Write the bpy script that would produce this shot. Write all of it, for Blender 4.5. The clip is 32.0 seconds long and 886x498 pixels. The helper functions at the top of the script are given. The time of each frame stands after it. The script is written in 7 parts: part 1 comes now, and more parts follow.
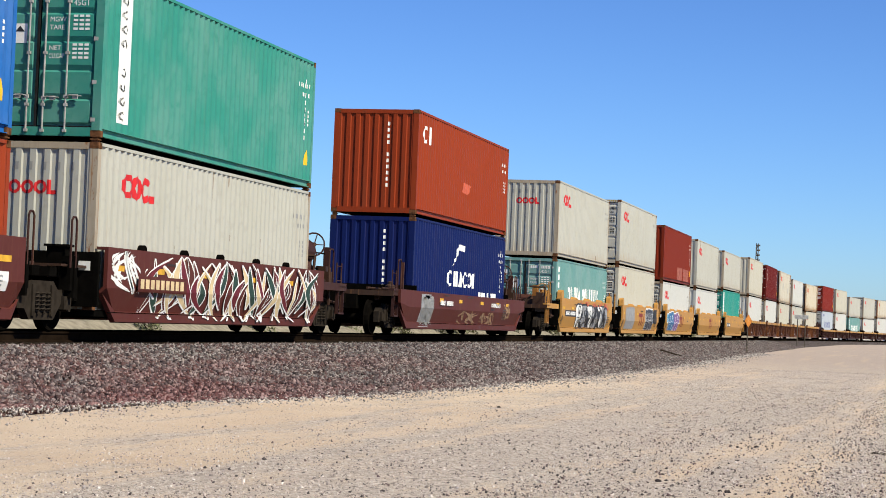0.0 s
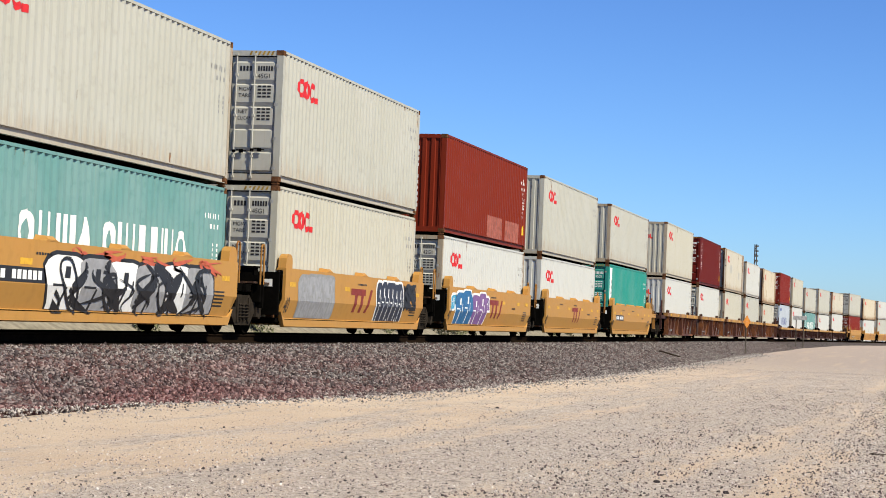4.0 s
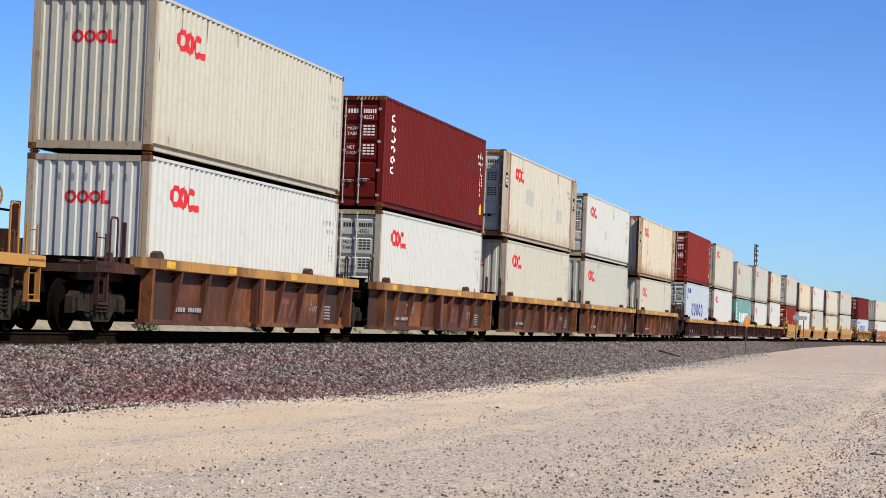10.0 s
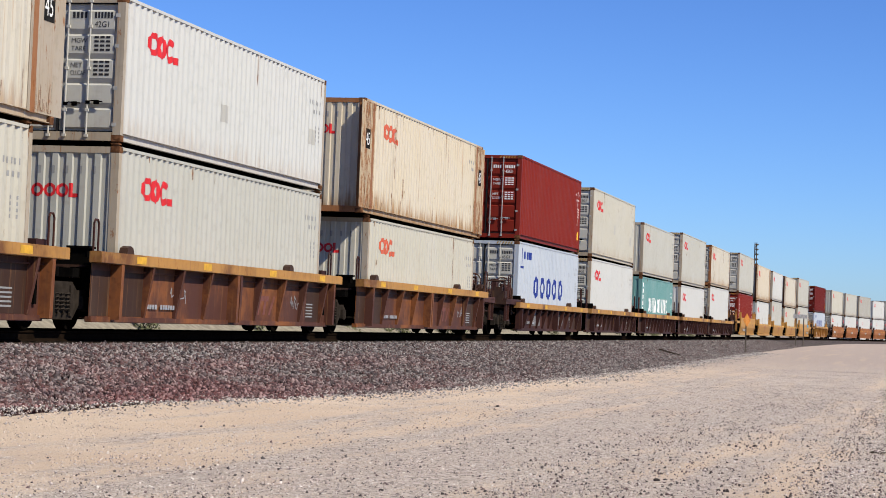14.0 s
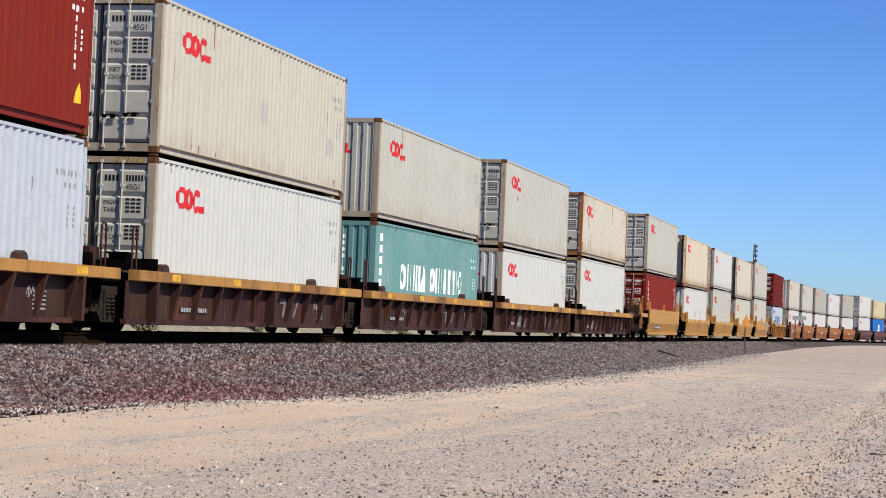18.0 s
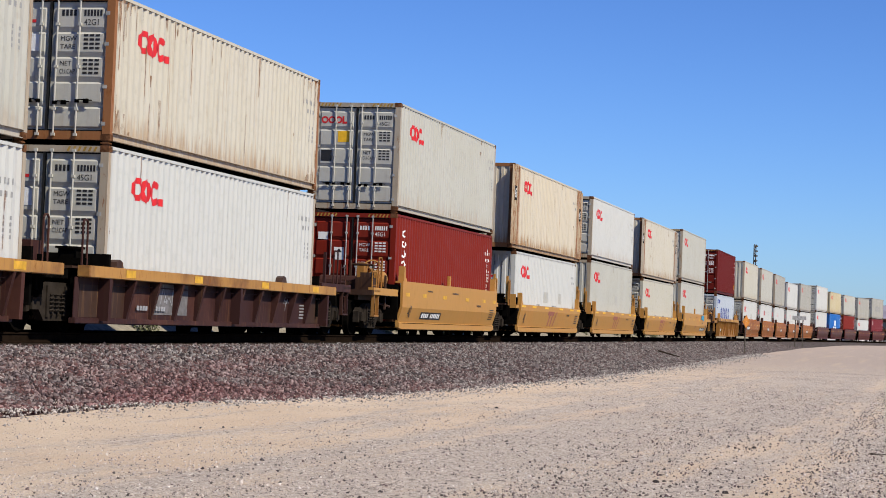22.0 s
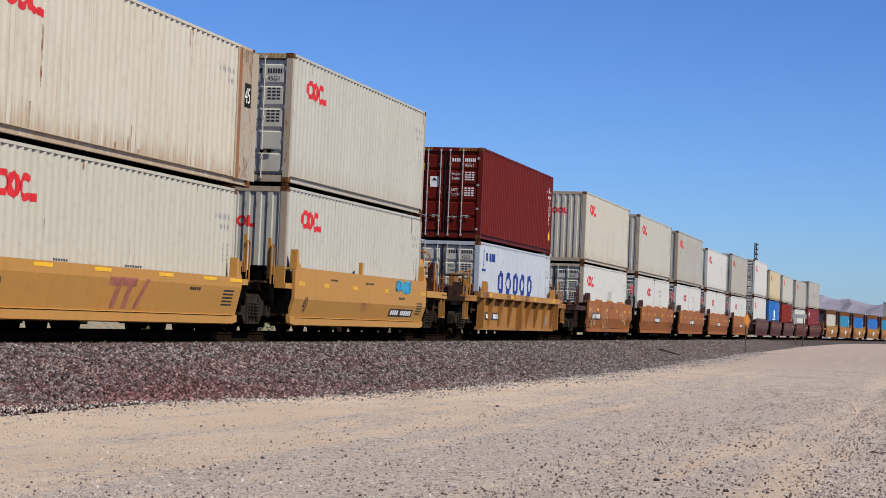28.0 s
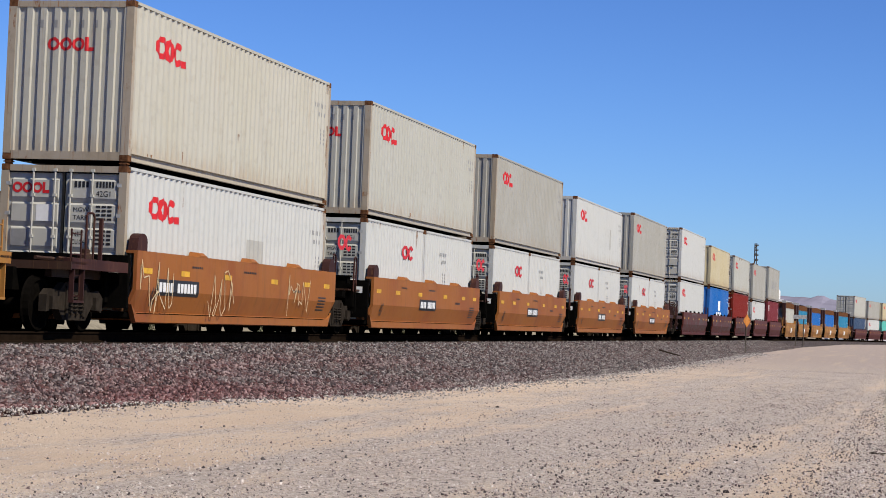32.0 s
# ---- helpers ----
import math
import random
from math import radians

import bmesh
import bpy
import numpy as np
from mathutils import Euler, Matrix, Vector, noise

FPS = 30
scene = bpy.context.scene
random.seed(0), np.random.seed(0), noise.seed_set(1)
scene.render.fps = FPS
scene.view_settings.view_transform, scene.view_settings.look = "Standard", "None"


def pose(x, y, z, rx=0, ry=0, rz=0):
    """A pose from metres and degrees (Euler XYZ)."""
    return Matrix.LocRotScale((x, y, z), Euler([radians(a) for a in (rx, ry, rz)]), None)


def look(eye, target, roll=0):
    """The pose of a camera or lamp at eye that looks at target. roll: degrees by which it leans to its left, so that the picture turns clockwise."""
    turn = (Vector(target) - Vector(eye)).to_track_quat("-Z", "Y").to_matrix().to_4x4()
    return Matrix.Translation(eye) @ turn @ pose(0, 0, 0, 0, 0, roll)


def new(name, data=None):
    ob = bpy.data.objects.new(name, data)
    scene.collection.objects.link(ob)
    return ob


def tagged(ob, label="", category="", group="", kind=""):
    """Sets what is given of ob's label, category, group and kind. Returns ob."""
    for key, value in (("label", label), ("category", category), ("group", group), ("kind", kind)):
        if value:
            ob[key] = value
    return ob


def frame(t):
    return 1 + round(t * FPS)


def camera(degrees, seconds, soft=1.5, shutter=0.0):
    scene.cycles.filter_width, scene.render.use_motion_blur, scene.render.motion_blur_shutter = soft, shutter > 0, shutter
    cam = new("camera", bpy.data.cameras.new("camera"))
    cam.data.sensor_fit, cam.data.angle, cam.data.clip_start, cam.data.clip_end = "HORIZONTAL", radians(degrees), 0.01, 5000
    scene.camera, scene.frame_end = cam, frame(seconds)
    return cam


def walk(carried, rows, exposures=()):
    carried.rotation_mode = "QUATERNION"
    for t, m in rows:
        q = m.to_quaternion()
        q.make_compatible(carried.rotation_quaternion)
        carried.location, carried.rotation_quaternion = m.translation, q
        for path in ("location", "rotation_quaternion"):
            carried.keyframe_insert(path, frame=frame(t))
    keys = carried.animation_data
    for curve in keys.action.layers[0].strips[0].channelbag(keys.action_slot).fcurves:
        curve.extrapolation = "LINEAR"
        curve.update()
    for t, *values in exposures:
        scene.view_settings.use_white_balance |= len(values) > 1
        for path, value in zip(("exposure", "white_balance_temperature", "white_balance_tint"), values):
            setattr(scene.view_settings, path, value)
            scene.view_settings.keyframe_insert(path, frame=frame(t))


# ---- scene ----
cam = camera(24.59, 32.0, soft=0.9)
EYE = (15.257, 0.0, 0.37)
YAW, PITCH, ROLL, FOCAL = 13.65, 2.035, 2.283, 3597.0


def aim(dx, dy):
    """The tripod's pose, nudged by a few hundredths of a degree."""
    return (pose(*EYE, 90 + PITCH + math.degrees(dy / FOCAL), 0, YAW + math.degrees(dx / FOCAL))
            @ pose(0, 0, 0, 0, 0, ROLL))


NUDGES = [(0, 2.5, -1.5), (1, 1.2, -0.8), (2, 0, 0), (6, 0, 0), (10.4, 0, -0.3), (11, 0, 0.5), (11.5, 0.5, 2.6), (12, 0, -1.2),
          (12.5, 0, -2.8), (13, 0, -3), (14, 0, -2.8), (15, 0, -1.5), (17.5, -0.3, -0.6), (18, -1.4, 0), (22, -1.3, 0),
          (22.5, 0, 0), (26, 0, 0), (26.5, 0, -1.3), (28.5, -0.3, -3), (29.5, 0, -2.6), (30.2, 0, -1.6), (31.2, 0, -2.4), (32, 0, -1.6)]
walk(cam, [(t, aim(dx, dy)) for t, dx, dy in NUDGES],
     exposures=[(0, 0.52, 6850, 4), (1, 0.58, 6850, 4), (6, 0.53, 6850, 4), (9, 0.52, 6650, 5), (13, 0.43, 6500, 9), (19, 0.42, 6500, 9), (22, 0.35, 6500, 9), (24, 0.37, 6500, 9),
                (26, 0.13, 6500, 9), (29, 0.22, 6500, 9.5), (32, 0.24, 6500, 9.5)])

# ---- light ----
SUN_WAY = Vector((1.0, -0.46, 1.10)).normalized()
world = bpy.data.worlds.new("desert_sky")
scene.world = world
world.use_nodes = True
wn, wl = world.node_tree.nodes, world.node_tree.links
sky = wn.new("ShaderNodeTexSky")
sky.sky_type, sky.sun_disc = "NISHITA", False
sky.sun_elevation = math.asin(SUN_WAY.z)
sky.sun_rotation = math.atan2(SUN_WAY.x, SUN_WAY.y)
sky.altitude, sky.air_density, sky.dust_density, sky.ozone_density = 900, 0.9, 0.7, 4.0
deep = wn.new("ShaderNodeGamma")
deep.inputs[1].default_value = 1.3
tint = wn.new("ShaderNodeVectorMath")
tint.operation = "MULTIPLY"
tint.inputs[1].default_value = (0.475, 0.592, 0.825)
wl.new(sky.outputs[0], deep.inputs[0])
wl.new(deep.outputs[0], tint.inputs[0])
wl.new(tint.outputs[0], wn["Background"].inputs[0])
wn["Background"].inputs[1].default_value = 0.077
sun = new("sun", bpy.data.lights.new("sun", "SUN"))
sun.data.energy, sun.data.angle, sun.data.color = 5.0, radians(0.53), (1.0, 0.92, 0.78)
sun.matrix_basis = look(SUN_WAY * 50, (0, 0, 0))


# ---- materials ----
def node_material(name, rough=0.6, metal=0.0, gloss=0.12):
    m = bpy.data.materials.new(name)
    m.use_nodes = True
    n, l = m.node_tree.nodes, m.node_tree.links
    b = n["Principled BSDF"]
    b.inputs["Roughness"].default_value, b.inputs["Metallic"].default_value = rough, metal
    b.inputs["Specular IOR Level"].default_value = gloss
    return m, n, l, b


def own_coords(n, l, spread=40.0):
    """Object coordinates, shifted by a different amount for each object."""
    tc, oi, ad, mu = n.new("ShaderNodeTexCoord"), n.new("ShaderNodeObjectInfo"), n.new("ShaderNodeVectorMath"), n.new("ShaderNodeVectorMath")
    mu.operation, ad.operation = "SCALE", "ADD"
    mu.inputs[0].default_value = (1, 1, 0.6)
    mu.inputs["Scale"].default_value = spread
    sc = n.new("ShaderNodeMath")
    sc.operation = "MULTIPLY"
    sc.inputs[1].default_value = spread
    l.new(oi.outputs["Random"], sc.inputs[0])
    l.new(sc.outputs[0], mu.inputs["Scale"])
    l.new(tc.outputs["Object"], ad.inputs[0])
    l.new(mu.outputs[0], ad.inputs[1])
    return ad.outputs[0]


def noise_of(n, l, vec, scale, detail=3.0, stretch=None, rough=0.55):
    if stretch:
        mp = n.new("ShaderNodeMapping")
        mp.inputs["Scale"].default_value = stretch
        l.new(vec, mp.inputs["Vector"])
        vec = mp.outputs[0]
    t = n.new("ShaderNodeTexNoise")
    t.inputs["Scale"].default_value, t.inputs["Detail"].default_value, t.inputs["Roughness"].default_value = scale, detail, rough
    l.new(vec, t.inputs["Vector"])
    return t.outputs["Fac"]


def ramp_of(n, l, fac, lo, hi, a=0.0, b=1.0):
    r = n.new("ShaderNodeMapRange")
    r.interpolation_type = "SMOOTHSTEP"
    for k, v in (("From Min", lo), ("From Max", hi), ("To Min", a), ("To Max", b)):
        r.inputs[k].default_value = v
    l.new(fac, r.inputs["Value"])
    return r.outputs[0]


def mul(n, l, a, b):
    m = n.new("ShaderNodeMath")
    m.operation = "MULTIPLY"
    for i, v in enumerate((a, b)):
        if isinstance(v, (int, float)):
            m.inputs[i].default_value = v
        else:
            l.new(v, m.inputs[i])
    return m.outputs[0]


def plus(n, l, a, b, kind="ADD"):
    m = n.new("ShaderNodeMath")
    m.operation = kind
    for i, v in enumerate((a, b)):
        if isinstance(v, (int, float)):
            m.inputs[i].default_value = v
        else:
            l.new(v, m.inputs[i])
    return m.outputs[0]


def blend(n, l, fac, a, b):
    m = n.new("ShaderNodeMix")
    m.data_type = "RGBA"
    for i, v in ((0, fac), (6, a), (7, b)):
        if isinstance(v, (int, float)):
            m.inputs[i].default_value = v
        elif isinstance(v, tuple):
            m.inputs[i].default_value = (*v[:3], 1)
        else:
            l.new(v, m.inputs[i])
    return m.outputs[2]


def bump_of(n, l, b, height, strength, dist):
    bp = n.new("ShaderNodeBump")
    bp.inputs["Strength"].default_value, bp.inputs["Distance"].default_value = strength, dist
    l.new(height, bp.inputs["Height"])
    l.new(bp.outputs[0], b.inputs["Normal"])


# Lowers every base colour to balance the strong sun and raised exposure.
COLOUR_SCALE = 0.85


def paint(name, rgb, rust=0.1, dirt=0.3, fade=0.15, rough=0.55, blotch=None, foot=0.0):
    """Old enamel on steel: faded patches, dirt runs down it, rust breaks through."""
    m, n, l, b = node_material(name, rough)
    rgb = tuple(COLOUR_SCALE * c for c in rgb)
    v = own_coords(n, l)
    pale = tuple(min(1, c * (1 - fade) + fade * 0.45) for c in rgb)
    dark = tuple(c * 0.86 for c in rgb)
    c = blend(n, l, ramp_of(n, l, noise_of(n, l, v, 0.55, 4), 0.35, 0.68), rgb, pale)
    if blotch:
        c = blend(n, l, ramp_of(n, l, noise_of(n, l, v, 0.42, 6, (1, 1, 0.8), 0.65), 0.47, 0.66), c, blotch)
    c = blend(n, l, ramp_of(n, l, noise_of(n, l, v, 5, 5), 0.5, 0.72, 0, 0.6), c, dark)
    runs = noise_of(n, l, v, 1.0, 4, (5.5, 5.5, 0.32))
    c = blend(n, l, ramp_of(n, l, runs, 0.52, 0.75, 0, dirt), c, tuple(x * 0.35 + y for x, y in zip(rgb, (0.05, 0.035, 0.02))))
    # thin brown runs, then spots where the steel shows
    drips = noise_of(n, l, v, 1.0, 5, (17, 17, 0.28), 0.6)
    c = blend(n, l, ramp_of(n, l, drips, 0.57, 0.72, 0, min(0.9, 0.8 * rust)), c, (0.24, 0.12, 0.05))
    spots = noise_of(n, l, v, 3.2, 9, (2.6, 2.6, 0.8), 0.72)
    top = 0.80 - 0.13 * rust
    mx = n.new("ShaderNodeMath")
    mx.operation = "MULTIPLY"
    l.new(ramp_of(n, l, spots, top - 0.05, top + 0.03), mx.inputs[0])
    mx.inputs[1].default_value = 0.85
    rustcol = blend(n, l, noise_of(n, l, v, 14, 4), (0.09, 0.028, 0.012), (0.32, 0.13, 0.045))
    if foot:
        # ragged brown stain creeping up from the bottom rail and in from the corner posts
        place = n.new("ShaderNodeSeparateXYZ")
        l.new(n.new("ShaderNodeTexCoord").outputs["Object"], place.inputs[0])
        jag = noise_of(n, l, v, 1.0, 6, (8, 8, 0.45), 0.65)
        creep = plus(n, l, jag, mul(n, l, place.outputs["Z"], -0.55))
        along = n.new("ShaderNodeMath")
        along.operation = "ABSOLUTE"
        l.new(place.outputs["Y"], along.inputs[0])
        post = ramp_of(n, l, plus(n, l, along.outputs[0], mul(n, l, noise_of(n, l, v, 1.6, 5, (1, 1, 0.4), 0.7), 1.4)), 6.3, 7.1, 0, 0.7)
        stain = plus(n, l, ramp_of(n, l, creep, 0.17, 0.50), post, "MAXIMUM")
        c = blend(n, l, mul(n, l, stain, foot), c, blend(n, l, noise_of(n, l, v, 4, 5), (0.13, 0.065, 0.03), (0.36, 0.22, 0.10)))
    l.new(blend(n, l, mx.outputs[0], c, rustcol), b.inputs["Base Color"])
    l.new(ramp_of(n, l, mx.outputs[0], 0, 1, rough, 0.9), b.inputs["Roughness"])
    bump_of(n, l, b, noise_of(n, l, v, 3.0, 5), 0.25, 0.01)
    return m


def plain(name, rgb, rough=0.6, metal=0.0, vary=0.25, scale=6.0):
    """A dull surface in one tone; the rougher, the less it shines."""
    m, n, l, b = node_material(name, rough, metal, 0.3 if rough < 0.65 else 0.04 if rough < 0.8 else 0.0)
    v = own_coords(n, l)
    rgb = tuple(COLOUR_SCALE * c for c in rgb)
    f = noise_of(n, l, v, scale, 5)
    l.new(blend(n, l, ramp_of(n, l, f, 0.3, 0.7), tuple(c * (1 - vary) for c in rgb), tuple(min(1, c * (1 + vary)) for c in rgb)), b.inputs["Base Color"])
    bump_of(n, l, b, noise_of(n, l, v, scale * 6, 3), 0.2, 0.004)
    return m


P = {
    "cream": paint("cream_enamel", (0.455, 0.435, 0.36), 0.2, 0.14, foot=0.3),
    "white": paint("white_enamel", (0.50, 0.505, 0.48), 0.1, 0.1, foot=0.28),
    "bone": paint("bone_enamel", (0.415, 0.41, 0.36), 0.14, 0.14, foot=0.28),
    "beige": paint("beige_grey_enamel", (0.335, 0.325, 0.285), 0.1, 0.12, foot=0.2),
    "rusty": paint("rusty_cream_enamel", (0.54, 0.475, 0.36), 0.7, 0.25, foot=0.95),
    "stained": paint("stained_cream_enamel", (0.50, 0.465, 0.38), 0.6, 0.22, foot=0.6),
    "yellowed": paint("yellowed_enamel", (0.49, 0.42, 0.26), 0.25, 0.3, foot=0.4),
    "orange": paint("orange_enamel", (0.262, 0.036, 0.009), 0.12, 0.3, 0.005),
    "navy": paint("navy_enamel", (0.004, 0.012, 0.085), 0.05, 0.1, 0.0),
    "green": paint("green_enamel", (0.032, 0.235, 0.185), 0.08, 0.15, 0.12),
    "teal": paint("teal_enamel", (0.022, 0.245, 0.20), 0.04, 0.12, 0.08),
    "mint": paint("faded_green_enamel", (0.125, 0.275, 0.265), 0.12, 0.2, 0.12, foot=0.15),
    "brown": paint("red_brown_enamel", (0.112, 0.0075, 0.0036), 0.05, 0.15, 0.005),
    "red": paint("brick_red_enamel", (0.18, 0.015, 0.007), 0.06, 0.15, 0.01),
    "vermilion": paint("orange_red_enamel", (0.175, 0.019, 0.006), 0.08, 0.2, 0.005),
    "maroon_box": paint("maroon_enamel", (0.17, 0.025, 0.03), 0.06, 0.15, 0.01),
    "pale_blue": paint("pale_blue_enamel", (0.40, 0.445, 0.50), 0.05, 0.2),
    "blue": paint("blue_enamel", (0.012, 0.12, 0.40), 0.05, 0.1, 0.06),
    "steel_blue": paint("steel_blue_enamel", (0.02, 0.19, 0.33), 0.05, 0.1, 0.06),
    "slate": paint("slate_blue_enamel", (0.04, 0.07, 0.13), 0.05, 0.1, 0.06),
    "aqua": paint("aqua_enamel", (0.10, 0.45, 0.38), 0.05, 0.15, 0.1),
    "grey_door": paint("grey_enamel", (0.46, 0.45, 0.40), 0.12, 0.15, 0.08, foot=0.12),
    "rail_rust": paint("worn_post_enamel", (0.27, 0.115, 0.045), 1.6, 0.5, 0.02),
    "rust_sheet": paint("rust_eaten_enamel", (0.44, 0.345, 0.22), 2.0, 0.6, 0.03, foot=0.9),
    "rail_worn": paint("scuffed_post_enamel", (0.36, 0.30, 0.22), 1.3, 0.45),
    "car_yellow": paint("car_yellow_enamel", (0.445, 0.228, 0.058), 0.05, 0.10, 0.01, 0.5, (0.40, 0.195, 0.05)),
    "deck_grime": paint("grimy_deck_enamel", (0.045, 0.022, 0.014), 0.5, 0.4, 0.02),
    "car_yellow_dirty": paint("dirty_yellow_enamel", (0.33, 0.155, 0.036), 0.25, 0.25, 0.02, 0.55, (0.20, 0.078, 0.022)),
    "car_maroon": paint("car_maroon_enamel", (0.092, 0.021, 0.016), 0.2, 0.35, 0.01),
    "car_rust": paint("car_rust_enamel", (0.31, 0.107, 0.024), 0.5, 0.4, 0.02, 0.55, (0.22, 0.068, 0.022)),
    "car_brown": paint("car_brown_enamel", (0.080, 0.030, 0.020), 0.6, 0.3, 0.01, 0.55, (0.20, 0.072, 0.024)),
    "car_dark": paint("car_dark_enamel", (0.040, 0.0155, 0.0135), 0.35, 0.4, 0.005, 0.6, (0.066, 0.026, 0.019)),
    "chord_yellow": paint("worn_yellow_enamel", (0.42, 0.215, 0.06), 1.3, 0.6, 0.01, 0.55, (0.13, 0.055, 0.022)),
}
# Tones far below real grime: the underframe's deep shade is in the colour.
BLACK = plain("shade_black_steel", (0.0042, 0.0038, 0.0034), 0.85)
SHADE_GRIME = plain("shade_grime_steel", (0.0055, 0.0044, 0.0036), 0.9)
WHEEL = plain("shade_dark_wheel_steel", (0.0045, 0.0038, 0.0032), 0.85, 0.0)
TRUCK_STEEL = plain("dusty_cast_steel", (0.030, 0.024, 0.019), 0.85)
RAIL = plain("rusty_rail_steel", (0.014, 0.009, 0.006), 0.8)
RAILHEAD = plain("polished_rail_steel", (0.45, 0.44, 0.42), 0.3, 0.9)
ZINC = plain("galvanised_steel", (0.36, 0.36, 0.345), 0.5, 0.1)
TIE = plain("creosoted_wood", (0.04, 0.031, 0.024), 0.9, 0, 0.35, 9)
CAST = plain("rusted_casting", (0.13, 0.06, 0.03), 0.85, 0, 0.4, 12)
SEAL = plain("black_rubber", (0.02, 0.02, 0.02), 0.8)
RED_INK = plain("red_ink", (0.55, 0.018, 0.022), 0.5, 0, 0.12)
WHITE_INK = plain("white_ink", (0.78, 0.78, 0.76), 0.5, 0, 0.06)
BLACK_INK = plain("black_ink", (0.02, 0.02, 0.022), 0.5, 0, 0.1)
GREY_INK = plain("grey_ink", (0.26, 0.26, 0.255), 0.5, 0, 0.1)
BLUE_INK = plain("blue_ink", (0.012, 0.03, 0.20), 0.5, 0, 0.1)
ORANGE_INK = plain("orange_ink", (0.5, 0.10, 0.05), 0.5, 0, 0.1)
LIFT_INK = plain("worn_yellow_ink", (0.62, 0.34, 0.03), 0.6, 0, 0.2)
HAZARD_INK = plain("dull_yellow_ink", (0.34, 0.21, 0.05), 0.7, 0, 0.3)
MOSS_INK = plain("dark_green_ink", (0.02, 0.05, 0.035), 0.6, 0, 0.15)
YELLOW_INK = plain("yellow_ink", (0.80, 0.45, 0.02), 0.5, 0, 0.1)
MAROON_INK = plain("faded_maroon_ink", (0.16, 0.055, 0.04), 0.6, 0, 0.2)
PURPLE_INK = plain("purple_ink", (0.20, 0.10, 0.26), 0.6, 0, 0.15)
SKY_INK = plain("light_blue_ink", (0.05, 0.32, 0.52), 0.6, 0, 0.15)
TAN_INK = plain("tan_ink", (0.62, 0.48, 0.28), 0.6, 0, 0.15)
WINE_INK = plain("wine_red_ink", (0.13, 0.012, 0.02), 0.6, 0, 0.15)
SILVER_INK = plain("silver_ink", (0.30, 0.30, 0.31), 0.5, 0, 0.15)

RUST_RUN, rn, rl, rbs = node_material("rust_run", 0.9)
rv = own_coords(rn, rl)
rl.new(blend(rn, rl, noise_of(rn, rl, rv, 9, 4), (0.09, 0.033, 0.013), (0.33, 0.15, 0.06)), rbs.inputs["Base Color"])
rl.new(ramp_of(rn, rl, noise_of(rn, rl, rv, 2.5, 7, (6, 6, 1.2), 0.7), 0.38, 0.66, 0.0, 0.85), rbs.inputs["Alpha"])


# ---- mesh helpers ----
def part(name, bm, material, parent, label="", at=(0, 0, 0)):
    """Links a bmesh, or a mesh made before, as one object under parent."""
    if isinstance(bm, bmesh.types.BMesh):
        me = bpy.data.meshes.new(name)
        bm.to_mesh(me)
        bm.free()
    else:
        me = bm
    if material and not me.materials:
        me.materials.append(material)
    ob = new(name, me)
    ob.parent = parent
    ob.location = at
    return tagged(ob, label)


SHARED = {}


def shared(key, make, material):
    """One mesh for all alike parts of one material."""
    k = (key, material.name)
    if k not in SHARED:
        bm = make()
        me = bpy.data.meshes.new(key[0] if isinstance(key, tuple) else key)
        bm.to_mesh(me)
        bm.free()
        me.materials.append(material)
        SHARED[k] = me
    return SHARED[k]


def add_box(bm, x0, x1, y0, y1, z0, z1):
    v = [bm.verts.new((x, y, z)) for x in (x0, x1) for y in (y0, y1) for z in (z0, z1)]
    for f in ((0, 1, 3, 2), (4, 6, 7, 5), (0, 4, 5, 1), (2, 3, 7, 6), (0, 2, 6, 4), (1, 5, 7, 3)):
        bm.faces.new([v[i] for i in f])
    return v


def box(x0, x1, y0, y1, z0, z1, bevel=0.0):
    bm = bmesh.new()
    add_box(bm, x0, x1, y0, y1, z0, z1)
    if bevel:
        bmesh.ops.bevel(bm, geom=bm.edges[:], offset=bevel, segments=2, affect="EDGES")
    return bm


def boxes(items):
    bm = bmesh.new()
    for b in items:
        add_box(bm, *b)
    return bm


def prism(points, a, b, axis="x"):
    """A polygon drawn in the other two axes (in order), drawn out along axis from a to b."""
    def at(p, d):
        return {"x": (d, p[0], p[1]), "y": (p[0], d, p[1]), "z": (p[0], p[1], d)}[axis]
    bm = bmesh.new()
    v0, v1 = [bm.verts.new(at(p, a)) for p in points], [bm.verts.new(at(p, b)) for p in points]
    bm.faces.new(v0[::-1])
    bm.faces.new(v1)
    for i in range(len(points)):
        j = (i + 1) % len(points)
        bm.faces.new((v0[i], v0[j], v1[j], v1[i]))
    bmesh.ops.recalc_face_normals(bm, faces=bm.faces[:])
    return bm


def add_rod(bm, p, q, r, sides=8):
    p, q = Vector(p), Vector(q)
    turn = (q - p).to_track_quat("Z", "Y").to_matrix()
    rings = [[bm.verts.new(e + turn @ Vector((r * math.cos(2 * math.pi * i / sides), r * math.sin(2 * math.pi * i / sides), 0)))
              for i in range(sides)] for e in (p, q)]
    for i in range(sides):
        j = (i + 1) % sides
        bm.faces.new((rings[0][i], rings[0][j], rings[1][j], rings[1][i]))
    bm.faces.new(rings[0][::-1])
    bm.faces.new(rings[1])


def rods(points_lists, r, sides=8):
    bm = bmesh.new()
    for pts in points_lists:
        for p, q in zip(pts, pts[1:]):
            add_rod(bm, p, q, r, sides)
    return bm


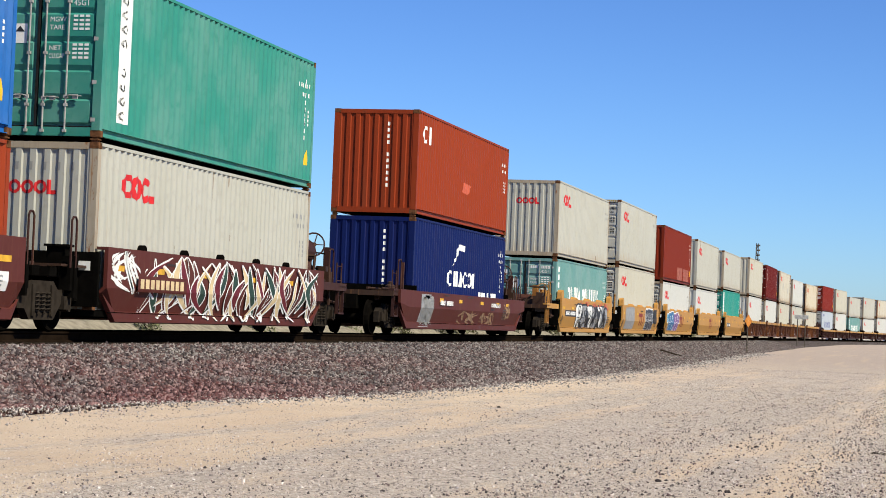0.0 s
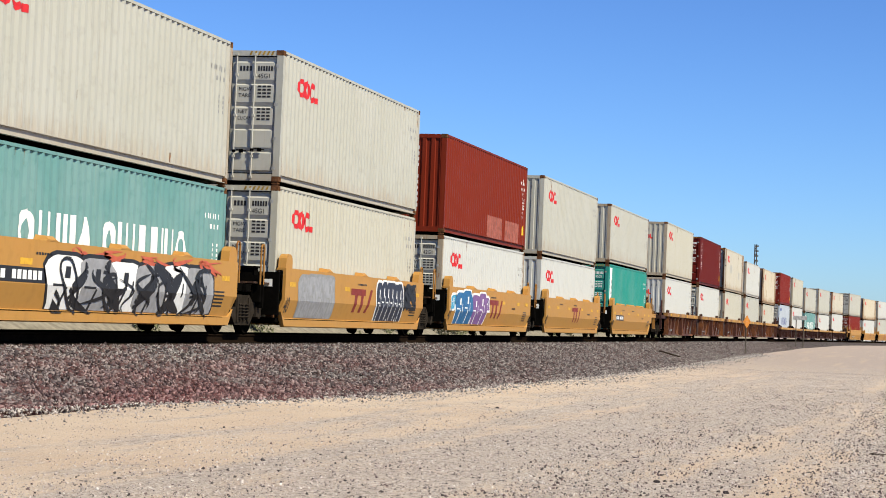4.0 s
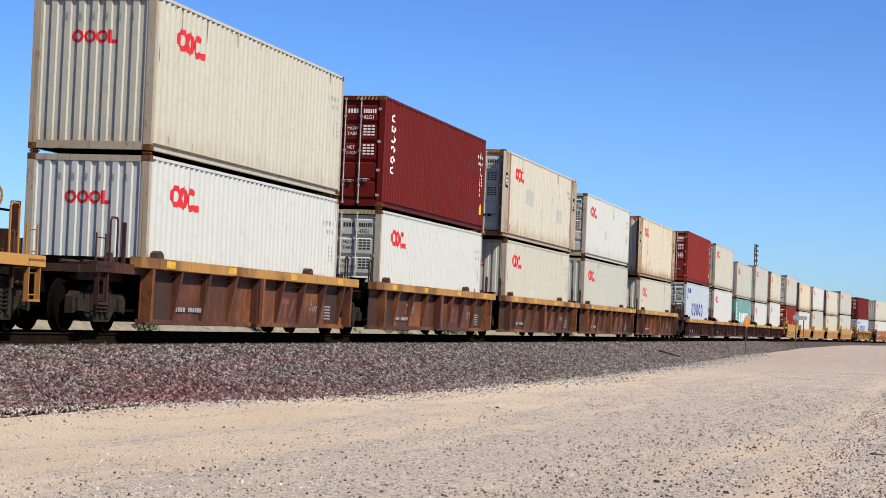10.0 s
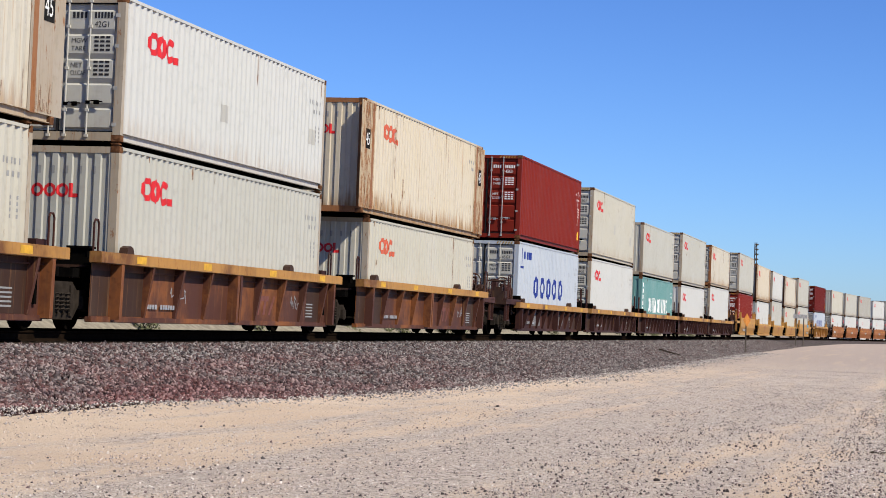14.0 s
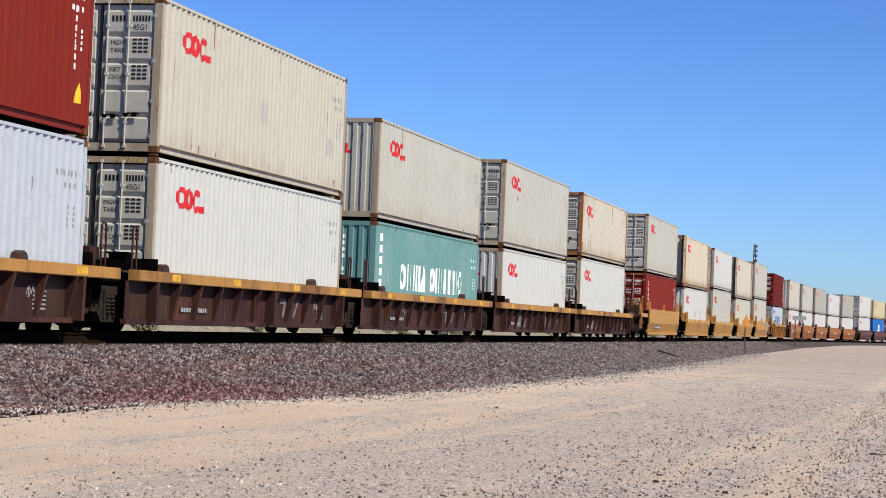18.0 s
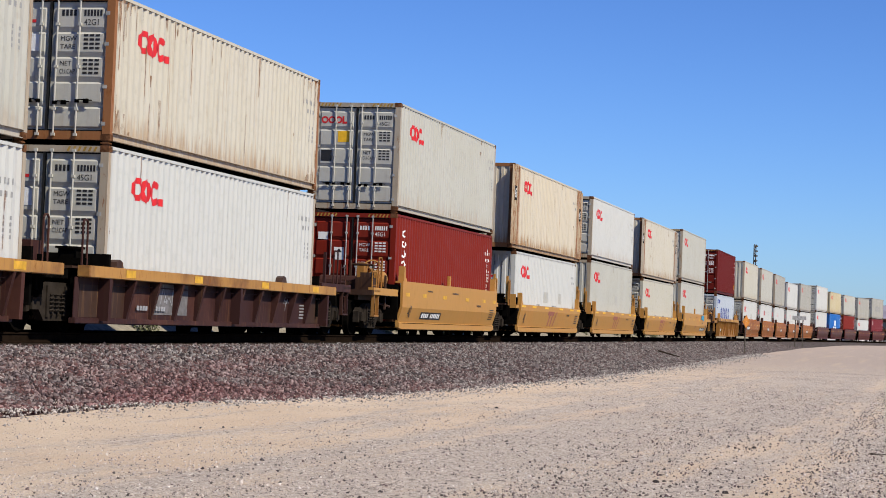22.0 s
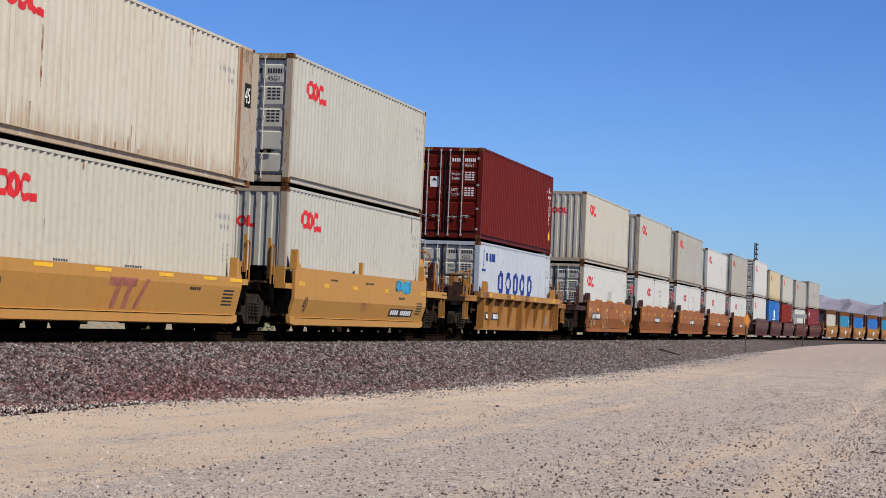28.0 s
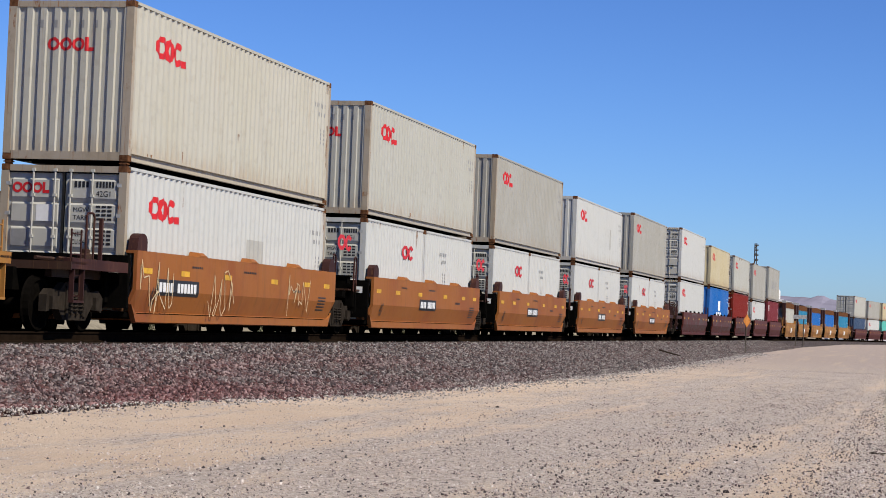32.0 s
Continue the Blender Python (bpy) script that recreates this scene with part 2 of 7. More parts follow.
def lathe(profile, axis="x", sides=20):
    """(distance along the axis, radius) turned round the axis."""
    bm = bmesh.new()
    rings = []
    for d, r in profile:
        ring = []
        for i in range(sides):
            a = 2 * math.pi * i / sides
            c, s = r * math.cos(a), r * math.sin(a)
            ring.append(bm.verts.new({"x": (d, c, s), "y": (c, d, s), "z": (c, s, d)}[axis]))
        rings.append(ring)
    for a, b in zip(rings, rings[1:]):
        for i in range(sides):
            j = (i + 1) % sides
            bm.faces.new((a[i], a[j], b[j], b[i]))
    bm.faces.new(rings[0][::-1])
    bm.faces.new(rings[-1])
    bmesh.ops.recalc_face_normals(bm, faces=bm.faces[:])
    return bm


# ---- shipping containers ----
WIDE = 1.219
STACK_GAP = 0.08
SIDE_WAVE, END_WAVE = (0.278, 0.036), (0.262, 0.030)


def wave_breaks(lo, hi, period, flat=0.25):
    """Where a pressed sheet bends, with its depth (0 outer, 1 inner), from lo to hi."""
    count = round((hi - lo) / period)
    period = (hi - lo) / count
    out = [(lo, 0.0)]
    for i in range(count):
        y = lo + i * period
        h = flat / 2
        out += [(y + h * period, 0.0), (y + (0.5 - h) * period, 1.0), (y + (0.5 + h) * period, 1.0), (y + (1 - h) * period, 0.0)]
    return out + [(hi, 0.0)]


def wave_depth(u, breaks):
    for (a, da), (b, db) in zip(breaks, breaks[1:]):
        if a <= u <= b:
            return da + (db - da) * (u - a) / max(1e-9, b - a)
    return 0.0


def wave_sheet(breaks, depth, z0, z1, thick=0.004):
    """A pressed sheet with its outer face at 0 towards +x, along y."""
    bm = bmesh.new()
    rows = [[bm.verts.new((-d * depth - k, u, z)) for u, d in breaks] for k, z in ((0, z0), (0, z1), (thick, z1), (thick, z0))]
    for a, b in ((0, 1), (1, 2), (2, 3), (3, 0)):
        for i in range(len(breaks) - 1):
            bm.faces.new((rows[a][i], rows[a][i + 1], rows[b][i + 1], rows[b][i]))
    for i in (0, -1):
        bm.faces.new([r[i] for r in rows])
    bmesh.ops.recalc_face_normals(bm, faces=bm.faces[:])
    return bm


def side_breaks(length):
    return wave_breaks(-length / 2 + 0.13, length / 2 - 0.13, SIDE_WAVE[0])


def end_breaks():
    return wave_breaks(-WIDE + 0.14, WIDE - 0.14, END_WAVE[0], 0.41)


def mark(shapes, breaks=None, depth=0.0, lift=0.004):
    """Paint on a sheet: polygons (u, z), cut at the sheet's bends and laid on it, towards +x along y."""
    bm = bmesh.new()
    for poly in shapes:
        bm.faces.new([bm.verts.new((0, u, z)) for u, z in poly])
    bmesh.ops.remove_doubles(bm, verts=bm.verts[:], dist=1e-4)
    if breaks:
        us = [v.co.y for v in bm.verts]
        for u, _ in breaks:
            if min(us) < u < max(us):
                bmesh.ops.bisect_plane(bm, geom=bm.verts[:] + bm.edges[:] + bm.faces[:], plane_co=(0, u, 0), plane_no=(0, 1, 0))
        for v in bm.verts:
            v.co.x = lift - depth * wave_depth(v.co.y, breaks)
    else:
        for v in bm.verts:
            v.co.x = lift
    for f in bm.faces:
        if f.normal.x < 0:
            f.normal_flip()
    bm.normal_update()
    for f in bm.faces:
        if f.normal.x < 0:
            f.normal_flip()
    return bm


def rect(u0, u1, z0, z1):
    return [(u0, z0), (u1, z0), (u1, z1), (u0, z1)]


def ring(cu, cz, ru, rz, tu, tz, sides=12, start=0.0, span=1.0):
    """An oval band, as quads; span below 1 leaves it open."""
    out = []
    n = max(3, round(sides * span))
    for i in range(n):
        a, b = (2 * math.pi * (start + span * k / n) for k in (i, i + 1))
        ca, sa, cb, sb = math.cos(a), math.sin(a), math.cos(b), math.sin(b)
        out.append([(cu + ru * ca, cz + rz * sa), (cu + ru * cb, cz + rz * sb), (cu + (ru - tu) * cb, cz + (rz - tz) * sb), (cu + (ru - tu) * ca, cz + (rz - tz) * sa)])
    return out


def disc(cu, cz, ru, rz, sides=12):
    return [[(cu + ru * math.cos(2 * math.pi * i / sides), cz + rz * math.sin(2 * math.pi * i / sides)) for i in range(sides)]]


def bars(u0, u1, z0, z1, count, gap=0.3):
    w = (u1 - u0) / count
    return [rect(u0 + i * w, u0 + (i + 1 - gap) * w, z0, z1) for i in range(count)]


LETTERS = {}


def letters(text, u, z, size, width=1.0):
    """Readable writing as polygons (u, z), from its lower start."""
    if text not in LETTERS:
        cu = bpy.data.curves.new("writing", "FONT")
        cu.body, cu.resolution_u = text, 3
        ob = new("writing", cu)
        me = bpy.data.meshes.new_from_object(ob.evaluated_get(bpy.context.evaluated_depsgraph_get()))
        LETTERS[text] = [[tuple(me.vertices[i].co[:2]) for i in p.vertices] for p in me.polygons]
        bpy.data.objects.remove(ob)
        bpy.data.curves.remove(cu)
        bpy.data.meshes.remove(me)
    return [[(u + a * size * width, z + b * size) for a, b in poly] for poly in LETTERS[text]]


def flower_logo(u, z, w, h):
    """Red emblem in pieces: two thick bands with light in them, an open band and a foot."""
    r = 0.155 * w
    return [ring(u + 1.15 * r, z + 0.53 * h, 1.2 * r, 0.50 * h, 0.62 * r, 0.26 * h, 8, 0.06),
            ring(u + 2.95 * r, z + 0.50 * h, 1.0 * r, 0.52 * h, 0.60 * r, 0.30 * h, 8, 0.0),
            ring(u + 4.75 * r, z + 0.48 * h, 1.05 * r, 0.52 * h, 0.62 * r, 0.28 * h, 8, 0.12, 0.76),
            [rect(u + 5.3 * r, u + 6.45 * r, z, z + 0.30 * h)]]


def strip_logo(u, z, s):
    out = [ring(u + (0.5 + 0.97 * i) * s, z + 0.5 * s, 0.5 * s, 0.5 * s, 0.22 * s, 0.24 * s, 10) for i in range(3)]
    return out + [[[(u + 2.95 * s, z), (u + 3.6 * s, z), (u + 3.6 * s, z + 0.28 * s), (u + 3.2 * s, z + 0.28 * s), (u + 3.2 * s, z + s), (u + 2.95 * s, z + s)]]]


def five_rings(u, z, w, h):
    return [ring(u + (i + 0.4) * w, z + h / 2, 0.36 * w, h / 2, 0.2 * w, 0.24 * h, 14) for i in range(5)]


def each(shapes):
    return [[q] for q in shapes]


# what each livery carries on its side: (name, ink, pieces), each piece a list of polygons
def livery_marks(livery, length, high):
    a, b, out = -length / 2, length / 2, []
    if livery == "flower":
        out.append(("emblem_piece", RED_INK, flower_logo(-4.95, high - 0.90, 1.5, 0.45)))
    elif livery == "flower_orange":
        out.append(("emblem_piece", ORANGE_INK, flower_logo(-4.95, high - 0.90, 1.5, 0.45)))
    elif livery == "flower_short":
        out.append(("emblem_piece", RED_INK, [ring(a + 0.95, high - 0.72, 0.38, 0.2, 0.2, 0.1, 8, 0.06), ring(a + 1.55, high - 0.72, 0.3, 0.21, 0.16, 0.11, 8, 0.1, 0.8)]))
    elif livery == "rings":
        out.append(("emblem_piece", BLUE_INK, five_rings(-3.14, 0.97, 1.22, 0.80)))
        out.append(("small_emblem_piece", BLUE_INK, each([rect(-5.45, -5.36, high - 0.78, high - 0.22), rect(-5.62, -5.0, high - 0.92, high - 0.84)] + bars(-4.95, -3.5, high - 0.58, high - 0.32, 4, 0.25))))
    elif livery == "stencil":
        arch = lambda c, w: ring(c, 1.235, w, 0.365, 0.17, 0.15, 12)
        pair = lambda c: [rect(c - 0.24, c - 0.08, 0.87, 1.6), rect(c + 0.08, c + 0.24, 0.87, 1.6)]
        wedge = lambda c: [[(c - 0.30, 0.87), (c + 0.30, 0.87), (c + 0.07, 1.6), (c - 0.07, 1.6)]]
        post = lambda c: [rect(c - 0.09, c + 0.09, 0.87, 1.6)]
        flag = lambda c: [rect(c - 0.22, c + 0.18, 0.87, 1.6)]
        out.append(("emblem_piece", WHITE_INK, [arch(-3.15, 0.32), pair(-2.45), post(-1.95), pair(-1.5), wedge(-0.85), arch(0.2, 0.30), pair(0.85), post(1.33), flag(1.75), flag(2.35), post(2.72), pair(3.08), arch(3.68, 0.28)]))
        out.append(("side_mark", WHITE_INK, each([rect(-5.55, -5.3, 0.9 + 0.3 * i, 1.1 + 0.3 * i) for i in range(5)])))
    elif livery == "swoosh":
        out.append(("emblem_piece", WHITE_INK, [ring(-1.62, 1.33, 0.36, 0.24, 0.14, 0.085, 12, 0.1, 0.8), [rect(-1.18, -0.98, 1.1, 1.56)], [[(-0.9, 1.1), (-0.6, 1.1), (-0.55, 1.56), (-0.85, 1.56)]],
                    [[(-0.5, 1.1), (-0.05, 1.1), (-0.2, 1.56), (-0.35, 1.56)]], ring(0.38, 1.33, 0.34, 0.24, 0.14, 0.085, 12, 0.1, 0.8), ring(1.0, 1.33, 0.30, 0.24, 0.13, 0.085, 12), [rect(1.34, 1.56, 1.1, 1.56)]]))
        out.append(("feather", WHITE_INK, [[[(-1.34, 1.72), (-0.75, 2.16), (-0.6, 2.12), (-1.15, 1.76)]], [[(-0.98, 2.08), (-0.6, 2.38), (0.32, 2.36), (0.15, 2.18), (-0.5, 2.2)]]]))
        out.append(("side_mark", WHITE_INK, each(bars(2.3, 3.4, 0.84, 1.0, 3, 0.2) + bars(3.55, 4.9, 0.84, 1.0, 6, 0.3))))
    elif livery == "two_blocks":
        out.append(("emblem_piece", WHITE_INK, [ring(-5.2, high - 0.62, 0.3, 0.25, 0.13, 0.1, 10, 0.1, 0.8), [rect(-4.85, -4.6, high - 0.86, high - 0.36)]]))
        out.append(("small_mark", ORANGE_INK, each([[(-0.5, 1.0), (0.3, 0.95), (0.7, 1.25), (-0.3, 1.3)]])))
    elif livery == "banner":
        out.append(("banner", WHITE_INK, [[rect(-5.33, -4.86, 0.33, high - 0.07)]]))
        out.append(("emblem_piece", BLACK_INK, [ring(-5.1, 0.46 + i * 0.255, 0.15, 0.085, 0.055, 0.03, 8, 0.1 + 0.15 * i, 0.8) for i in range(9) if i != 4]))
    elif livery == "short_banner":
        out.append(("banner", WHITE_INK, [[rect(-5.5, -5.0, 0.9, high - 0.15)]]))
        out.append(("emblem_piece", GREY_INK, each([rect(-5.38, -5.12, 1.1 + 0.24 * i, 1.25 + 0.24 * i) for i in range(5)])))
    elif livery == "column":
        out.append(("emblem_piece", WHITE_INK, [ring(-5.1, high - 0.5 - i * 0.275, 0.2, 0.11, 0.075, 0.045, 8, 0.15 + 0.2 * i, 0.75) for i in range(6)]))
    elif livery == "blue_small":
        out.append(("emblem_piece", WHITE_INK, each(bars(-1.8, 1.6, 0.75, 1.35, 3, 0.25) + [rect(-0.6, 0.7, 1.45, 2.1)])))
    elif livery == "grey_word":
        out.append(("emblem_piece", GREY_INK, five_rings(-3.0, 1.0, 1.2, 0.8)))
    elif livery == "patches":
        out.append(("repair_patch", PATCH, each([rect(-0.18, 2.2, 0.16, 0.87), rect(2.6, 5.0, 0.18, 0.85)])))
    # number stencils near the trailing end, too small to read
    ink = WHITE_INK if livery in DARK_LIVERIES else GREY_INK
    z = high - 0.66
    out.append(("number_row", ink, [bars(b - 1.2, b - 0.35, z, z + 0.10, 9, 0.55) + bars(b - 0.8, b - 0.35, z - 0.2, z - 0.11, 4, 0.55)]))
    out.append(("weight_row", ink, [[rect(b - 0.72, b - 0.67, z - 0.85 + 0.1 * i, z - 0.79 + 0.1 * i) for i in range(4)] + [rect(b - 0.46, b - 0.41, z - 0.85 + 0.1 * i, z - 0.79 + 0.1 * i) for i in range(4)]]))
    if livery in ("patches", "banner", "column", "plain_dark", "swoosh") and high > 2.7:
        out.append(("warning_label", YELLOW_INK, [[[(b - 0.6, 0.5), (b - 0.3, 0.5), (b - 0.45, 0.85)]]]))
        out.append(("column_row", WHITE_INK, [[rect(b - 0.72, b - 0.6, 1.05 + 0.16 * i, 1.15 + 0.16 * i) for i in range(9) if i % 4 != 3]]))
    return out


PATCH = plain("faded_red_patch", (0.29, 0.085, 0.06), 0.6)
SMUDGE = plain("grey_repaint", (0.385, 0.38, 0.345), 0.6, 0, 0.05)
DARK_LIVERIES = ("swoosh", "two_blocks", "banner", "short_banner", "column", "patches", "stencil", "blue_small", "plain_dark")


def corner_casting():
    bm = box(-0.089, 0.089, -0.081, 0.081, 0, 0.118, 0.008)
    for axis in (0, 1):
        for s in (-1, 1):
            p = [0.0, 0.0, 0.059]
            p[axis] = s * (0.0905 if axis == 0 else 0.0825)
            h = [0.03, 0.03, 0.022]
            h[axis] = 0.0015
            add_box(bm, p[0] - h[0], p[0] + h[0], p[1] - h[1], p[1] + h[1], p[2] - h[2], p[2] + h[2])
    return bm


def door_leaf(high):
    """One leaf, 1.1 m wide along y from 0, facing +x, with five pressed panels."""
    z0, z1 = 0.17, high - 0.13
    bm = bmesh.new()
    levels, step = [(z0, 0.0), (z0 + 0.05, 0.0)], (z1 - z0 - 0.1) / 5
    for i in range(5):
        z = z0 + 0.05 + i * step
        levels += [(z + 0.03, 0.035), (z + step - 0.10, 0.035), (z + step - 0.065, 0.0)]
    levels += [(z1, 0.0)]
    ys = [(0.02, 0), (0.07, 0), (0.10, 1), (0.99, 1), (1.02, 0), (1.07, 0)]
    g = [[bm.verts.new((d * k - 0.03, y, z)) for y, k in ys] for z, d in levels]
    for r, s in zip(g, g[1:]):
        for i in range(len(ys) - 1):
            bm.faces.new((r[i], r[i + 1], s[i + 1], s[i]))
    bmesh.ops.recalc_face_normals(bm, faces=bm.faces[:])
    add_box(bm, -0.06, -0.032, 0.02, 1.07, z0, z1)
    return bm


def lock_rod(high):
    bm = rods([[(0, 0, 0.10), (0, 0, high - 0.07)]], 0.018, 8)
    for z in (0.10, 0.55, high * 0.5, high - 0.55, high - 0.10):
        add_box(bm, -0.035, 0.02, -0.032, 0.032, z - 0.025, z + 0.025)
    return bm


def rod_handle():
    bm = rods([[(0.02, 0, 0), (0.03, 0.08, 0.025), (0.03, 0.30, 0.01)]], 0.012, 6)
    add_box(bm, -0.02, 0.025, 0.13, 0.22, -0.035, 0.04)
    add_box(bm, -0.02, 0.022, -0.03, 0.04, -0.03, 0.03)
    return bm


def container(kind, colour, livery, high=2.896, length=12.192, doors=False, label="", detail=True, posts=None, end_colour=None, patches=(), raised=False):
    """A dry-freight box; its leading end is towards -y, its bottom centre is the origin."""
    base = tagged(new("shipping_container"), label, "container", "stacked containers on the train")
    m = P[colour]
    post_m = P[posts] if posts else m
    L, W, H = length / 2, WIDE, high
    over = (length - 12.192) / 2
    key = (length, high)
    brk = side_breaks(length)
    u_seed = len(label)
    pan = shared(("side_panel", *key), lambda: wave_sheet(brk, SIDE_WAVE[1], 0.165, H - 0.055), m)
    part("side_panel", pan, None, base, at=(W - 0.006, 0, 0))
    o = part("side_panel", pan, None, base, at=(-W + 0.006, 0, 0))
    o.rotation_euler = (0, 0, math.pi)
    part("roof", shared(("roof", *key), lambda: boxes([(-W + 0.05, W - 0.05, -L + 0.05, L - 0.05, H - 0.04, H - 0.012)]
         + [(-W + 0.1, W - 0.1, y - 0.08, y + 0.08, H - 0.013, H - 0.003) for y in np.arange(-L + 0.5, L - 0.4, 0.42)]), m), None, base)
    part("floor", shared(("floor", *key), lambda: prism([(L - 0.05, 0.155), (-L + 0.05, 0.155), (-L + 0.05, 0.11)] + [p for y in np.arange(-L + 0.5, L - 0.4, 0.6) for p in ((y - 0.03, 0.11), (y - 0.03, 0.02), (y + 0.03, 0.02), (y + 0.03, 0.11))] + [(L - 0.05, 0.11)], -W + 0.09, W - 0.09, "x"), SHADE_GRIME), None, base)
    rail_m = m
    rail_t = shared(("top_rail", *key), lambda: box(-0.03, 0.03, -L + 0.09, L - 0.09, H - 0.06, H - 0.004), rail_m)
    rail_b = shared(("bottom_rail", *key), lambda: prism([(-0.002, 0.02), (-0.002, 0.032), (-0.056, 0.036), (-0.056, 0.15), (-0.002, 0.153), (-0.002, 0.166), (-0.08, 0.166), (-0.08, 0.02)], -L + 0.1, L - 0.1, "y"), rail_m)
    for s in (-1, 1):
        part("top_rail", rail_t, None, base, at=(s * (W - 0.03), 0, 0))
        part("bottom_rail", rail_b, None, base, at=(s * W, 0, 0)).rotation_euler = (0, 0, 0 if s > 0 else math.pi)
        if raised:
            for e in (-1, 1):
                part("twist_lock", shared("twist_lock", lambda: boxes([(-0.05, 0.05, -0.06, 0.06, -STACK_GAP, 0.0), (-0.075, 0.075, -0.075, 0.075, -0.6 * STACK_GAP, -0.3 * STACK_GAP)]), CAST), None, base, at=(s * (W - 0.1), e * 6.01, 0))
    post = shared(("corner_post", high), lambda: boxes([(-0.075, 0.075, -0.06, 0.06, 0.118, H - 0.118)]), post_m)
    cast = shared("corner_casting", corner_casting, CAST)
    for s in (-1, 1):
        for e in (-1, 1):
            part("corner_post", post, None, base, at=(s * (W - 0.078), e * (L - 0.062), 0))
            for z in (0, H - 0.118):
                part("corner_casting", cast, None, base, at=(s * (W - 0.089), e * (L - 0.0815), z))
    if over > 0:
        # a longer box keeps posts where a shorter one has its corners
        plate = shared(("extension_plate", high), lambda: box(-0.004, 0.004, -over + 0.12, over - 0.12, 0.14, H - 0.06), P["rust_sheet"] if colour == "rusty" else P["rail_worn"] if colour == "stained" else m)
        inner = shared(("inner_post", high), lambda: box(-0.035, 0.035, -0.09, 0.09, 0.13, H - 0.05), P["rail_rust"])
        for s in (-1, 1):
            for e in (-1, 1):
                part("inner_post", inner, None, base, at=(s * (W - 0.033), e * 6.02, 0))
                part("extension_plate", plate, None, base, at=(s * (W - 0.003), e * (6.096 + over / 2), 0))
        for e in (-1, 1):
            t = part("size_plate", shared("size_plate", lambda: mark([rect(-0.2, 0.2, H - 1.25, H - 0.75)], lift=0.003), SEAL), None, base, "dark size plate", at=(W + 0.003, e * (6.096 + over / 2 + 0.02), 0))
            part("size_number", shared("size_number", lambda: mark(letters("45", -0.19, H - 1.16, 0.46, 0.72)), WHITE_INK), None, t, "white number 45", at=(0.003, 0, 0))
    head = shared(("end_header", high), lambda: box(-W + 0.17, W - 0.17, -0.05, 0.05, H - 0.125, H - 0.01), post_m)
    sill = shared("end_sill", lambda: box(-W + 0.17, W - 0.17, -0.05, 0.05, 0.015, 0.165), post_m)
    for e in (-1, 1):
        part("end_header", head, None, base, at=(0, e * (L - 0.055), 0))
        part("end_sill", sill, None, base, at=(0, e * (L - 0.055), 0))
    if high > 2.7 and detail and doors:
        for k in (-1, 1):
            o = part("hazard_stripe", shared("hazard_stripe", lambda: mark([[(-0.30 + 0.1 * i, H - 0.11), (-0.255 + 0.1 * i, H - 0.11), (-0.215 + 0.1 * i, H - 0.025), (-0.26 + 0.1 * i, H - 0.025)] for i in range(6)]), HAZARD_INK), None, base, at=(k * 0.72, -L + 0.004, 0))
            o.rotation_euler = (0, 0, -math.pi / 2)
            tagged(o, kind="stuff")
    em = P[end_colour] if end_colour else m
    for e, is_door in ((-1, doors), (1, not doors)):
        if e == 1 and not detail:
            is_door = False
        turn = -math.pi / 2 if e < 0 else math.pi / 2
        if not is_door:
            o = part("end_panel", shared(("end_panel", high), lambda: wave_sheet(end_breaks(), END_WAVE[1], 0.16, H - 0.12), em), None, base, at=(0, e * (L - 0.012), 0))
            o.rotation_euler = (0, 0, turn)
            if e < 0:
                ink = WHITE_INK if livery in DARK_LIVERIES else GREY_INK
                spots = [rect(0.33, 0.39, H - 0.46 - 0.17 * i, H - 0.36 - 0.17 * i) for i in range(11) if i != 4] if livery in DARK_LIVERIES else [rect(u - 0.04, u + 0.02, H - 0.5, H - 0.36) for u in (-0.55, -0.28, -0.02, 0.24, 0.5, 0.76)]
                q = part("end_number_row", shared(("end_number_row", high, len(spots)), lambda: mark(spots, end_breaks(), END_WAVE[1]), ink), None, base, at=(0, e * (L - 0.012), 0))
                tagged(q, kind="stuff")
                q.rotation_euler = (0, 0, turn)
                if livery.startswith("flower"):
                    for j, shapes in enumerate(strip_logo(-0.45, H - 0.92, 0.25)):
                        q = part("end_emblem_piece", shared(("end_emblem", high, j), lambda: mark(shapes, end_breaks(), END_WAVE[1]), RED_INK), None, base, at=(0, e * (L - 0.012), 0))
                        q.rotation_euler = (0, 0, turn)
            continue
        dm = P["grey_door"] if colour in LIGHT_BOXES else m
        leaf = shared(("door", high), lambda: door_leaf(H), dm)
        ink = BLACK_INK if colour in LIGHT_BOXES else WHITE_INK
        rod = shared(("lock_rod", high), lambda: lock_rod(H), P["grey_door"] if colour in LIGHT_BOXES else ZINC)
        grip = shared("rod_handle", rod_handle, BLACK if colour in LIGHT_BOXES else ZINC)
        hinge = shared("hinge", lambda: box(-0.02, 0.03, -0.05, 0.05, -0.04, 0.04, 0.008), ZINC)
        # Black seal strips, wide enough to stand for the recess's shade too.
        gasket = shared(("door_gasket", high), lambda: boxes([(-0.05, -0.012, u0, u1, 0.165, H - 0.125) for u0, u1 in ((-1.15, -1.085), (-0.02, 0.02), (1.085, 1.15))] + [(-0.05, -0.03, -1.15, 1.15, 0.165, 0.19), (-0.05, -0.03, -1.15, 1.15, H - 0.15, H - 0.125)]), SEAL)
        g = part("door_gasket", gasket, None, base)
        g.rotation_euler, g.location = (0, 0, turn), Matrix.Rotation(turn, 3, "Z") @ Vector((L, 0, 0))
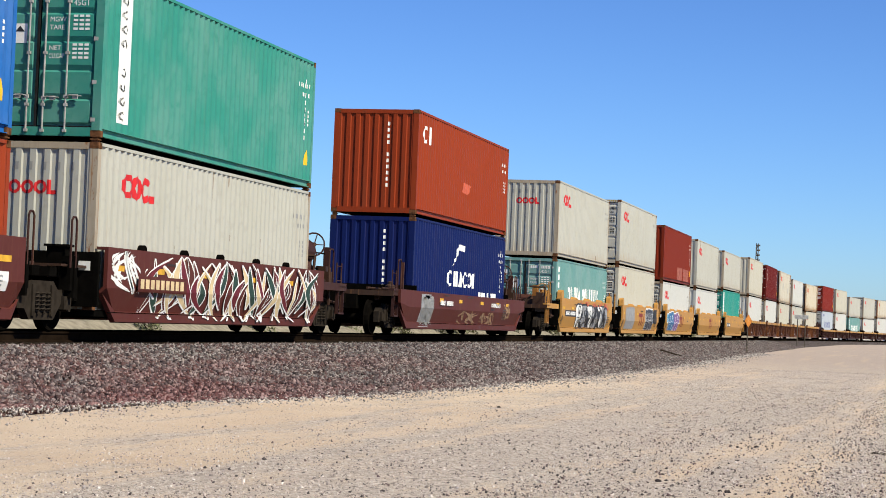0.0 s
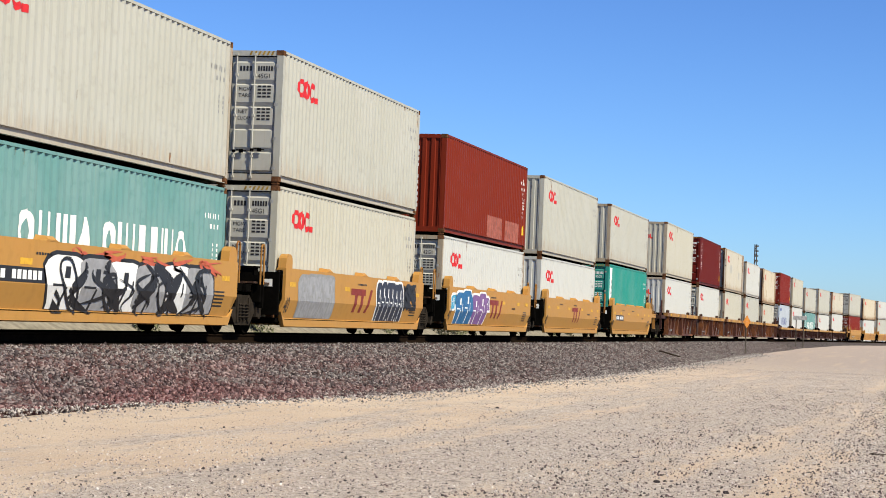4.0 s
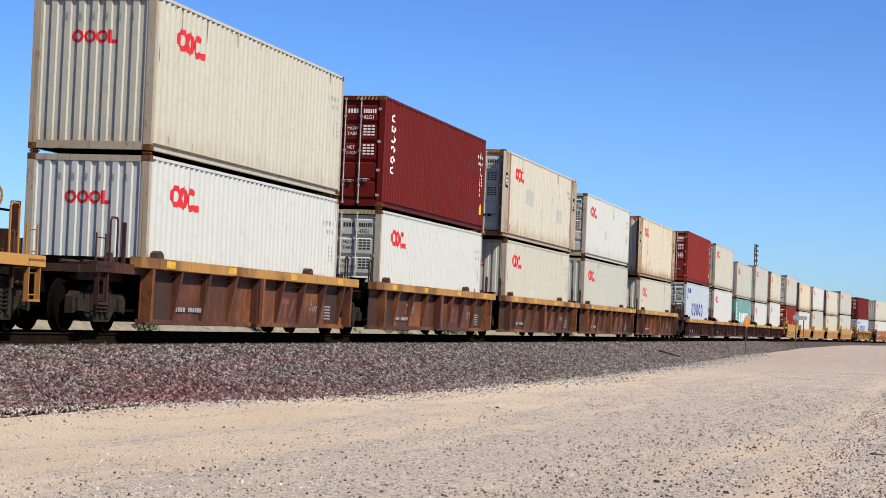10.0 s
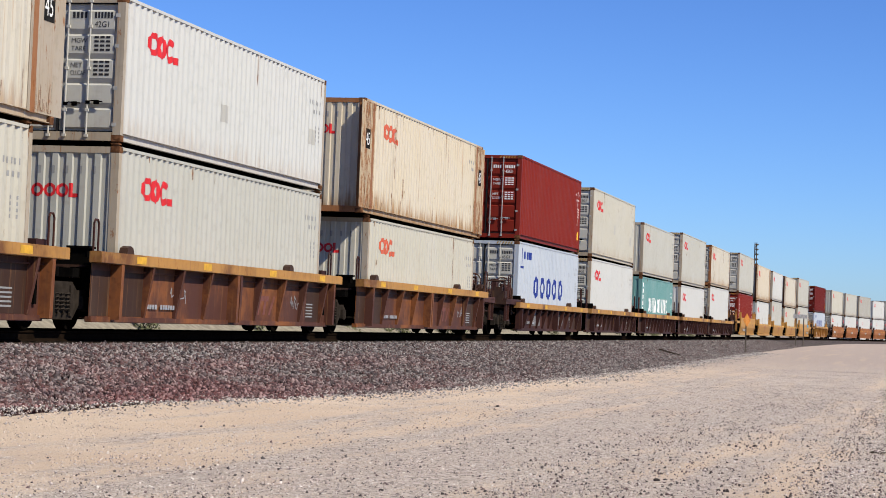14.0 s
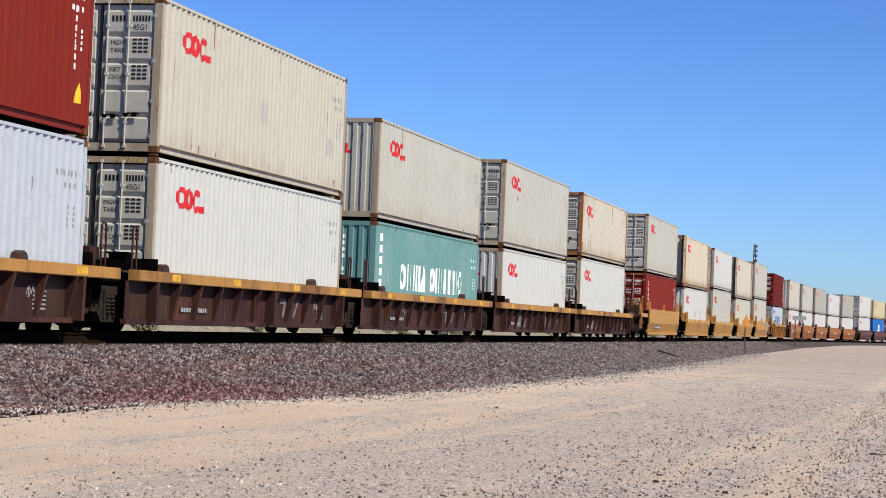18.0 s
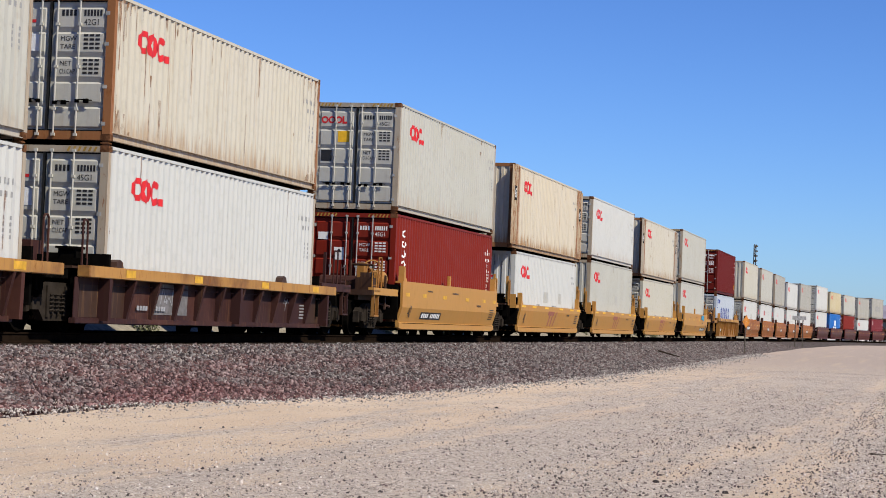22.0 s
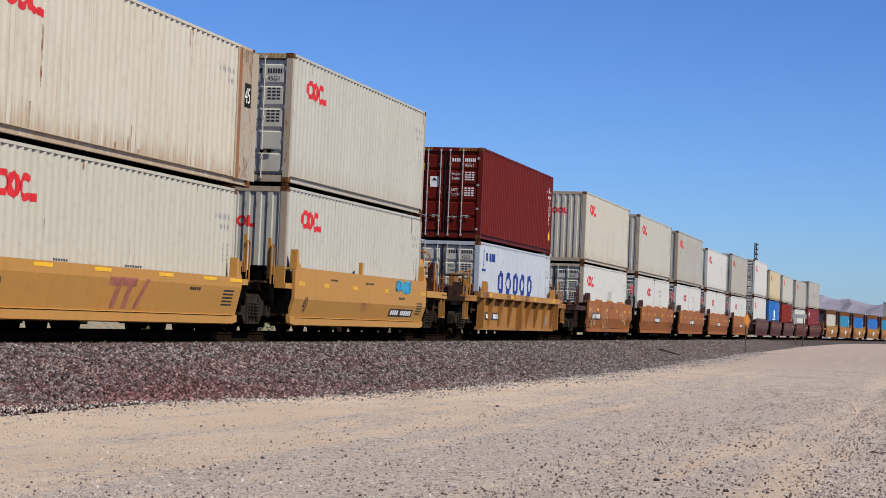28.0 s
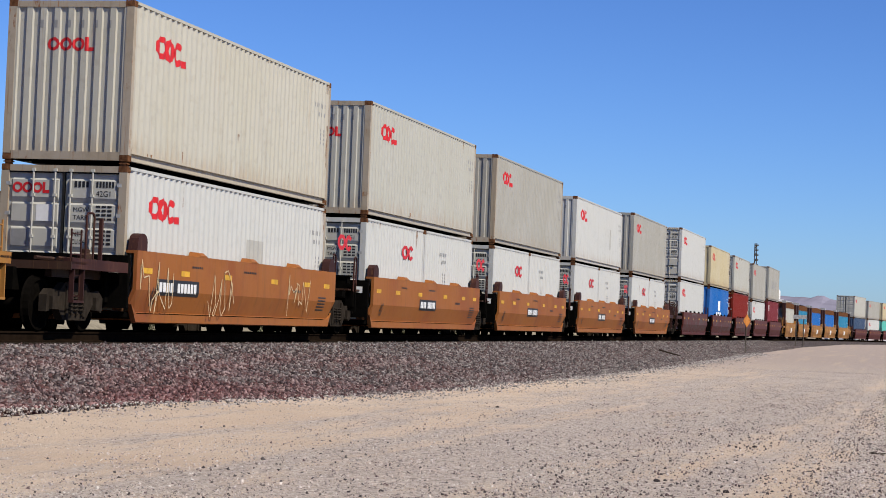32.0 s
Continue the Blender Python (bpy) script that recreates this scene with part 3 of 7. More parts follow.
        # seen from outside the end, +y of the leaf runs to the viewer's right
        for k in (0, 1):
            leaf_ob = part("door", leaf, None, base, at=(0, e * (L - 0.03), 0))
            leaf_ob.rotation_euler = (0, 0, turn)
            leaf_ob.location = Matrix.Rotation(turn, 3, "Z") @ Vector((L - 0.03, -1.095 + 1.105 * k, 0))
            for y in ((0.52, 0.94) if k == 0 else (0.14, 0.56)):
                part("lock_rod", rod, None, leaf_ob, at=(0.045, y, 0))
                if detail and e < 0:
                    part("rod_handle", grip, None, leaf_ob, at=(0.045, y, 0.66 + (0.03 if y > 0.5 else 0.0))).scale = (1, 1 if k else -1, 1)
            if detail and e < 0:
                for z in (0.3, 0.95, 1.7, H - 0.35):
                    part("hinge", hinge, None, leaf_ob, at=(0.0, 0.02 if k == 0 else 1.07, z))
            if e < 0 and detail:
                step = (H - 0.4) / 5
                zt = 0.22 + 4 * step
                light = colour in LIGHT_BOXES
                rust_label = colour == "bone"
                if k == 1:
                    tagged(part("number_row", shared(("door_numbers", high), lambda: mark(bars(0.2, 0.5, zt + 0.22, zt + 0.33, 4, 0.35) + bars(0.62, 0.98, zt + 0.22, zt + 0.33, 6, 0.35)), ink), None, leaf_ob, at=(0.006, 0, 0)), kind="stuff")
                    code = "45G1" if high > 2.7 else "42G1"
                    part("size_code", shared(("size_code", code), lambda: mark(letters(code, 0.62, zt + 0.06, 0.15, 0.9)), ink), None, leaf_ob, "size code " + code, at=(0.006, 0, 0))
                    tagged(part("weight_heading", shared(("weight_heading", high), lambda: mark(letters("MGW", 0.19, zt - 0.22, 0.12) + letters("TARE", 0.19, zt - 0.36, 0.12)), ink), None, leaf_ob, at=(0.006, 0, 0)), kind="stuff")
                    tagged(part("net_heading", shared(("net_heading", high), lambda: mark(letters("NET", 0.19, zt - step - 0.22, 0.12) + letters("CU.CAP", 0.19, zt - step - 0.36, 0.12, 0.7)), ink), None, leaf_ob, at=(0.006, 0, 0)), kind="stuff")
                    tagged(part("weight_row", shared(("weight_table", high), lambda: mark([q for r in range(2) for i in range(4) for q in bars(0.63, 0.96, zt - 0.14 - 0.075 * i - step * r, zt - 0.10 - 0.075 * i - step * r, 3, 0.25)]), ink), None, leaf_ob, at=(0.006, 0, 0)), kind="stuff")
                elif not light:
                    q = part("door_placard", shared(("white_placard", high), lambda: mark([rect(0.6, 0.88, zt - step - 0.1, zt - step + 0.24)]), WHITE_INK), None, leaf_ob, "white printed placard", at=(0.006, 0, 0))
                    part("placard_mark", shared(("placard_mark", high), lambda: mark([[(0.65, zt - step + 0.1), (0.83, zt - step + 0.1), (0.74, zt - step + 0.2)]]), BLACK_INK), None, q, at=(0.003, 0, 0))
                    part("door_label", shared(("small_label", high), lambda: mark([rect(0.14, 0.42, zt - 0.06, zt + 0.14)]), YELLOW_INK if u_seed % 2 else WHITE_INK), None, leaf_ob, "printed label", at=(0.006, 0, 0))
                elif livery.startswith("flower") and light:
                    for j, shapes in enumerate(strip_logo(0.10, zt + 0.10, 0.2)):
                        part("door_emblem_piece", shared(("door_emblem", high, j), lambda: mark(shapes), RED_INK), None, leaf_ob, at=(0.006, 0, 0))
                    part("door_label", shared(("door_label", high), lambda: mark([rect(0.58, 0.9, zt - 0.40, zt - 0.1)]), YELLOW_INK if rust_label else WHITE_INK), None, leaf_ob, "printed label", at=(0.006, 0, 0))
                    part("door_placard", shared(("door_placard", high), lambda: mark([rect(0.12, 0.42, zt - step - 0.42, zt - step - 0.12)]), BLACK_INK if rust_label else GREY_INK), None, leaf_ob, "square placard", at=(0.006, 0, 0))
    if detail and colour in STREAKS:
        rust_runs(base, colour, length, high, brk)
    # paint on the sides
    for i, (name, ink, pieces) in enumerate(livery_marks(livery, length if over == 0 else 12.192, high) + [("repainted_patch", SMUDGE, each(patches))] * bool(patches)):
        for j, shapes in enumerate(pieces):
            o = part(name, shared((name, livery, *key, i, j, str(shapes[0][0])), lambda: mark(shapes, brk, SIDE_WAVE[1]), ink), None, base, at=(W - 0.006, 0, 0))
            if name.endswith("row"):
                tagged(o, kind="stuff")
    return base


STREAKS = {"rusty": 60, "stained": 40, "yellowed": 16, "cream": 16, "bone": 11, "white": 6, "beige": 7, "mint": 9, "pale_blue": 8}
STREAKED = []


def rust_runs(base, colour, length, high, brk):
    """Ragged rust runs that start under the top rail, by the posts and along the bottom rail."""
    rng = random.Random(len(STREAKED) + 3)
    STREAKED.append(colour)
    a = length / 2 - 0.14
    heavy = STREAKS[colour] > 30
    quads = []
    for _ in range(STREAKS[colour]):
        u = rng.choice((-1, 1)) * a * (1 - rng.random() ** 2.4 * 0.98) if rng.random() < 0.6 else rng.uniform(-a, a)
        w = rng.uniform(0.02, 0.065)
        if rng.random() < 0.6:
            top = high - 0.06 if rng.random() < 0.75 else rng.uniform(0.5, high - 0.4)
            quads.append((u, w, top, max(0.2, top - rng.expovariate(2.6 if heavy else 4.0) - 0.06)))
        else:
            quads.append((u, w, 0.17 + min(0.8, rng.expovariate(5.0 if heavy else 9.0) + 0.04), 0.166))
    if heavy:
        for e in (-1, 1):
            for k in range(26):
                quads.append((e * (a - 0.03 * k), 0.031, high - 0.06, high - 0.08 - rng.random() ** 2 * 1.7 * (1 - k / 28)))
                quads.append((e * (a - 0.03 * k), 0.031, 0.18 + rng.random() ** 2 * 0.9 * (1 - k / 28), 0.166))
    bm = bmesh.new()
    for i, (u, w, z1, z0) in enumerate(quads):
        lo, hi = max(-a, u - w / 2), min(a, u + w / 2)
        lean = 0.25 * w
        pts = [(lo, z1), (lo + lean, z0), (hi - lean, z0 + 0.2 * (z1 - z0) * rng.random()), (hi, z1)]
        bm.faces.new([bm.verts.new((0.007 + 0.0003 * (i % 9) - SIDE_WAVE[1] * wave_depth(p, brk) if abs(p) < 5.93 or length < 13 else (0.038 if abs(p) < 6.11 else 0.0115) + 0.0003 * (i % 9), p, z)) for p, z in pts])
    bmesh.ops.recalc_face_normals(bm, faces=bm.faces[:])
    tagged(part("rust_run", bm, RUST_RUN, base, "brown rust runs", at=(WIDE - 0.006, 0, 0)), kind="stuff")


LIGHT_BOXES = ("cream", "white", "bone", "beige", "rusty", "stained", "yellowed", "pale_blue")


# ---- well cars ----
def well_side_smooth(top=1.40, crease=0.70, fore=5.92, aft=6.12, rise=0.34, cut=0.24):
    """One side of a smooth well, outer face towards +x: upright above, drawn in below, a lip at the foot."""
    prof = [(1.47, top), (1.47, crease), (1.35, 0.30), (1.39, 0.285), (1.39, 0.12), (1.30, 0.10), (1.28, 0.30), (1.40, crease + 0.02), (1.40, top - 0.05), (1.25, top - 0.05), (1.25, top)]
    bm = bmesh.new()
    rows = []
    for y, lift in ((-fore - 0.14, rise), (-fore - 0.14 + cut, 0.0), (aft + 0.14 - cut, 0.0), (aft + 0.14, rise)):
        rows.append([bm.verts.new((x, y, max(z, 0.10 + lift) if lift else z)) for x, z in prof])
    for a, b in zip(rows, rows[1:]):
        for i in range(len(prof)):
            j = (i + 1) % len(prof)
            bm.faces.new((a[i], a[j], b[j], b[i]))
    bm.faces.new(rows[0])
    bm.faces.new(rows[-1][::-1])
    bmesh.ops.recalc_face_normals(bm, faces=bm.faces[:])
    return bm


def guide_flap(half=0.25):
    """A folded plate on the well's rim that leads a box in."""
    bm = prism([(1.24, 0.0), (1.475, 0.0), (1.478, 0.03), (1.41, 0.085), (1.24, 0.10)], -half, half, "y")
    for v in bm.verts:
        if v.co.z > 0.02:
            v.co.y += 0.08 if v.co.y < 0 else -0.12
    return bm


def end_ear():
    """A tall rounded tab at a corner of the well."""
    pts = [(-0.24, 0), (0.24, 0)] + [(0.02 + 0.22 * math.cos(a), 0.18 + 0.15 * math.sin(a)) for a in np.linspace(0, math.pi, 9)]
    return prism(pts, 1.27, 1.45, "x")


def end_horn():
    """A pointed tab at a corner of the well."""
    return prism([(-0.16, 0), (0.16, 0), (0.15, 0.08), (0.02, 0.13), (-0.04, 0.40), (-0.14, 0.42)], 1.30, 1.46, "x")


def web_x(z):
    """Outer face of a ribbed side at height z: it leans in towards its foot."""
    return 1.30 + 0.02 * (z - 0.15)


def lean(bm):
    """Lays shapes drawn upright at x = 1.40 on the leaning side."""
    for v in bm.verts:
        v.co.x += web_x(v.co.z) - 1.40
    return bm


def rib(top):
    return prism([(web_x(0.17) - 0.005, 0.17), (web_x(0.17) + 0.05, 0.19), (1.515, top), (web_x(top) - 0.005, top)], -0.045, 0.045, "y")


def side_ladder(rungs=4, z0=0.45, z1=1.65):
    bm = rods([[(0, -0.2, z0), (0, -0.2, z1)], [(0, 0.2, z0), (0, 0.2, z1)]], 0.018, 6)
    for i in range(rungs):
        z = z0 + 0.08 + (z1 - z0 - 0.16) * i / (rungs - 1)
        add_rod(bm, (0, -0.2, z), (0, 0.2, z), 0.012, 6)
    return bm


def grab_rail(z0=1.15, z1=1.95, wide=0.16):
    return rods([[(0, -wide, z0), (0, -wide, z1 - 0.06), (0, -wide + 0.05, z1), (0, wide - 0.05, z1), (0, wide, z1 - 0.06), (0, wide, z0)]], 0.021, 6)


def brake_wheel():
    bm = bmesh.new()
    n = 18
    turns = [[bm.verts.new((0.02 * math.sin(b), (0.27 + 0.02 * math.cos(b)) * math.cos(a), (0.27 + 0.02 * math.cos(b)) * math.sin(a))) for b in (math.pi * k / 3 for k in range(6))] for a in (2 * math.pi * i / n for i in range(n))]
    for i in range(n):
        for k in range(6):
            bm.faces.new((turns[i][k], turns[i][(k + 1) % 6], turns[(i + 1) % n][(k + 1) % 6], turns[(i + 1) % n][k]))
    for i in range(5):
        a = 2 * math.pi * i / 5
        add_rod(bm, (0.03, 0, 0), (0, 0.26 * math.cos(a), 0.26 * math.sin(a)), 0.013, 5)
    add_rod(bm, (-0.14, 0, 0), (0.05, 0, 0), 0.05, 8)
    return bm


def wheel_set():
    """Two wheels on an axle along x."""
    bm = lathe([(-1.05, 0.05), (-1.03, 0.09), (-0.86, 0.085), (-0.82, 0.16), (-0.80, 0.20), (-0.775, 0.36), (-0.82, 0.40), (-0.82, 0.44), (-0.73, 0.457), (-0.70, 0.482), (-0.685, 0.47),
                (-0.69, 0.40), (-0.74, 0.36), (-0.71, 0.18), (-0.68, 0.09), (0.68, 0.09), (0.71, 0.18), (0.74, 0.36), (0.69, 0.40), (0.685, 0.47), (0.70, 0.482), (0.73, 0.457), (0.82, 0.44),
                (0.82, 0.40), (0.775, 0.36), (0.80, 0.20), (0.82, 0.16), (0.86, 0.085), (1.03, 0.09), (1.05, 0.05)], "x", 24)
    for s in (-1, 1):
        for i in range(3):
            a = 2 * math.pi * i / 3
            add_rod(bm, (s * 1.04, 0.055 * math.cos(a), 0.055 * math.sin(a)), (s * 1.075, 0.055 * math.cos(a), 0.055 * math.sin(a)), 0.016, 6)
    return bm


def truck_frame():
    """A cast side frame, at the truck's +x side."""
    outline = [(-1.14, 0.34), (-1.14, 0.62), (-0.98, 0.72), (-0.62, 0.70), (-0.42, 0.84), (0.42, 0.84), (0.62, 0.70), (0.98, 0.72), (1.14, 0.62), (1.14, 0.34), (0.98, 0.36), (0.80, 0.52),
               (0.46, 0.20), (-0.46, 0.20), (-0.80, 0.52), (-0.98, 0.36)]
    bm = prism(outline, 0.92, 1.06, "x")
    for s in (-1, 1):
        add_box(bm, 0.90, 1.12, s * 0.89 - 0.14, s * 0.89 + 0.14, 0.38, 0.60)
        add_box(bm, 1.05, 1.09, s * 0.36 - 0.05, s * 0.36 + 0.05, 0.26, 0.78)
    return bm


def spring_nest():
    bm = bmesh.new()
    for y in (-0.22, 0.0, 0.22):
        for i in range(5):
            z = 0.30 + 0.065 * i
            v = [(1.02 + 0.09 * math.cos(a), y + 0.09 * math.sin(a), z + 0.01 * k) for k, a in enumerate(np.linspace(0, 2 * math.pi, 9))]
            for p, q in zip(v, v[1:]):
                add_rod(bm, p, q, 0.02, 4)
    return bm


WHEELS_LOW = -0.08
AXLES = {0.89: [], -0.89: []}


def truck(parent, y, fine=True, axles=AXLES):
    t = part("truck", shared("bolster", lambda: boxes([(-1.0, 1.0, -0.2, 0.2, 0.46, 0.78), (-0.3, 0.3, -0.3, 0.3, 0.78, 0.92)]), SHADE_GRIME), None, parent, at=(0, y, WHEELS_LOW))
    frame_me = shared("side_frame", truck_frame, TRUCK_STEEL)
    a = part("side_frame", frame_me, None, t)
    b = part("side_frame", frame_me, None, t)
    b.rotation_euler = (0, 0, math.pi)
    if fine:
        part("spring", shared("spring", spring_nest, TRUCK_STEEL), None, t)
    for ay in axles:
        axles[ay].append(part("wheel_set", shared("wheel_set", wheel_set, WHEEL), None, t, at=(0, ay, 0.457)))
    return t


def coupler():
    bm = box(-0.13, 0.13, -0.6, 0.35, 0.72, 0.98, 0.02)
    add_box(bm, -0.22, 0.16, -0.85, -0.55, 0.66, 1.04)
    add_box(bm, -0.05, 0.24, -0.95, -0.7, 0.7, 1.0)
    return bm


def platform(parent, e, m, reach, kind):
    """The deck over the truck at the end e of a unit, from the well's bulkhead to reach."""
    y0 = 6.22
    turn = (0, 0, 0 if e > 0 else math.pi)
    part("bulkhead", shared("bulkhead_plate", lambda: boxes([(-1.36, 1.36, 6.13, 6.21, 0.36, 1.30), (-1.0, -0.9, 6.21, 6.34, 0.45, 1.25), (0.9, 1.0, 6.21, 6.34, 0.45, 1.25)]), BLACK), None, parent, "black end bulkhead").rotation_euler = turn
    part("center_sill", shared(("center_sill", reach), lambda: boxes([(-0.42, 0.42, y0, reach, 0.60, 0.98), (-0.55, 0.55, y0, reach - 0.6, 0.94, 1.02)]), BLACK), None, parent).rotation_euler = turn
    part("end_deck", shared(("end_deck", kind, reach), lambda: boxes([(-1.15, 1.15, y0, reach - 0.45, 1.02, 1.06), (-0.9, -0.78, y0, reach - 0.45, 0.84, 1.02), (0.78, 0.9, y0, reach - 0.45, 0.84, 1.02)]), m), None, parent).rotation_euler = turn


def graffiti(parent, name, seed, u0, u1, z0, z1, inks, x, strokes=26):
    """Sweeping sprayed strokes that swell and taper, one mesh an ink, laid on the side."""
    rng = random.Random(seed)
    for k, ink in enumerate(inks):
        shapes, lifts = [], []
        wide = k == 0 and len(inks) > 1
        count = strokes // 2 if wide else strokes
        for i in range(count):
            h = rng.uniform(0.55, 1.0) * (z1 - z0)
            zb = z0 + rng.random() * (z1 - z0 - h)
            c = u0 + (u1 - u0) * (i + rng.random()) / count
            lean, bow, curl = rng.uniform(-1.3, 1.5), rng.uniform(-0.9, 0.9), rng.uniform(-0.4, 0.4)
            thick = rng.uniform(0.16, 0.34) if wide else rng.uniform(0.045, 0.10)
            closed = rng.random() < 0.4 and not wide
            pts = []
            for j in range(15):
                t = j / 14
                if closed:
                    a = 2 * math.pi * t
                    pts.append((c + lean * h * 0.5 * math.sin(a) + 0.30 * abs(bow + 0.4) * math.cos(a) + 0.1 * math.cos(2 * a), zb + h * (0.5 - 0.5 * math.cos(a + 0.4 * math.sin(a))), thick))
                else:
                    pts.append((c + lean * h * t + bow * math.sin(math.pi * t) + curl * math.sin(2 * math.pi * t), zb + h * t, thick * (0.15 + math.sin(math.pi * t) ** 0.7)))
            for (a, b, p), (c2, d, q) in zip(pts, pts[1:]):
                w = Vector((c2 - a, d - b))
                if w.length < 1e-4:
                    continue
                w = w.orthogonal().normalized()
                lifts.append(i)
                shapes.append([(a - w.x * p / 2, b - w.y * p / 2), (c2 - w.x * q / 2, d - w.y * q / 2), (c2 + w.x * q / 2, d + w.y * q / 2), (a + w.x * p / 2, b + w.y * p / 2)])
        bm = bmesh.new()
        for poly, i in zip(shapes, lifts):
            poly = [(min(u1, max(u0, u)), min(z1, max(z0, z))) for u, z in poly]
            bm.faces.new([bm.verts.new((0.0005 * i, u, z)) for u, z in poly])
        bmesh.ops.remove_doubles(bm, verts=bm.verts[:], dist=2e-4)
        bmesh.ops.dissolve_degenerate(bm, edges=bm.edges[:], dist=1e-4)
        for zc in (0.70, 0.30):
            bmesh.ops.bisect_plane(bm, geom=bm.verts[:] + bm.edges[:] + bm.faces[:], plane_co=(0, 0, zc), plane_no=(0, 0, 1))
        for v in bm.verts:
            v.co.x += x(v.co.z) + 0.004 + 0.008 * k
        bmesh.ops.recalc_face_normals(bm, faces=bm.faces[:])
        tagged(part(name, bm, ink, parent), kind="stuff")


def smooth_x(z, crease=0.70):
    """Outer face of a smooth well at height z."""
    if z > crease:
        return 1.47
    if z > 0.30:
        return 1.35 + 0.12 * (z - 0.30) / (crease - 0.30)
    return 1.39


def laid(shapes, crease=0.70, lift=0.005):
    bm = mark(shapes)
    for zc in (crease, 0.30):
        bmesh.ops.bisect_plane(bm, geom=bm.verts[:] + bm.edges[:] + bm.faces[:], plane_co=(0, 0, zc), plane_no=(0, 0, 1))
    for v in bm.verts:
        v.co.x = smooth_x(v.co.z, crease) + lift
    return bm


def blob_tag(parent, name, u0, u1, z0, z1, count, inks, outline, seed, crease=0.70):
    """Fat sprayed shapes side by side: a pale outline with a colour in it and thin pale cuts."""
    rng = random.Random(seed)
    w = (u1 - u0) / count
    for i in range(count):
        cu, lean = u0 + (i + 0.5) * w, rng.uniform(-0.12, 0.12)
        zt, zb = z1 - rng.uniform(0, 0.08) * (z1 - z0), z0 + rng.uniform(0, 0.05) * (z1 - z0)
        def body(grow):
            pts = []
            for k in range(18):
                t = 2 * math.pi * k / 18
                c, d = math.cos(t), math.sin(t)
                wob = 1 + 0.10 * math.sin(3 * t + i * 1.7) + 0.08 * math.sin(5 * t + i)
                uu = cu + (w * 0.62 * wob + grow) * math.copysign(abs(c) ** 0.4, c) + lean * d
                zz = (zt + zb) / 2 + ((zt - zb) / 2 + grow) * math.copysign(abs(d) ** 0.5, d)
                pts.append((uu, min(z1 + 0.04, max(0.315, zz))))
            return pts
        o = part(name, laid([body(0.07)], crease, 0.005 + 0.001 * (i % 2)), outline, parent)
        ink = inks[i % len(inks)]
        fill = part("fill", laid([body(0.0)], crease, 0.009 + 0.001 * (i % 2)), ink, o)
        mid = zb + 0.5 * (zt - zb)
        cuts = [[(cu - 0.10 * w, mid + 0.12), (cu + 0.08 * w, mid + 0.12), (cu + 0.10 * w, zt - 0.18), (cu - 0.06 * w, zt - 0.18)],
                [(cu - 0.20 * w, zb + 0.05), (cu - 0.12 * w, zb + 0.05), (cu + 0.02 * w, mid - 0.04), (cu - 0.04 * w, mid - 0.02)],
                [(cu - 0.45 * w, mid - 0.02), (cu - 0.04 * w, mid - 0.02), (cu - 0.04 * w, mid + 0.015), (cu - 0.45 * w, mid + 0.02)],
                [(cu + 0.2 * w, mid - 0.1), (cu + 0.26 * w, mid - 0.1), (cu + 0.3 * w, mid + 0.16), (cu + 0.25 * w, mid + 0.16)]]
        tagged(part("cut_line", laid(cuts, crease, 0.013), outline, o), kind="stuff")


def wild_tag(parent, u0, u1, z0, z1, count, inks, outline, seed):
    """Crowded curved blades, each a pale edge round a filled inside, laid over one another."""
    rng = random.Random(seed)
    for i in range(count):
        c = u0 + (u1 - u0) * (i + rng.random()) / count
        h = rng.uniform(0.5, 1.0) * (z1 - z0)
        zb = z0 + rng.random() * (z1 - z0 - h)
        tilt, bow, wide = rng.uniform(-1.1, 1.1), rng.uniform(-0.75, 0.75), rng.uniform(0.12, 0.32)

        def blade(grow):
            edge = []
            for side in (1, -1):
                for k in range(9) if side > 0 else range(8, -1, -1):
                    t = k / 8
                    half = wide * (0.06 + math.sin(math.pi * t) ** 0.8) / 2 + grow
                    u = c + tilt * h * (t - 0.5) + bow * math.sin(math.pi * t) + side * half
                    edge.append((min(u1, max(u0, u)), min(z1 - 0.01 * (grow == 0), max(z0, zb - grow + (h + 2 * grow) * t))))
            return edge
        o = part("sprayed_blade", laid([blade(0.036)], 0.70, 0.004 + 0.0009 * i), outline, parent)
        part("fill", laid([blade(0.0)], 0.70, 0.0044 + 0.0009 * i), inks[i % len(inks)], o)


def line_tag(parent, name, u, z, w, h, ink, seed, x):
    """A quick scrawl in one thin line."""
    rng = random.Random(seed)
    shapes = []
    pu, pz = u, z + h * rng.random()
    for k in range(16):
        nu, nz = u + w * (k + 1) / 16 + rng.uniform(-0.12, 0.12) * w, z + h * rng.random()
        d = Vector((nu - pu, nz - pz))
        q = d.orthogonal().normalized() * 0.011 if d.length > 1e-3 else Vector((0.01, 0.01))
        shapes.append([(pu - q.x, pz - q.y), (nu - q.x, nz - q.y), (nu + q.x, nz + q.y), (pu + q.x, pz + q.y)])
        pu, pz = nu, nz
    bm = bmesh.new()
    for i, poly in enumerate(shapes):
        bm.faces.new([bm.verts.new((x + 0.005 + 0.0004 * i, a, b)) for a, b in poly])
    bmesh.ops.recalc_face_normals(bm, faces=bm.faces[:])
    return tagged(part(name, bm, ink, parent), kind="stuff")


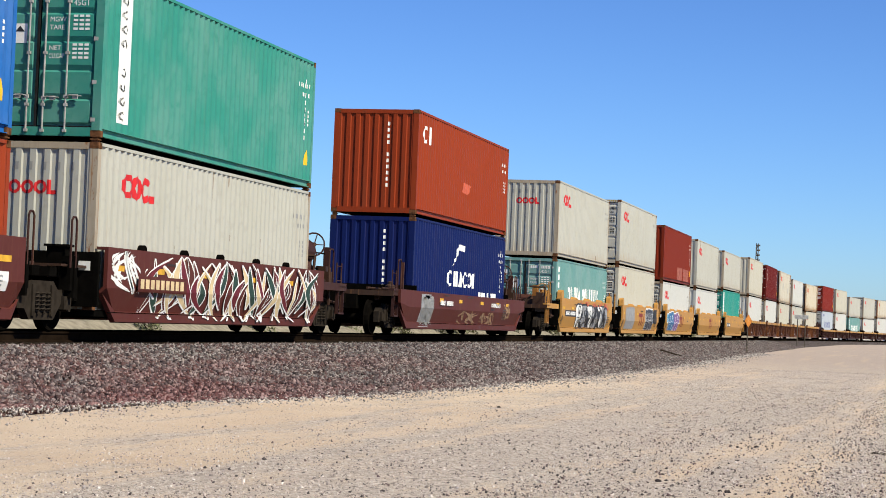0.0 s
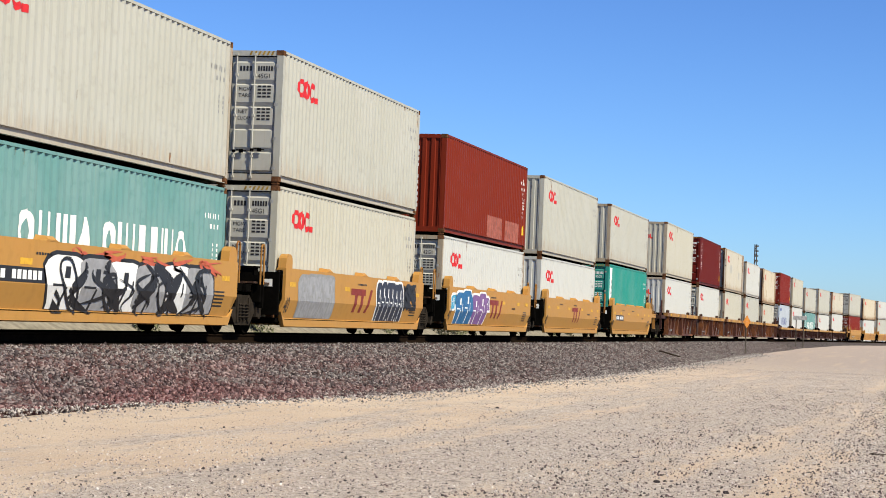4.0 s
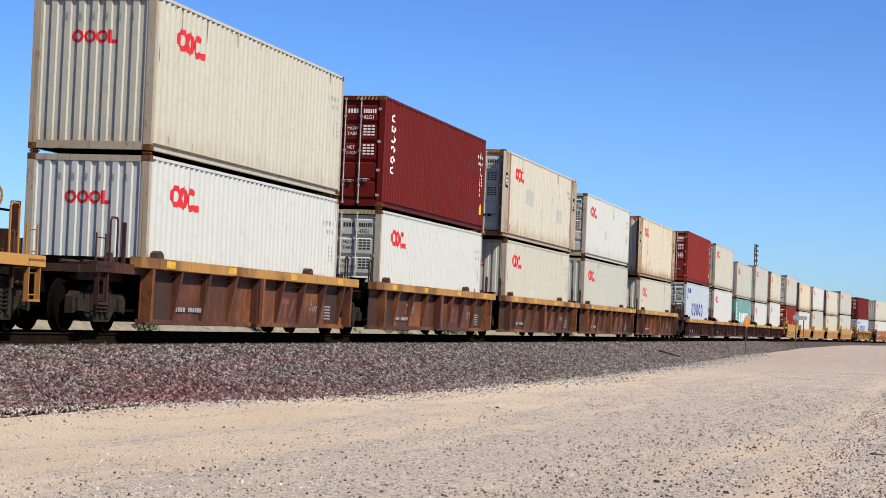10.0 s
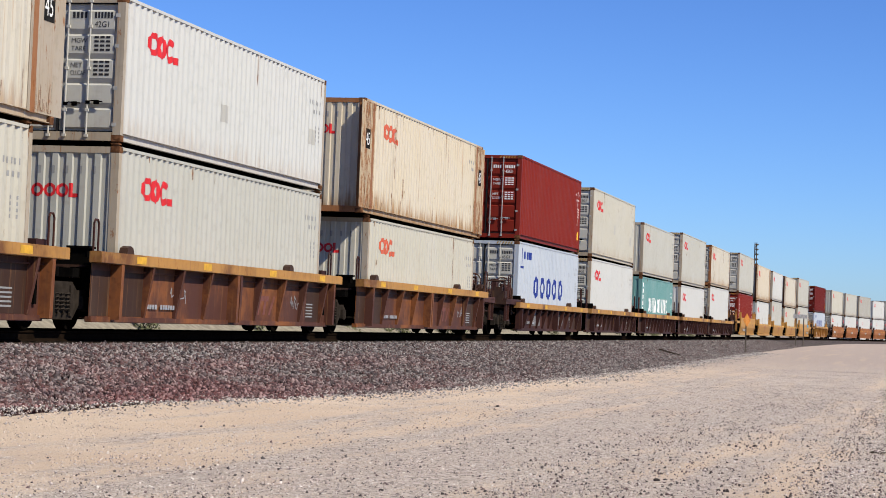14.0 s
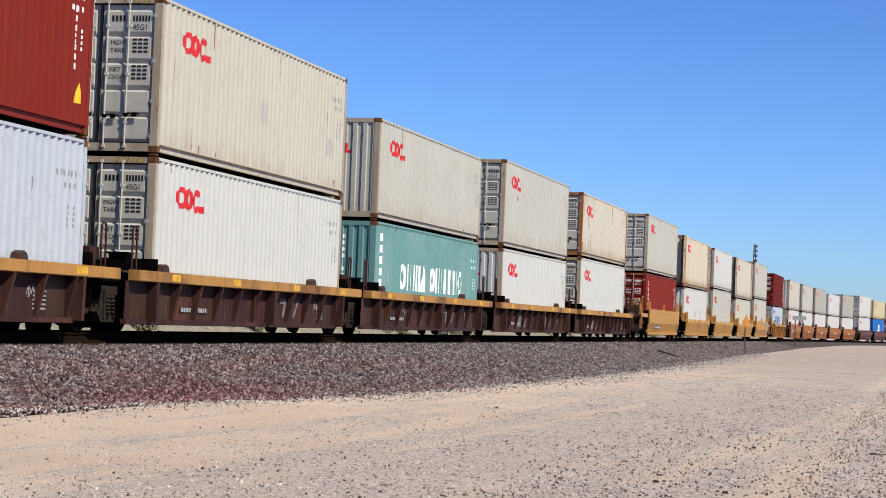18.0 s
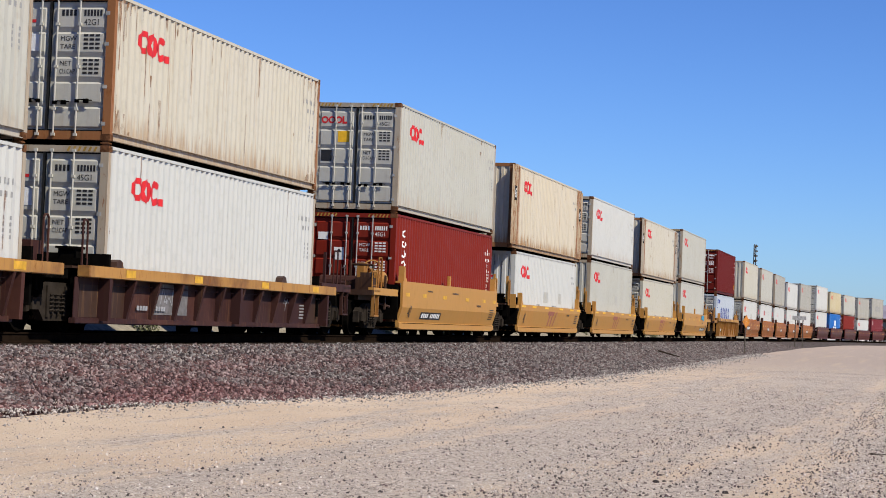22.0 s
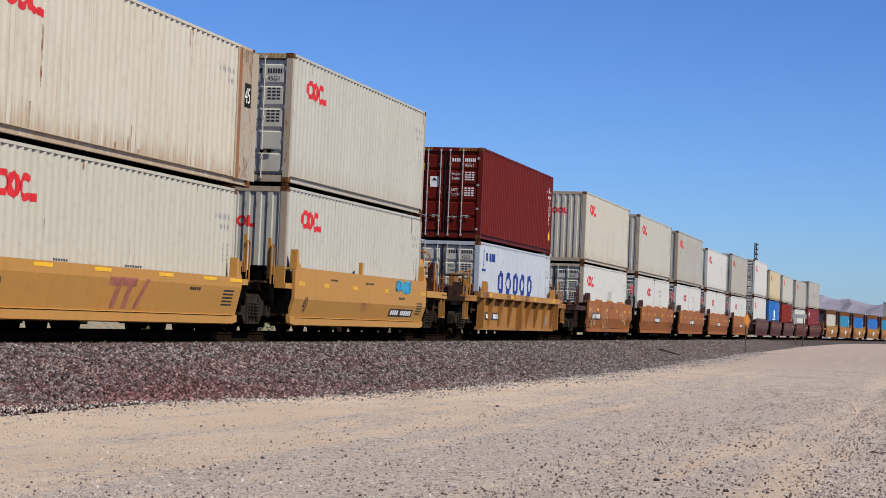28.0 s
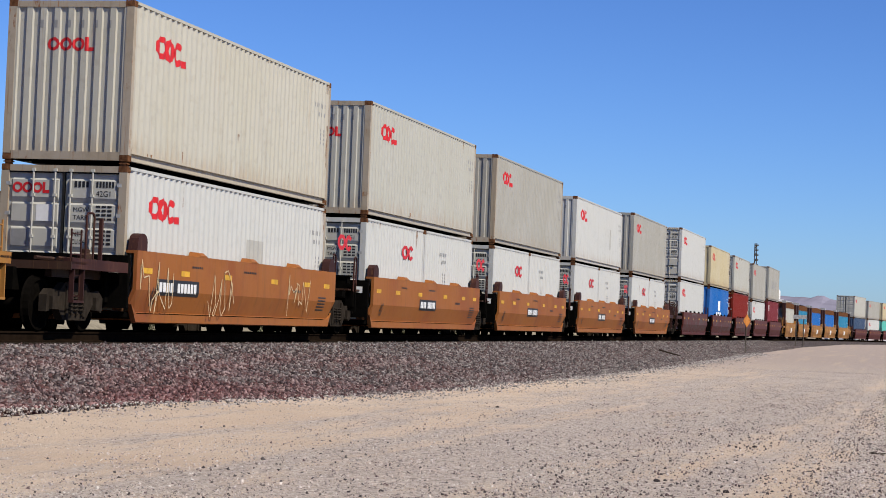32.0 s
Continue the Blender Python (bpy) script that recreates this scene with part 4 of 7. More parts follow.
def number_plate(parent, u0, u1, z0, z1, plate_ink, bar_ink, x=None, crease=0.70):
    """Car number: bars on a plate; no characters."""
    make = (lambda sh, lift: laid(sh, crease, lift)) if x is None else (lambda sh, lift: mark(sh, lift=x + lift))
    host = part("number_plate", make([rect(u0, u1, z0, z1)], 0.005), plate_ink, parent, "dark number plate") if plate_ink else parent
    h = z1 - z0
    w = u1 - u0
    tagged(part("number_row", make(bars(u0 + 0.06 * w, u0 + 0.40 * w, z0 + 0.2 * h, z1 - 0.2 * h, 4, 0.25) + bars(u0 + 0.48 * w, u0 + 0.95 * w, z0 + 0.2 * h, z1 - 0.2 * h, 6, 0.25), 0.034 if not plate_ink else 0.009), bar_ink, host), kind="stuff")


def owner_mark(parent, u, z, ink, x=None, size=1.0, crease=0.70):
    """Maroon owner's emblem as plain shapes: a bar over two slanted legs and a broad wedge."""
    make = (lambda sh: laid(sh, crease)) if x is None else (lambda sh: mark(sh, lift=x + 0.005))
    k = size
    for shp in ([rect(u, u + 1.3 * k, z + 0.42 * k, z + 0.58 * k)], [[(u + 0.22 * k, z), (u + 0.44 * k, z), (u + 0.58 * k, z + 0.42 * k), (u + 0.36 * k, z + 0.42 * k)]],
                [[(u + 0.78 * k, z), (u + 1.0 * k, z), (u + 1.12 * k, z + 0.42 * k), (u + 0.9 * k, z + 0.42 * k)]], [[(u + 1.3 * k, z), (u + 1.5 * k, z), (u + 1.95 * k, z + 0.58 * k), (u + 1.75 * k, z + 0.58 * k)]]):
        part("owner_emblem_piece", make(shp), ink, parent)


def well_car(style, paint_key, lead, tail, label, top=1.40, fine=True, seed=0, crease=0.70, horns=False, bare=0):
    """One unit of a well car. lead, tail: True where it couples to another car, False at a shared truck."""
    base = tagged(new("well_car"), label, "well car", "well cars of the train")
    m = P[paint_key]
    deck = P["deck_grime"]
    if style == "smooth":
        # a car coupled at both ends has the longer well
        fore, aft, rise, cut = (8.1, 8.3, 0.7, 1.0) if lead and tail else (5.92, 5.78, 0.06, 0.24) if horns else (5.92, 6.45, 0.5, 0.6) if tail else (5.92, 6.12, 0.34, 0.24)
        part("well_side", shared(("well_side", top, crease, aft), lambda: well_side_smooth(top, crease, fore, aft, rise, cut), m), None, base)
        part("well_side", shared(("far_well_side", top, crease, aft), lambda: well_side_smooth(top, crease, aft, fore, rise, cut), m), None, base).rotation_euler = (0, 0, math.pi)
        if top > 1.2 and not horns:
            rolled = paint_key == "car_yellow" and tail
            flap = shared(("guide_flap", rolled), lambda: guide_flap(0.72 if rolled else 0.25), m)
            for y in ((-4.4, -2.3, -0.3, 1.9, 3.9) if paint_key == "car_maroon" else (-3.15, 0.05, 3.1) if rolled else (-2.7, 0.35, 3.4)):
                part("guide_flap", flap if paint_key != "car_maroon" else shared("rim_loop", lambda: prism([(-0.12, 0)] + [(0.12 * math.cos(a), 0.1 * math.sin(a)) for a in np.linspace(math.pi, 0, 7)][1:], 1.36, 1.46, "x"), BLACK), None, base, at=(0, y, top))
        ear = shared("end_horn" if horns else "end_ear", end_horn if horns else end_ear, P["car_dark"] if paint_key == "car_rust" else m)
        if top != 1.15 and paint_key != "car_maroon":
            for y in (-5.80, 5.98 if not horns else 5.76):
                part("corner_guide", ear, None, base, at=(0, y, top - 0.02))
            if horns and top > 1.2:
                part("mid_post", shared("mid_post", lambda: box(1.38, 1.46, -0.08, 0.08, 0, 0.32, 0.01), m), None, base, at=(0, -0.6, top - 0.02))
        part("side_seam", shared("side_seam", lambda: boxes([(1.388, 1.394, -5.8, 5.66, 0.272, 0.286)]), BLACK), None, base)
        zc = 1.05 if top > 1.2 else 0.95
        for y in (-5.55, -3.65, -1.25, 1.7, 4.05, 5.55):
            part("lift_mark", shared(("lift_mark", top, crease), lambda: laid([rect(-0.22, 0.22, zc - 0.05, zc + 0.05)] if top != 1.06 else [rect(-0.36, 0.36, 0.965, 1.03)], crease), LIFT_INK if top != 1.06 else YELLOW_INK), None, base, "yellow lifting mark", at=(0, y, 0.0))
        tagged(part("data_row", shared(("data_row", top, crease), lambda: laid(bars(-3.3, -2.7, zc + 0.12, zc + 0.16, 6) + bars(-0.3, 0.5, zc + 0.12, zc + 0.16, 7) + bars(3.0, 3.6, zc - 0.2, zc - 0.14, 5) + [rect(4.9, 5.5, 0.48 + 0.07 * i, 0.51 + 0.07 * i) for i in range(5)], crease), BLACK_INK), None, base), kind="stuff")
        part("end_code", shared("end_code", lambda: mark([rect(0.98, 1.22, 0.98, 1.14)]), WHITE_INK), None, base, at=(0, -6.22, 0)).rotation_euler = (0, 0, -math.pi / 2)
    else:
        under = top - 0.20
        fore = 6.5 if lead else 7.5 if paint_key == "car_dark" else 7.3
        aft = 5.6 if paint_key == "car_dark" and not tail else 6.5
        chord = shared(("top_chord", top, lead), lambda: box(1.30, 1.53, -7.05 if lead else -7.4, 7.05, under, top, 0.012), P["chord_yellow"])
        web = shared(("side_web", top, fore, aft), lambda: lean(boxes([(1.385, 1.40, -fore, aft, 0.16, under)])), m)
        foot = shared(("bottom_chord", fore, aft), lambda: box(1.22, 1.345, -fore, aft, 0.09, 0.19, 0.01), m)
        broad = paint_key in ("car_brown", "car_yellow_dirty")
        rib_places = [-4.92 + 1.55 * i for i in range(8) if i != 3] if broad else [y for y in (-6.45 + 12.9 * i / 11 for i in range(1, 11)) if y < aft - 0.3]
        stud = shared(("side_rib", top), lambda: rib(under), m)
        for s in (0, 1):
            for nm, me in (("top_chord", chord), ("side_web", web), ("bottom_chord", foot)):
                part(nm, me, None, base).rotation_euler = (0, 0, s * math.pi)
        part("web_lip", shared(("web_lip", top, aft), lambda: lean(boxes([(1.39, 1.46, -6.4, aft - 0.1, under - 0.11, under - 0.09)])), m), None, base)
        for y in rib_places:
            part("side_rib", stud, None, base, at=(0, y, 0))
        for y in (-6.42, -0.34, -0.16, 6.45) if broad else (-6.45, 0.35, aft - 0.05):
            part("end_post", shared(("end_post", top), lambda: lean(boxes([(1.37, 1.61, -0.06, 0.06, 0.14, under)])), m), None, base, at=(0, y, 0))
        if paint_key != "car_yellow_dirty":
            for y, w in ((-5.66, 0.69), (5.42, 0.5)) if broad else ((-5.86, 0.52), (aft - 0.6, 0.48)):
                part("end_sheet", shared(("end_sheet", top, w), lambda: lean(boxes([(1.40, 1.404, -w, w, 0.2, under - 0.12)])), P["deck_grime"]), None, base, "blackened end sheet", at=(0, y, 0))
            if not lead:
                part("end_sheet", shared(("fore_sheet", top), lambda: lean(boxes([(1.40, 1.404, -0.4, 0.4, 0.2, under - 0.12)])), P["deck_grime"]), None, base, "blackened end sheet", at=(0, -6.9, 0))
        for y in (-5.6, -2.2, 1.8, 5.4):
            part("lift_mark", shared(("chord_mark", top), lambda: mark([rect(-0.22, 0.22, under + 0.04, top - 0.03)]), LIFT_INK), None, base, "yellow lifting mark", at=(1.53, y, 0))
        horn = shared("chord_horn", lambda: prism([(-0.2, 0), (0.2, 0), (0.1, 0.3), (-0.02, 0.34)], 1.30, 1.46, "x"), m)
        tab = shared("chord_tab", lambda: prism([(-0.17, 0), (0.17, 0), (0.12, 0.11), (0.0, 0.15), (-0.12, 0.11)], 1.30, 1.46, "x"), P["deck_grime"])
        for y in (-5.95, 3.3) if paint_key != "car_yellow_dirty" else (-5.9, 5.9):
            part("corner_guide", tab if paint_key != "car_yellow_dirty" else horn, None, base, at=(0, y, top - 0.005))
        tagged(part("data_row", shared(("rib_data", top, aft), lambda: lean(mark([rect(aft - 1.6, aft - 1.1, 0.3 + 0.07 * i, 0.33 + 0.07 * i) for i in range(5)], lift=1.408)), SILVER_INK if paint_key == "car_yellow_dirty" else GREY_INK), None, base), kind="stuff")
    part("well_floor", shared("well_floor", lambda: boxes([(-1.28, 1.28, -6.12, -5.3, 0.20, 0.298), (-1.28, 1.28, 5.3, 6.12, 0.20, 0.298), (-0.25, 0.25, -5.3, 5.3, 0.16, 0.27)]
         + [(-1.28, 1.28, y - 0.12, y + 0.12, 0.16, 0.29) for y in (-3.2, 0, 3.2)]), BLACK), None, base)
    rail_m = P["car_yellow_dirty"] if paint_key.startswith("car_yellow") else P["car_dark"]
    for e, ends in ((-1, lead), (1, tail)):
        reach = 8.85 if ends else 7.72
        platform(base, e, deck, reach, "coupled" if ends else "shared")
        if ends:
            truck(base, e * 7.75, fine)
            c = part("coupler", shared("coupler", coupler, SHADE_GRIME), None, base, at=(0, e * 9.0, 0))
            c.rotation_euler = (0, 0, 0 if e < 0 else math.pi)
            part("ladder", shared("ladder", side_ladder, rail_m), None, base, at=(1.30, e * 8.35, 0))
            for y in (7.75,):
                part("grab_rail", shared("grab_rail", grab_rail, rail_m), None, base, at=(1.28, e * y, 0))
            part("step", shared("step", lambda: boxes([(-0.05, 0.05, -0.22, 0.22, 0.42, 0.46), (-0.04, 0.04, -0.22, -0.19, 0.46, 1.0), (-0.04, 0.04, 0.19, 0.22, 0.46, 1.0)]), rail_m), None, base, at=(1.34, e * 8.35, 0))
            part("side_sill", shared("side_sill", lambda: boxes([(1.25, 1.40, -1.2, 1.2, 0.98, 1.16), (1.1, 1.25, -1.2, 1.2, 1.06, 1.10)]), m if paint_key.startswith("car_yellow") else P["car_dark"]), None, base, at=(0, e * 7.5, 0))
            part("end_walkway", shared("end_walkway", lambda: boxes([(-1.4, 1.4, -0.3, 0.3, 1.06, 1.10), (-1.4, 1.4, -0.33, -0.30, 0.96, 1.10)]), deck), None, base, at=(0, e * 8.4, 0))
            if bare == e:
                # only low pipes and two slim stakes stand on this end
                for x in (0.55, 0.95):
                    part("deck_pipe", shared("deck_pipe", lambda: rods([[(0, -0.9, 1.16), (0, 0.7, 1.16), (0, 0.95, 1.08)]], 0.035, 6), P["deck_grime"]), None, base, at=(x, e * 7.4, 0))
                part("stake", shared("slim_stake", lambda: box(-0.03, 0.03, -0.03, 0.03, 1.1, 1.9), rail_m), None, base, at=(1.2, e * 7.1, 0))
                part("pipe_valve", shared("pipe_valve", lambda: lathe([(1.10, 0.10), (1.14, 0.14), (1.26, 0.14), (1.3, 0.08), (1.36, 0.08), (1.38, 0.03)], "z", 10), P["deck_grime"]), None, base, at=(0.75, e * 6.7, 0))
                continue
            raised = 0.42 if paint_key in ("car_maroon", "car_yellow") and e > 0 else 0.0
            w = part("brake_wheel", shared("brake_wheel", brake_wheel, rail_m), None, base, at=(0.95, e * 7.35, 1.62 + raised))
            w.rotation_euler = (0, 0, -0.9)
            part("brake_stand", shared("brake_stand", lambda: boxes([(-0.14, 0.06, -0.14, 0.14, 1.06, 1.5), (-0.2, -0.02, -0.2, 0.2, 1.4, 1.82)]), rail_m), None, base, at=(0.80, e * 7.35, 0))
            part("brake_tank", shared("brake_tank", lambda: lathe([(-0.6, 0.05), (-0.56, 0.17), (-0.5, 0.21), (0.5, 0.21), (0.56, 0.17), (0.6, 0.05)], "x", 14), P["car_dark"]), None, base, at=(-0.1, e * 6.75, 1.28))
            if paint_key in ("car_maroon", "car_yellow") and e > 0:
                drum_m = P["car_yellow"] if paint_key == "car_yellow" else P["car_dark"]
                # a raised air drum on a bracket
                d = part("air_drum", shared("air_drum", lambda: lathe([(-0.44, 0.05), (-0.42, 0.2), (-0.34, 0.28), (0.34, 0.28), (0.42, 0.2), (0.44, 0.05)], "y", 18), drum_m), None, base, "round air drum on a bracket", at=(0.75, 6.95, 1.86))
                part("drum_bracket", shared("drum_bracket", lambda: boxes([(-0.2, 0.2, -0.3, -0.2, -0.8, -0.2), (-0.2, 0.2, 0.2, 0.3, -0.8, -0.2)]), P["car_dark"]), None, d)
                part("tie_rail", shared("tie_rail", lambda: rods([[(0, 0.4, 0.0), (0, 1.45, 0.0)], [(0, 0.4, -0.38), (0, 1.45, -0.38)]], 0.022, 6), BLACK), None, base, at=(0.9, 6.95, 1.86))
                part("end_post", shared("drum_post", lambda: box(-0.08, 0.08, -0.04, 0.04, 1.06, 2.02, 0.01), P["car_dark"]), None, base, at=(0.95, 8.45, 0))
            part("brake_cylinder", shared("brake_cylinder", lambda: lathe([(-0.3, 0.1), (-0.28, 0.18), (0.1, 0.2), (0.14, 0.24), (0.18, 0.24), (0.22, 0.1)], "y", 14), rail_m), None, base, at=(0.9, e * 6.62, 1.42))
            tagged(part("brake_rigging", shared("brake_rigging", lambda: rods([[(-0.9, 0.1, 1.2), (1.2, 0.15, 1.2)], [(0.3, -0.6, 1.14), (0.5, 0.8, 1.5), (1.1, 0.9, 1.5)], [(1.15, -0.7, 1.1), (1.18, -0.65, 1.75), (0.6, -0.65, 1.75)],
                 [(1.2, 0.5, 0.62), (1.2, 0.5, 1.5)], [(0.2, 0.6, 1.1), (0.2, 0.6, 1.9)], [(1.22, -0.3, 0.5), (1.0, 0.3, 0.8), (1.22, 0.9, 0.7)]], 0.035, 6), P["deck_grime"]), None, base, at=(0, e * 7.4, 0)), kind="stuff")
            part("valve_box", shared("valve_box", lambda: boxes([(0.75, 1.2, -0.2, 0.25, 1.1, 1.42), (0.85, 1.1, -0.1, 0.15, 1.42, 1.55), (0.4, 0.8, -0.1, 0.4, 1.1, 1.3)]), P["deck_grime"]), None, base, at=(0, e * 8.0, 0))
            part("air_hose", shared("air_hose", lambda: rods([[(0.45, 0, 0.8), (0.5, 0.15, 0.55), (0.4, 0.35, 0.35), (0.2, 0.5, 0.42), (0.1, 0.62, 0.62)]], 0.03, 6), SEAL), None, base, at=(0, e * 8.6, 0)).rotation_euler = (0, 0, 0 if e > 0 else math.pi)
        else:
            if e > 0:
                truck(base, 7.82, fine)
            part("grab_rail", shared("grab_rail_low", lambda: grab_rail(1.0, 1.85, 0.10), rail_m), None, base, at=(1.22, e * 6.95, 0))
            part("end_bracket", shared("end_bracket", lambda: boxes([(-0.1, 0.1, -0.14, 0.14, 0.62, 1.1), (-0.13, 0.13, -0.04, 0.04, 0.5, 1.2)]), BLACK), None, base, at=(1.1, e * 6.85, 0))
            part("side_bearing", shared("side_bearing", lambda: boxes([(-1.1, 1.1, -0.14, 0.14, 0.84, 1.0)]), BLACK), None, base, at=(0, e * 7.45, 0))
            part("junction_box", shared("junction_box", lambda: boxes([(-0.16, 0.16, -0.14, 0.14, 1.06, 1.36), (-0.2, 0.2, -0.18, 0.18, 1.36, 1.4)]), BLACK), None, base, at=(0.8, e * 6.6, 0))
            if horns:
                part("end_box", shared("end_box", lambda: boxes([(1.05, 1.40, -0.22, 0.22, 0.92, 1.04), (1.0, 1.36, -0.2, -0.15, 1.04, 1.40), (0.98, 1.1, -0.2, 0.2, 1.04, 1.25)]), m), None, base, at=(0, e * 6.3, 0))
                part("stake", shared("stake", lambda: box(-0.035, 0.035, -0.035, 0.035, 1.1, 2.0), m), None, base, at=(1.15, e * 6.98, 0))
            if e > 0:
                part("hose_tray", shared("hose_tray", lambda: boxes([(0.2, 1.15, -0.25, 0.25, 1.06, 1.12), (0.95, 1.15, -0.2, 0.2, 1.12, 1.42)]), rail_m), None, base, at=(0, 6.75, 0))
    return base


# ---- the ground, the bed and the track ----
CURVE_FROM, CURVE_RADIUS = 190.0, 1100.0


def on_track(q, lateral=0.0, z=0.0):
    """A point beside the track at the distance q along it: straight, then bending to the right."""
    if q <= CURVE_FROM:
        return Vector((lateral, q, z))
    a = (q - CURVE_FROM) / CURVE_RADIUS
    r = CURVE_RADIUS - lateral
    return Vector((CURVE_RADIUS - r * math.cos(a), CURVE_FROM + r * math.sin(a), z))


def track_turn(q):
    return 0.0 if q <= CURVE_FROM else -math.degrees((q - CURVE_FROM) / CURVE_RADIUS)


def road_level(y):
    return float(np.interp(y, (0, 75, 116, 165, 260), (-0.93, -0.93, -0.80, -0.66, -0.60)))


def ground_level(x, y):
    return road_level(y) + 0.022 * noise.noise((x * 0.35, y * 0.2, 0)) + 0.008 * noise.noise((x * 1.4, y * 0.9, 4))


def toe(q):
    return float(np.interp(q, (0, 22, 25, 28, 33, 40, 51, 71, 100, 120, 165, 240, 800), (3.5, 3.7, 3.95, 4.8, 5.6, 5.95, 6.1, 5.8, 5.2, 4.9, 4.5, 4.0, 3.8)))


def gravel_material(name):
    """Pale desert dirt, speckled with crushed stone between bare wheel tracks."""
    m, n, l, b = node_material(name, 0.95, 0.0, 0.05)
    v = n.new("ShaderNodeTexCoord").outputs["Object"]
    sand = blend(n, l, ramp_of(n, l, noise_of(n, l, v, 0.35, 5), 0.35, 0.7), (0.545, 0.425, 0.32), (0.605, 0.49, 0.38))
    sand = blend(n, l, ramp_of(n, l, noise_of(n, l, v, 60, 4, None, 0.8), 0.50, 0.68, 0, 0.75), sand, (0.30, 0.225, 0.17))
    sand = blend(n, l, ramp_of(n, l, noise_of(n, l, v, 95, 3, None, 0.8), 0.56, 0.70, 0, 0.6), sand, (0.78, 0.68, 0.56))

    def cells(scale):
        vo = n.new("ShaderNodeTexVoronoi")
        vo.inputs["Scale"].default_value = scale
        l.new(v, vo.inputs["Vector"])
        se = n.new("ShaderNodeSeparateColor")
        l.new(vo.outputs["Color"], se.inputs[0])
        r = n.new("ShaderNodeValToRGB")
        r.color_ramp.interpolation = "CONSTANT"
        tones = ((0, (0.12, 0.102, 0.096)), (0.10, (0.29, 0.248, 0.225)), (0.28, (0.42, 0.365, 0.325)), (0.58, (0.50, 0.43, 0.375)), (0.9, (0.62, 0.56, 0.50)))
        e = r.color_ramp.elements
        while len(e) < len(tones):
            e.new(0.5)
        for i, (p, c) in enumerate(tones):
            e[i].position, e[i].color = p, (*c, 1)
        l.new(se.outputs[0], r.inputs[0])
        return r.outputs[0], vo.outputs["Distance"]
    fine, _ = cells(52)
    coarse, dist = cells(27)
    sep = n.new("ShaderNodeSeparateXYZ")
    l.new(v, sep.inputs[0])
    x = plus(n, l, plus(n, l, sep.outputs["X"], mul(n, l, noise_of(n, l, v, 0.3, 4, (1, 0.2, 1)), 2.0)), -1.0)
    streak = noise_of(n, l, v, 1.0, 6, (1.7, 0.07, 1), 0.62)
    lane = plus(n, l, ramp_of(n, l, x, 6.6, 11.6, 0.2, 0.85), mul(n, l, plus(n, l, streak, -0.5), 2.6))
    track = mul(n, l, ramp_of(n, l, x, 13.25, 13.6), ramp_of(n, l, x, 14.5, 14.15))
    lane = plus(n, l, lane, mul(n, l, track, -0.26))
    far = plus(n, l, ramp_of(n, l, sep.outputs["Y"], 36, 100, 0, 0.7), mul(n, l, plus(n, l, streak, -0.5), 1.0))
    cover = plus(n, l, lane, far, "MAXIMUM")
    patch = noise_of(n, l, v, 1.6, 5, (1, 0.45, 1), 0.7)
    grain = noise_of(n, l, v, 38, 3, None, 0.7)
    heap = plus(n, l, plus(n, l, mul(n, l, patch, 0.62), mul(n, l, grain, 0.38)), mul(n, l, cover, 0.36))
    fac = ramp_of(n, l, heap, 0.57, 0.80, 0, 0.9)
    stone = blend(n, l, ramp_of(n, l, patch, 0.45, 0.6), fine, coarse)
    crushed = blend(n, l, noise_of(n, l, v, 7, 5), (0.295, 0.242, 0.215), (0.40, 0.332, 0.292))
    crushed = blend(n, l, ramp_of(n, l, streak, 0.5, 0.68, 0, 0.75), crushed, (0.45, 0.35, 0.27))
    top = blend(n, l, ramp_of(n, l, sep.outputs["Y"], 42, 105, 0, 0.85), blend(n, l, fac, sand, stone), crushed)
    l.new(top, b.inputs["Base Color"])
    bump_of(n, l, b, plus(n, l, noise_of(n, l, v, 34, 6, None, 0.75), plus(n, l, mul(n, l, dist, -0.5), mul(n, l, streak, 1.6))), 0.9, 0.03)
    return m


DIRT = gravel_material("desert_dirt")


def stone_material(name, tones, stain=0.62, shade=1.0):
    """Crushed rock, each stone its own tone."""
    m, n, l, b = node_material(name, 0.85, 0.0, 0.08)
    g = n.new("ShaderNodeNewGeometry")
    r = n.new("ShaderNodeValToRGB")
    r.color_ramp.interpolation = "CONSTANT"
    e = r.color_ramp.elements
    while len(e) < len(tones):
        e.new(0.5)
    for i, c in enumerate(tones):
        e[i].position, e[i].color = i / len(tones), (*(k * shade for k in c), 1)
    l.new(g.outputs["Random Per Island"], r.inputs[0])
    tc = n.new("ShaderNodeTexCoord")
    big = noise_of(n, l, tc.outputs["Object"], 0.8, 3, (1, 0.35, 1))
    sy = n.new("ShaderNodeSeparateXYZ")
    l.new(tc.outputs["Object"], sy.inputs[0])
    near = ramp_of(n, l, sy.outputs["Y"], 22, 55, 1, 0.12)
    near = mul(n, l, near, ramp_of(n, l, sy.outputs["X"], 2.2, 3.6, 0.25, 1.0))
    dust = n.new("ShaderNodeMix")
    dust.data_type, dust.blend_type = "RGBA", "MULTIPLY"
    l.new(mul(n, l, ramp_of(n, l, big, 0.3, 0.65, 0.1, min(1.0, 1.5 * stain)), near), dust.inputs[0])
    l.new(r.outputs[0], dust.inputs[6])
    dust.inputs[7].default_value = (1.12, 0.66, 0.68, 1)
    l.new(dust.outputs[2], b.inputs["Base Color"])
    return m


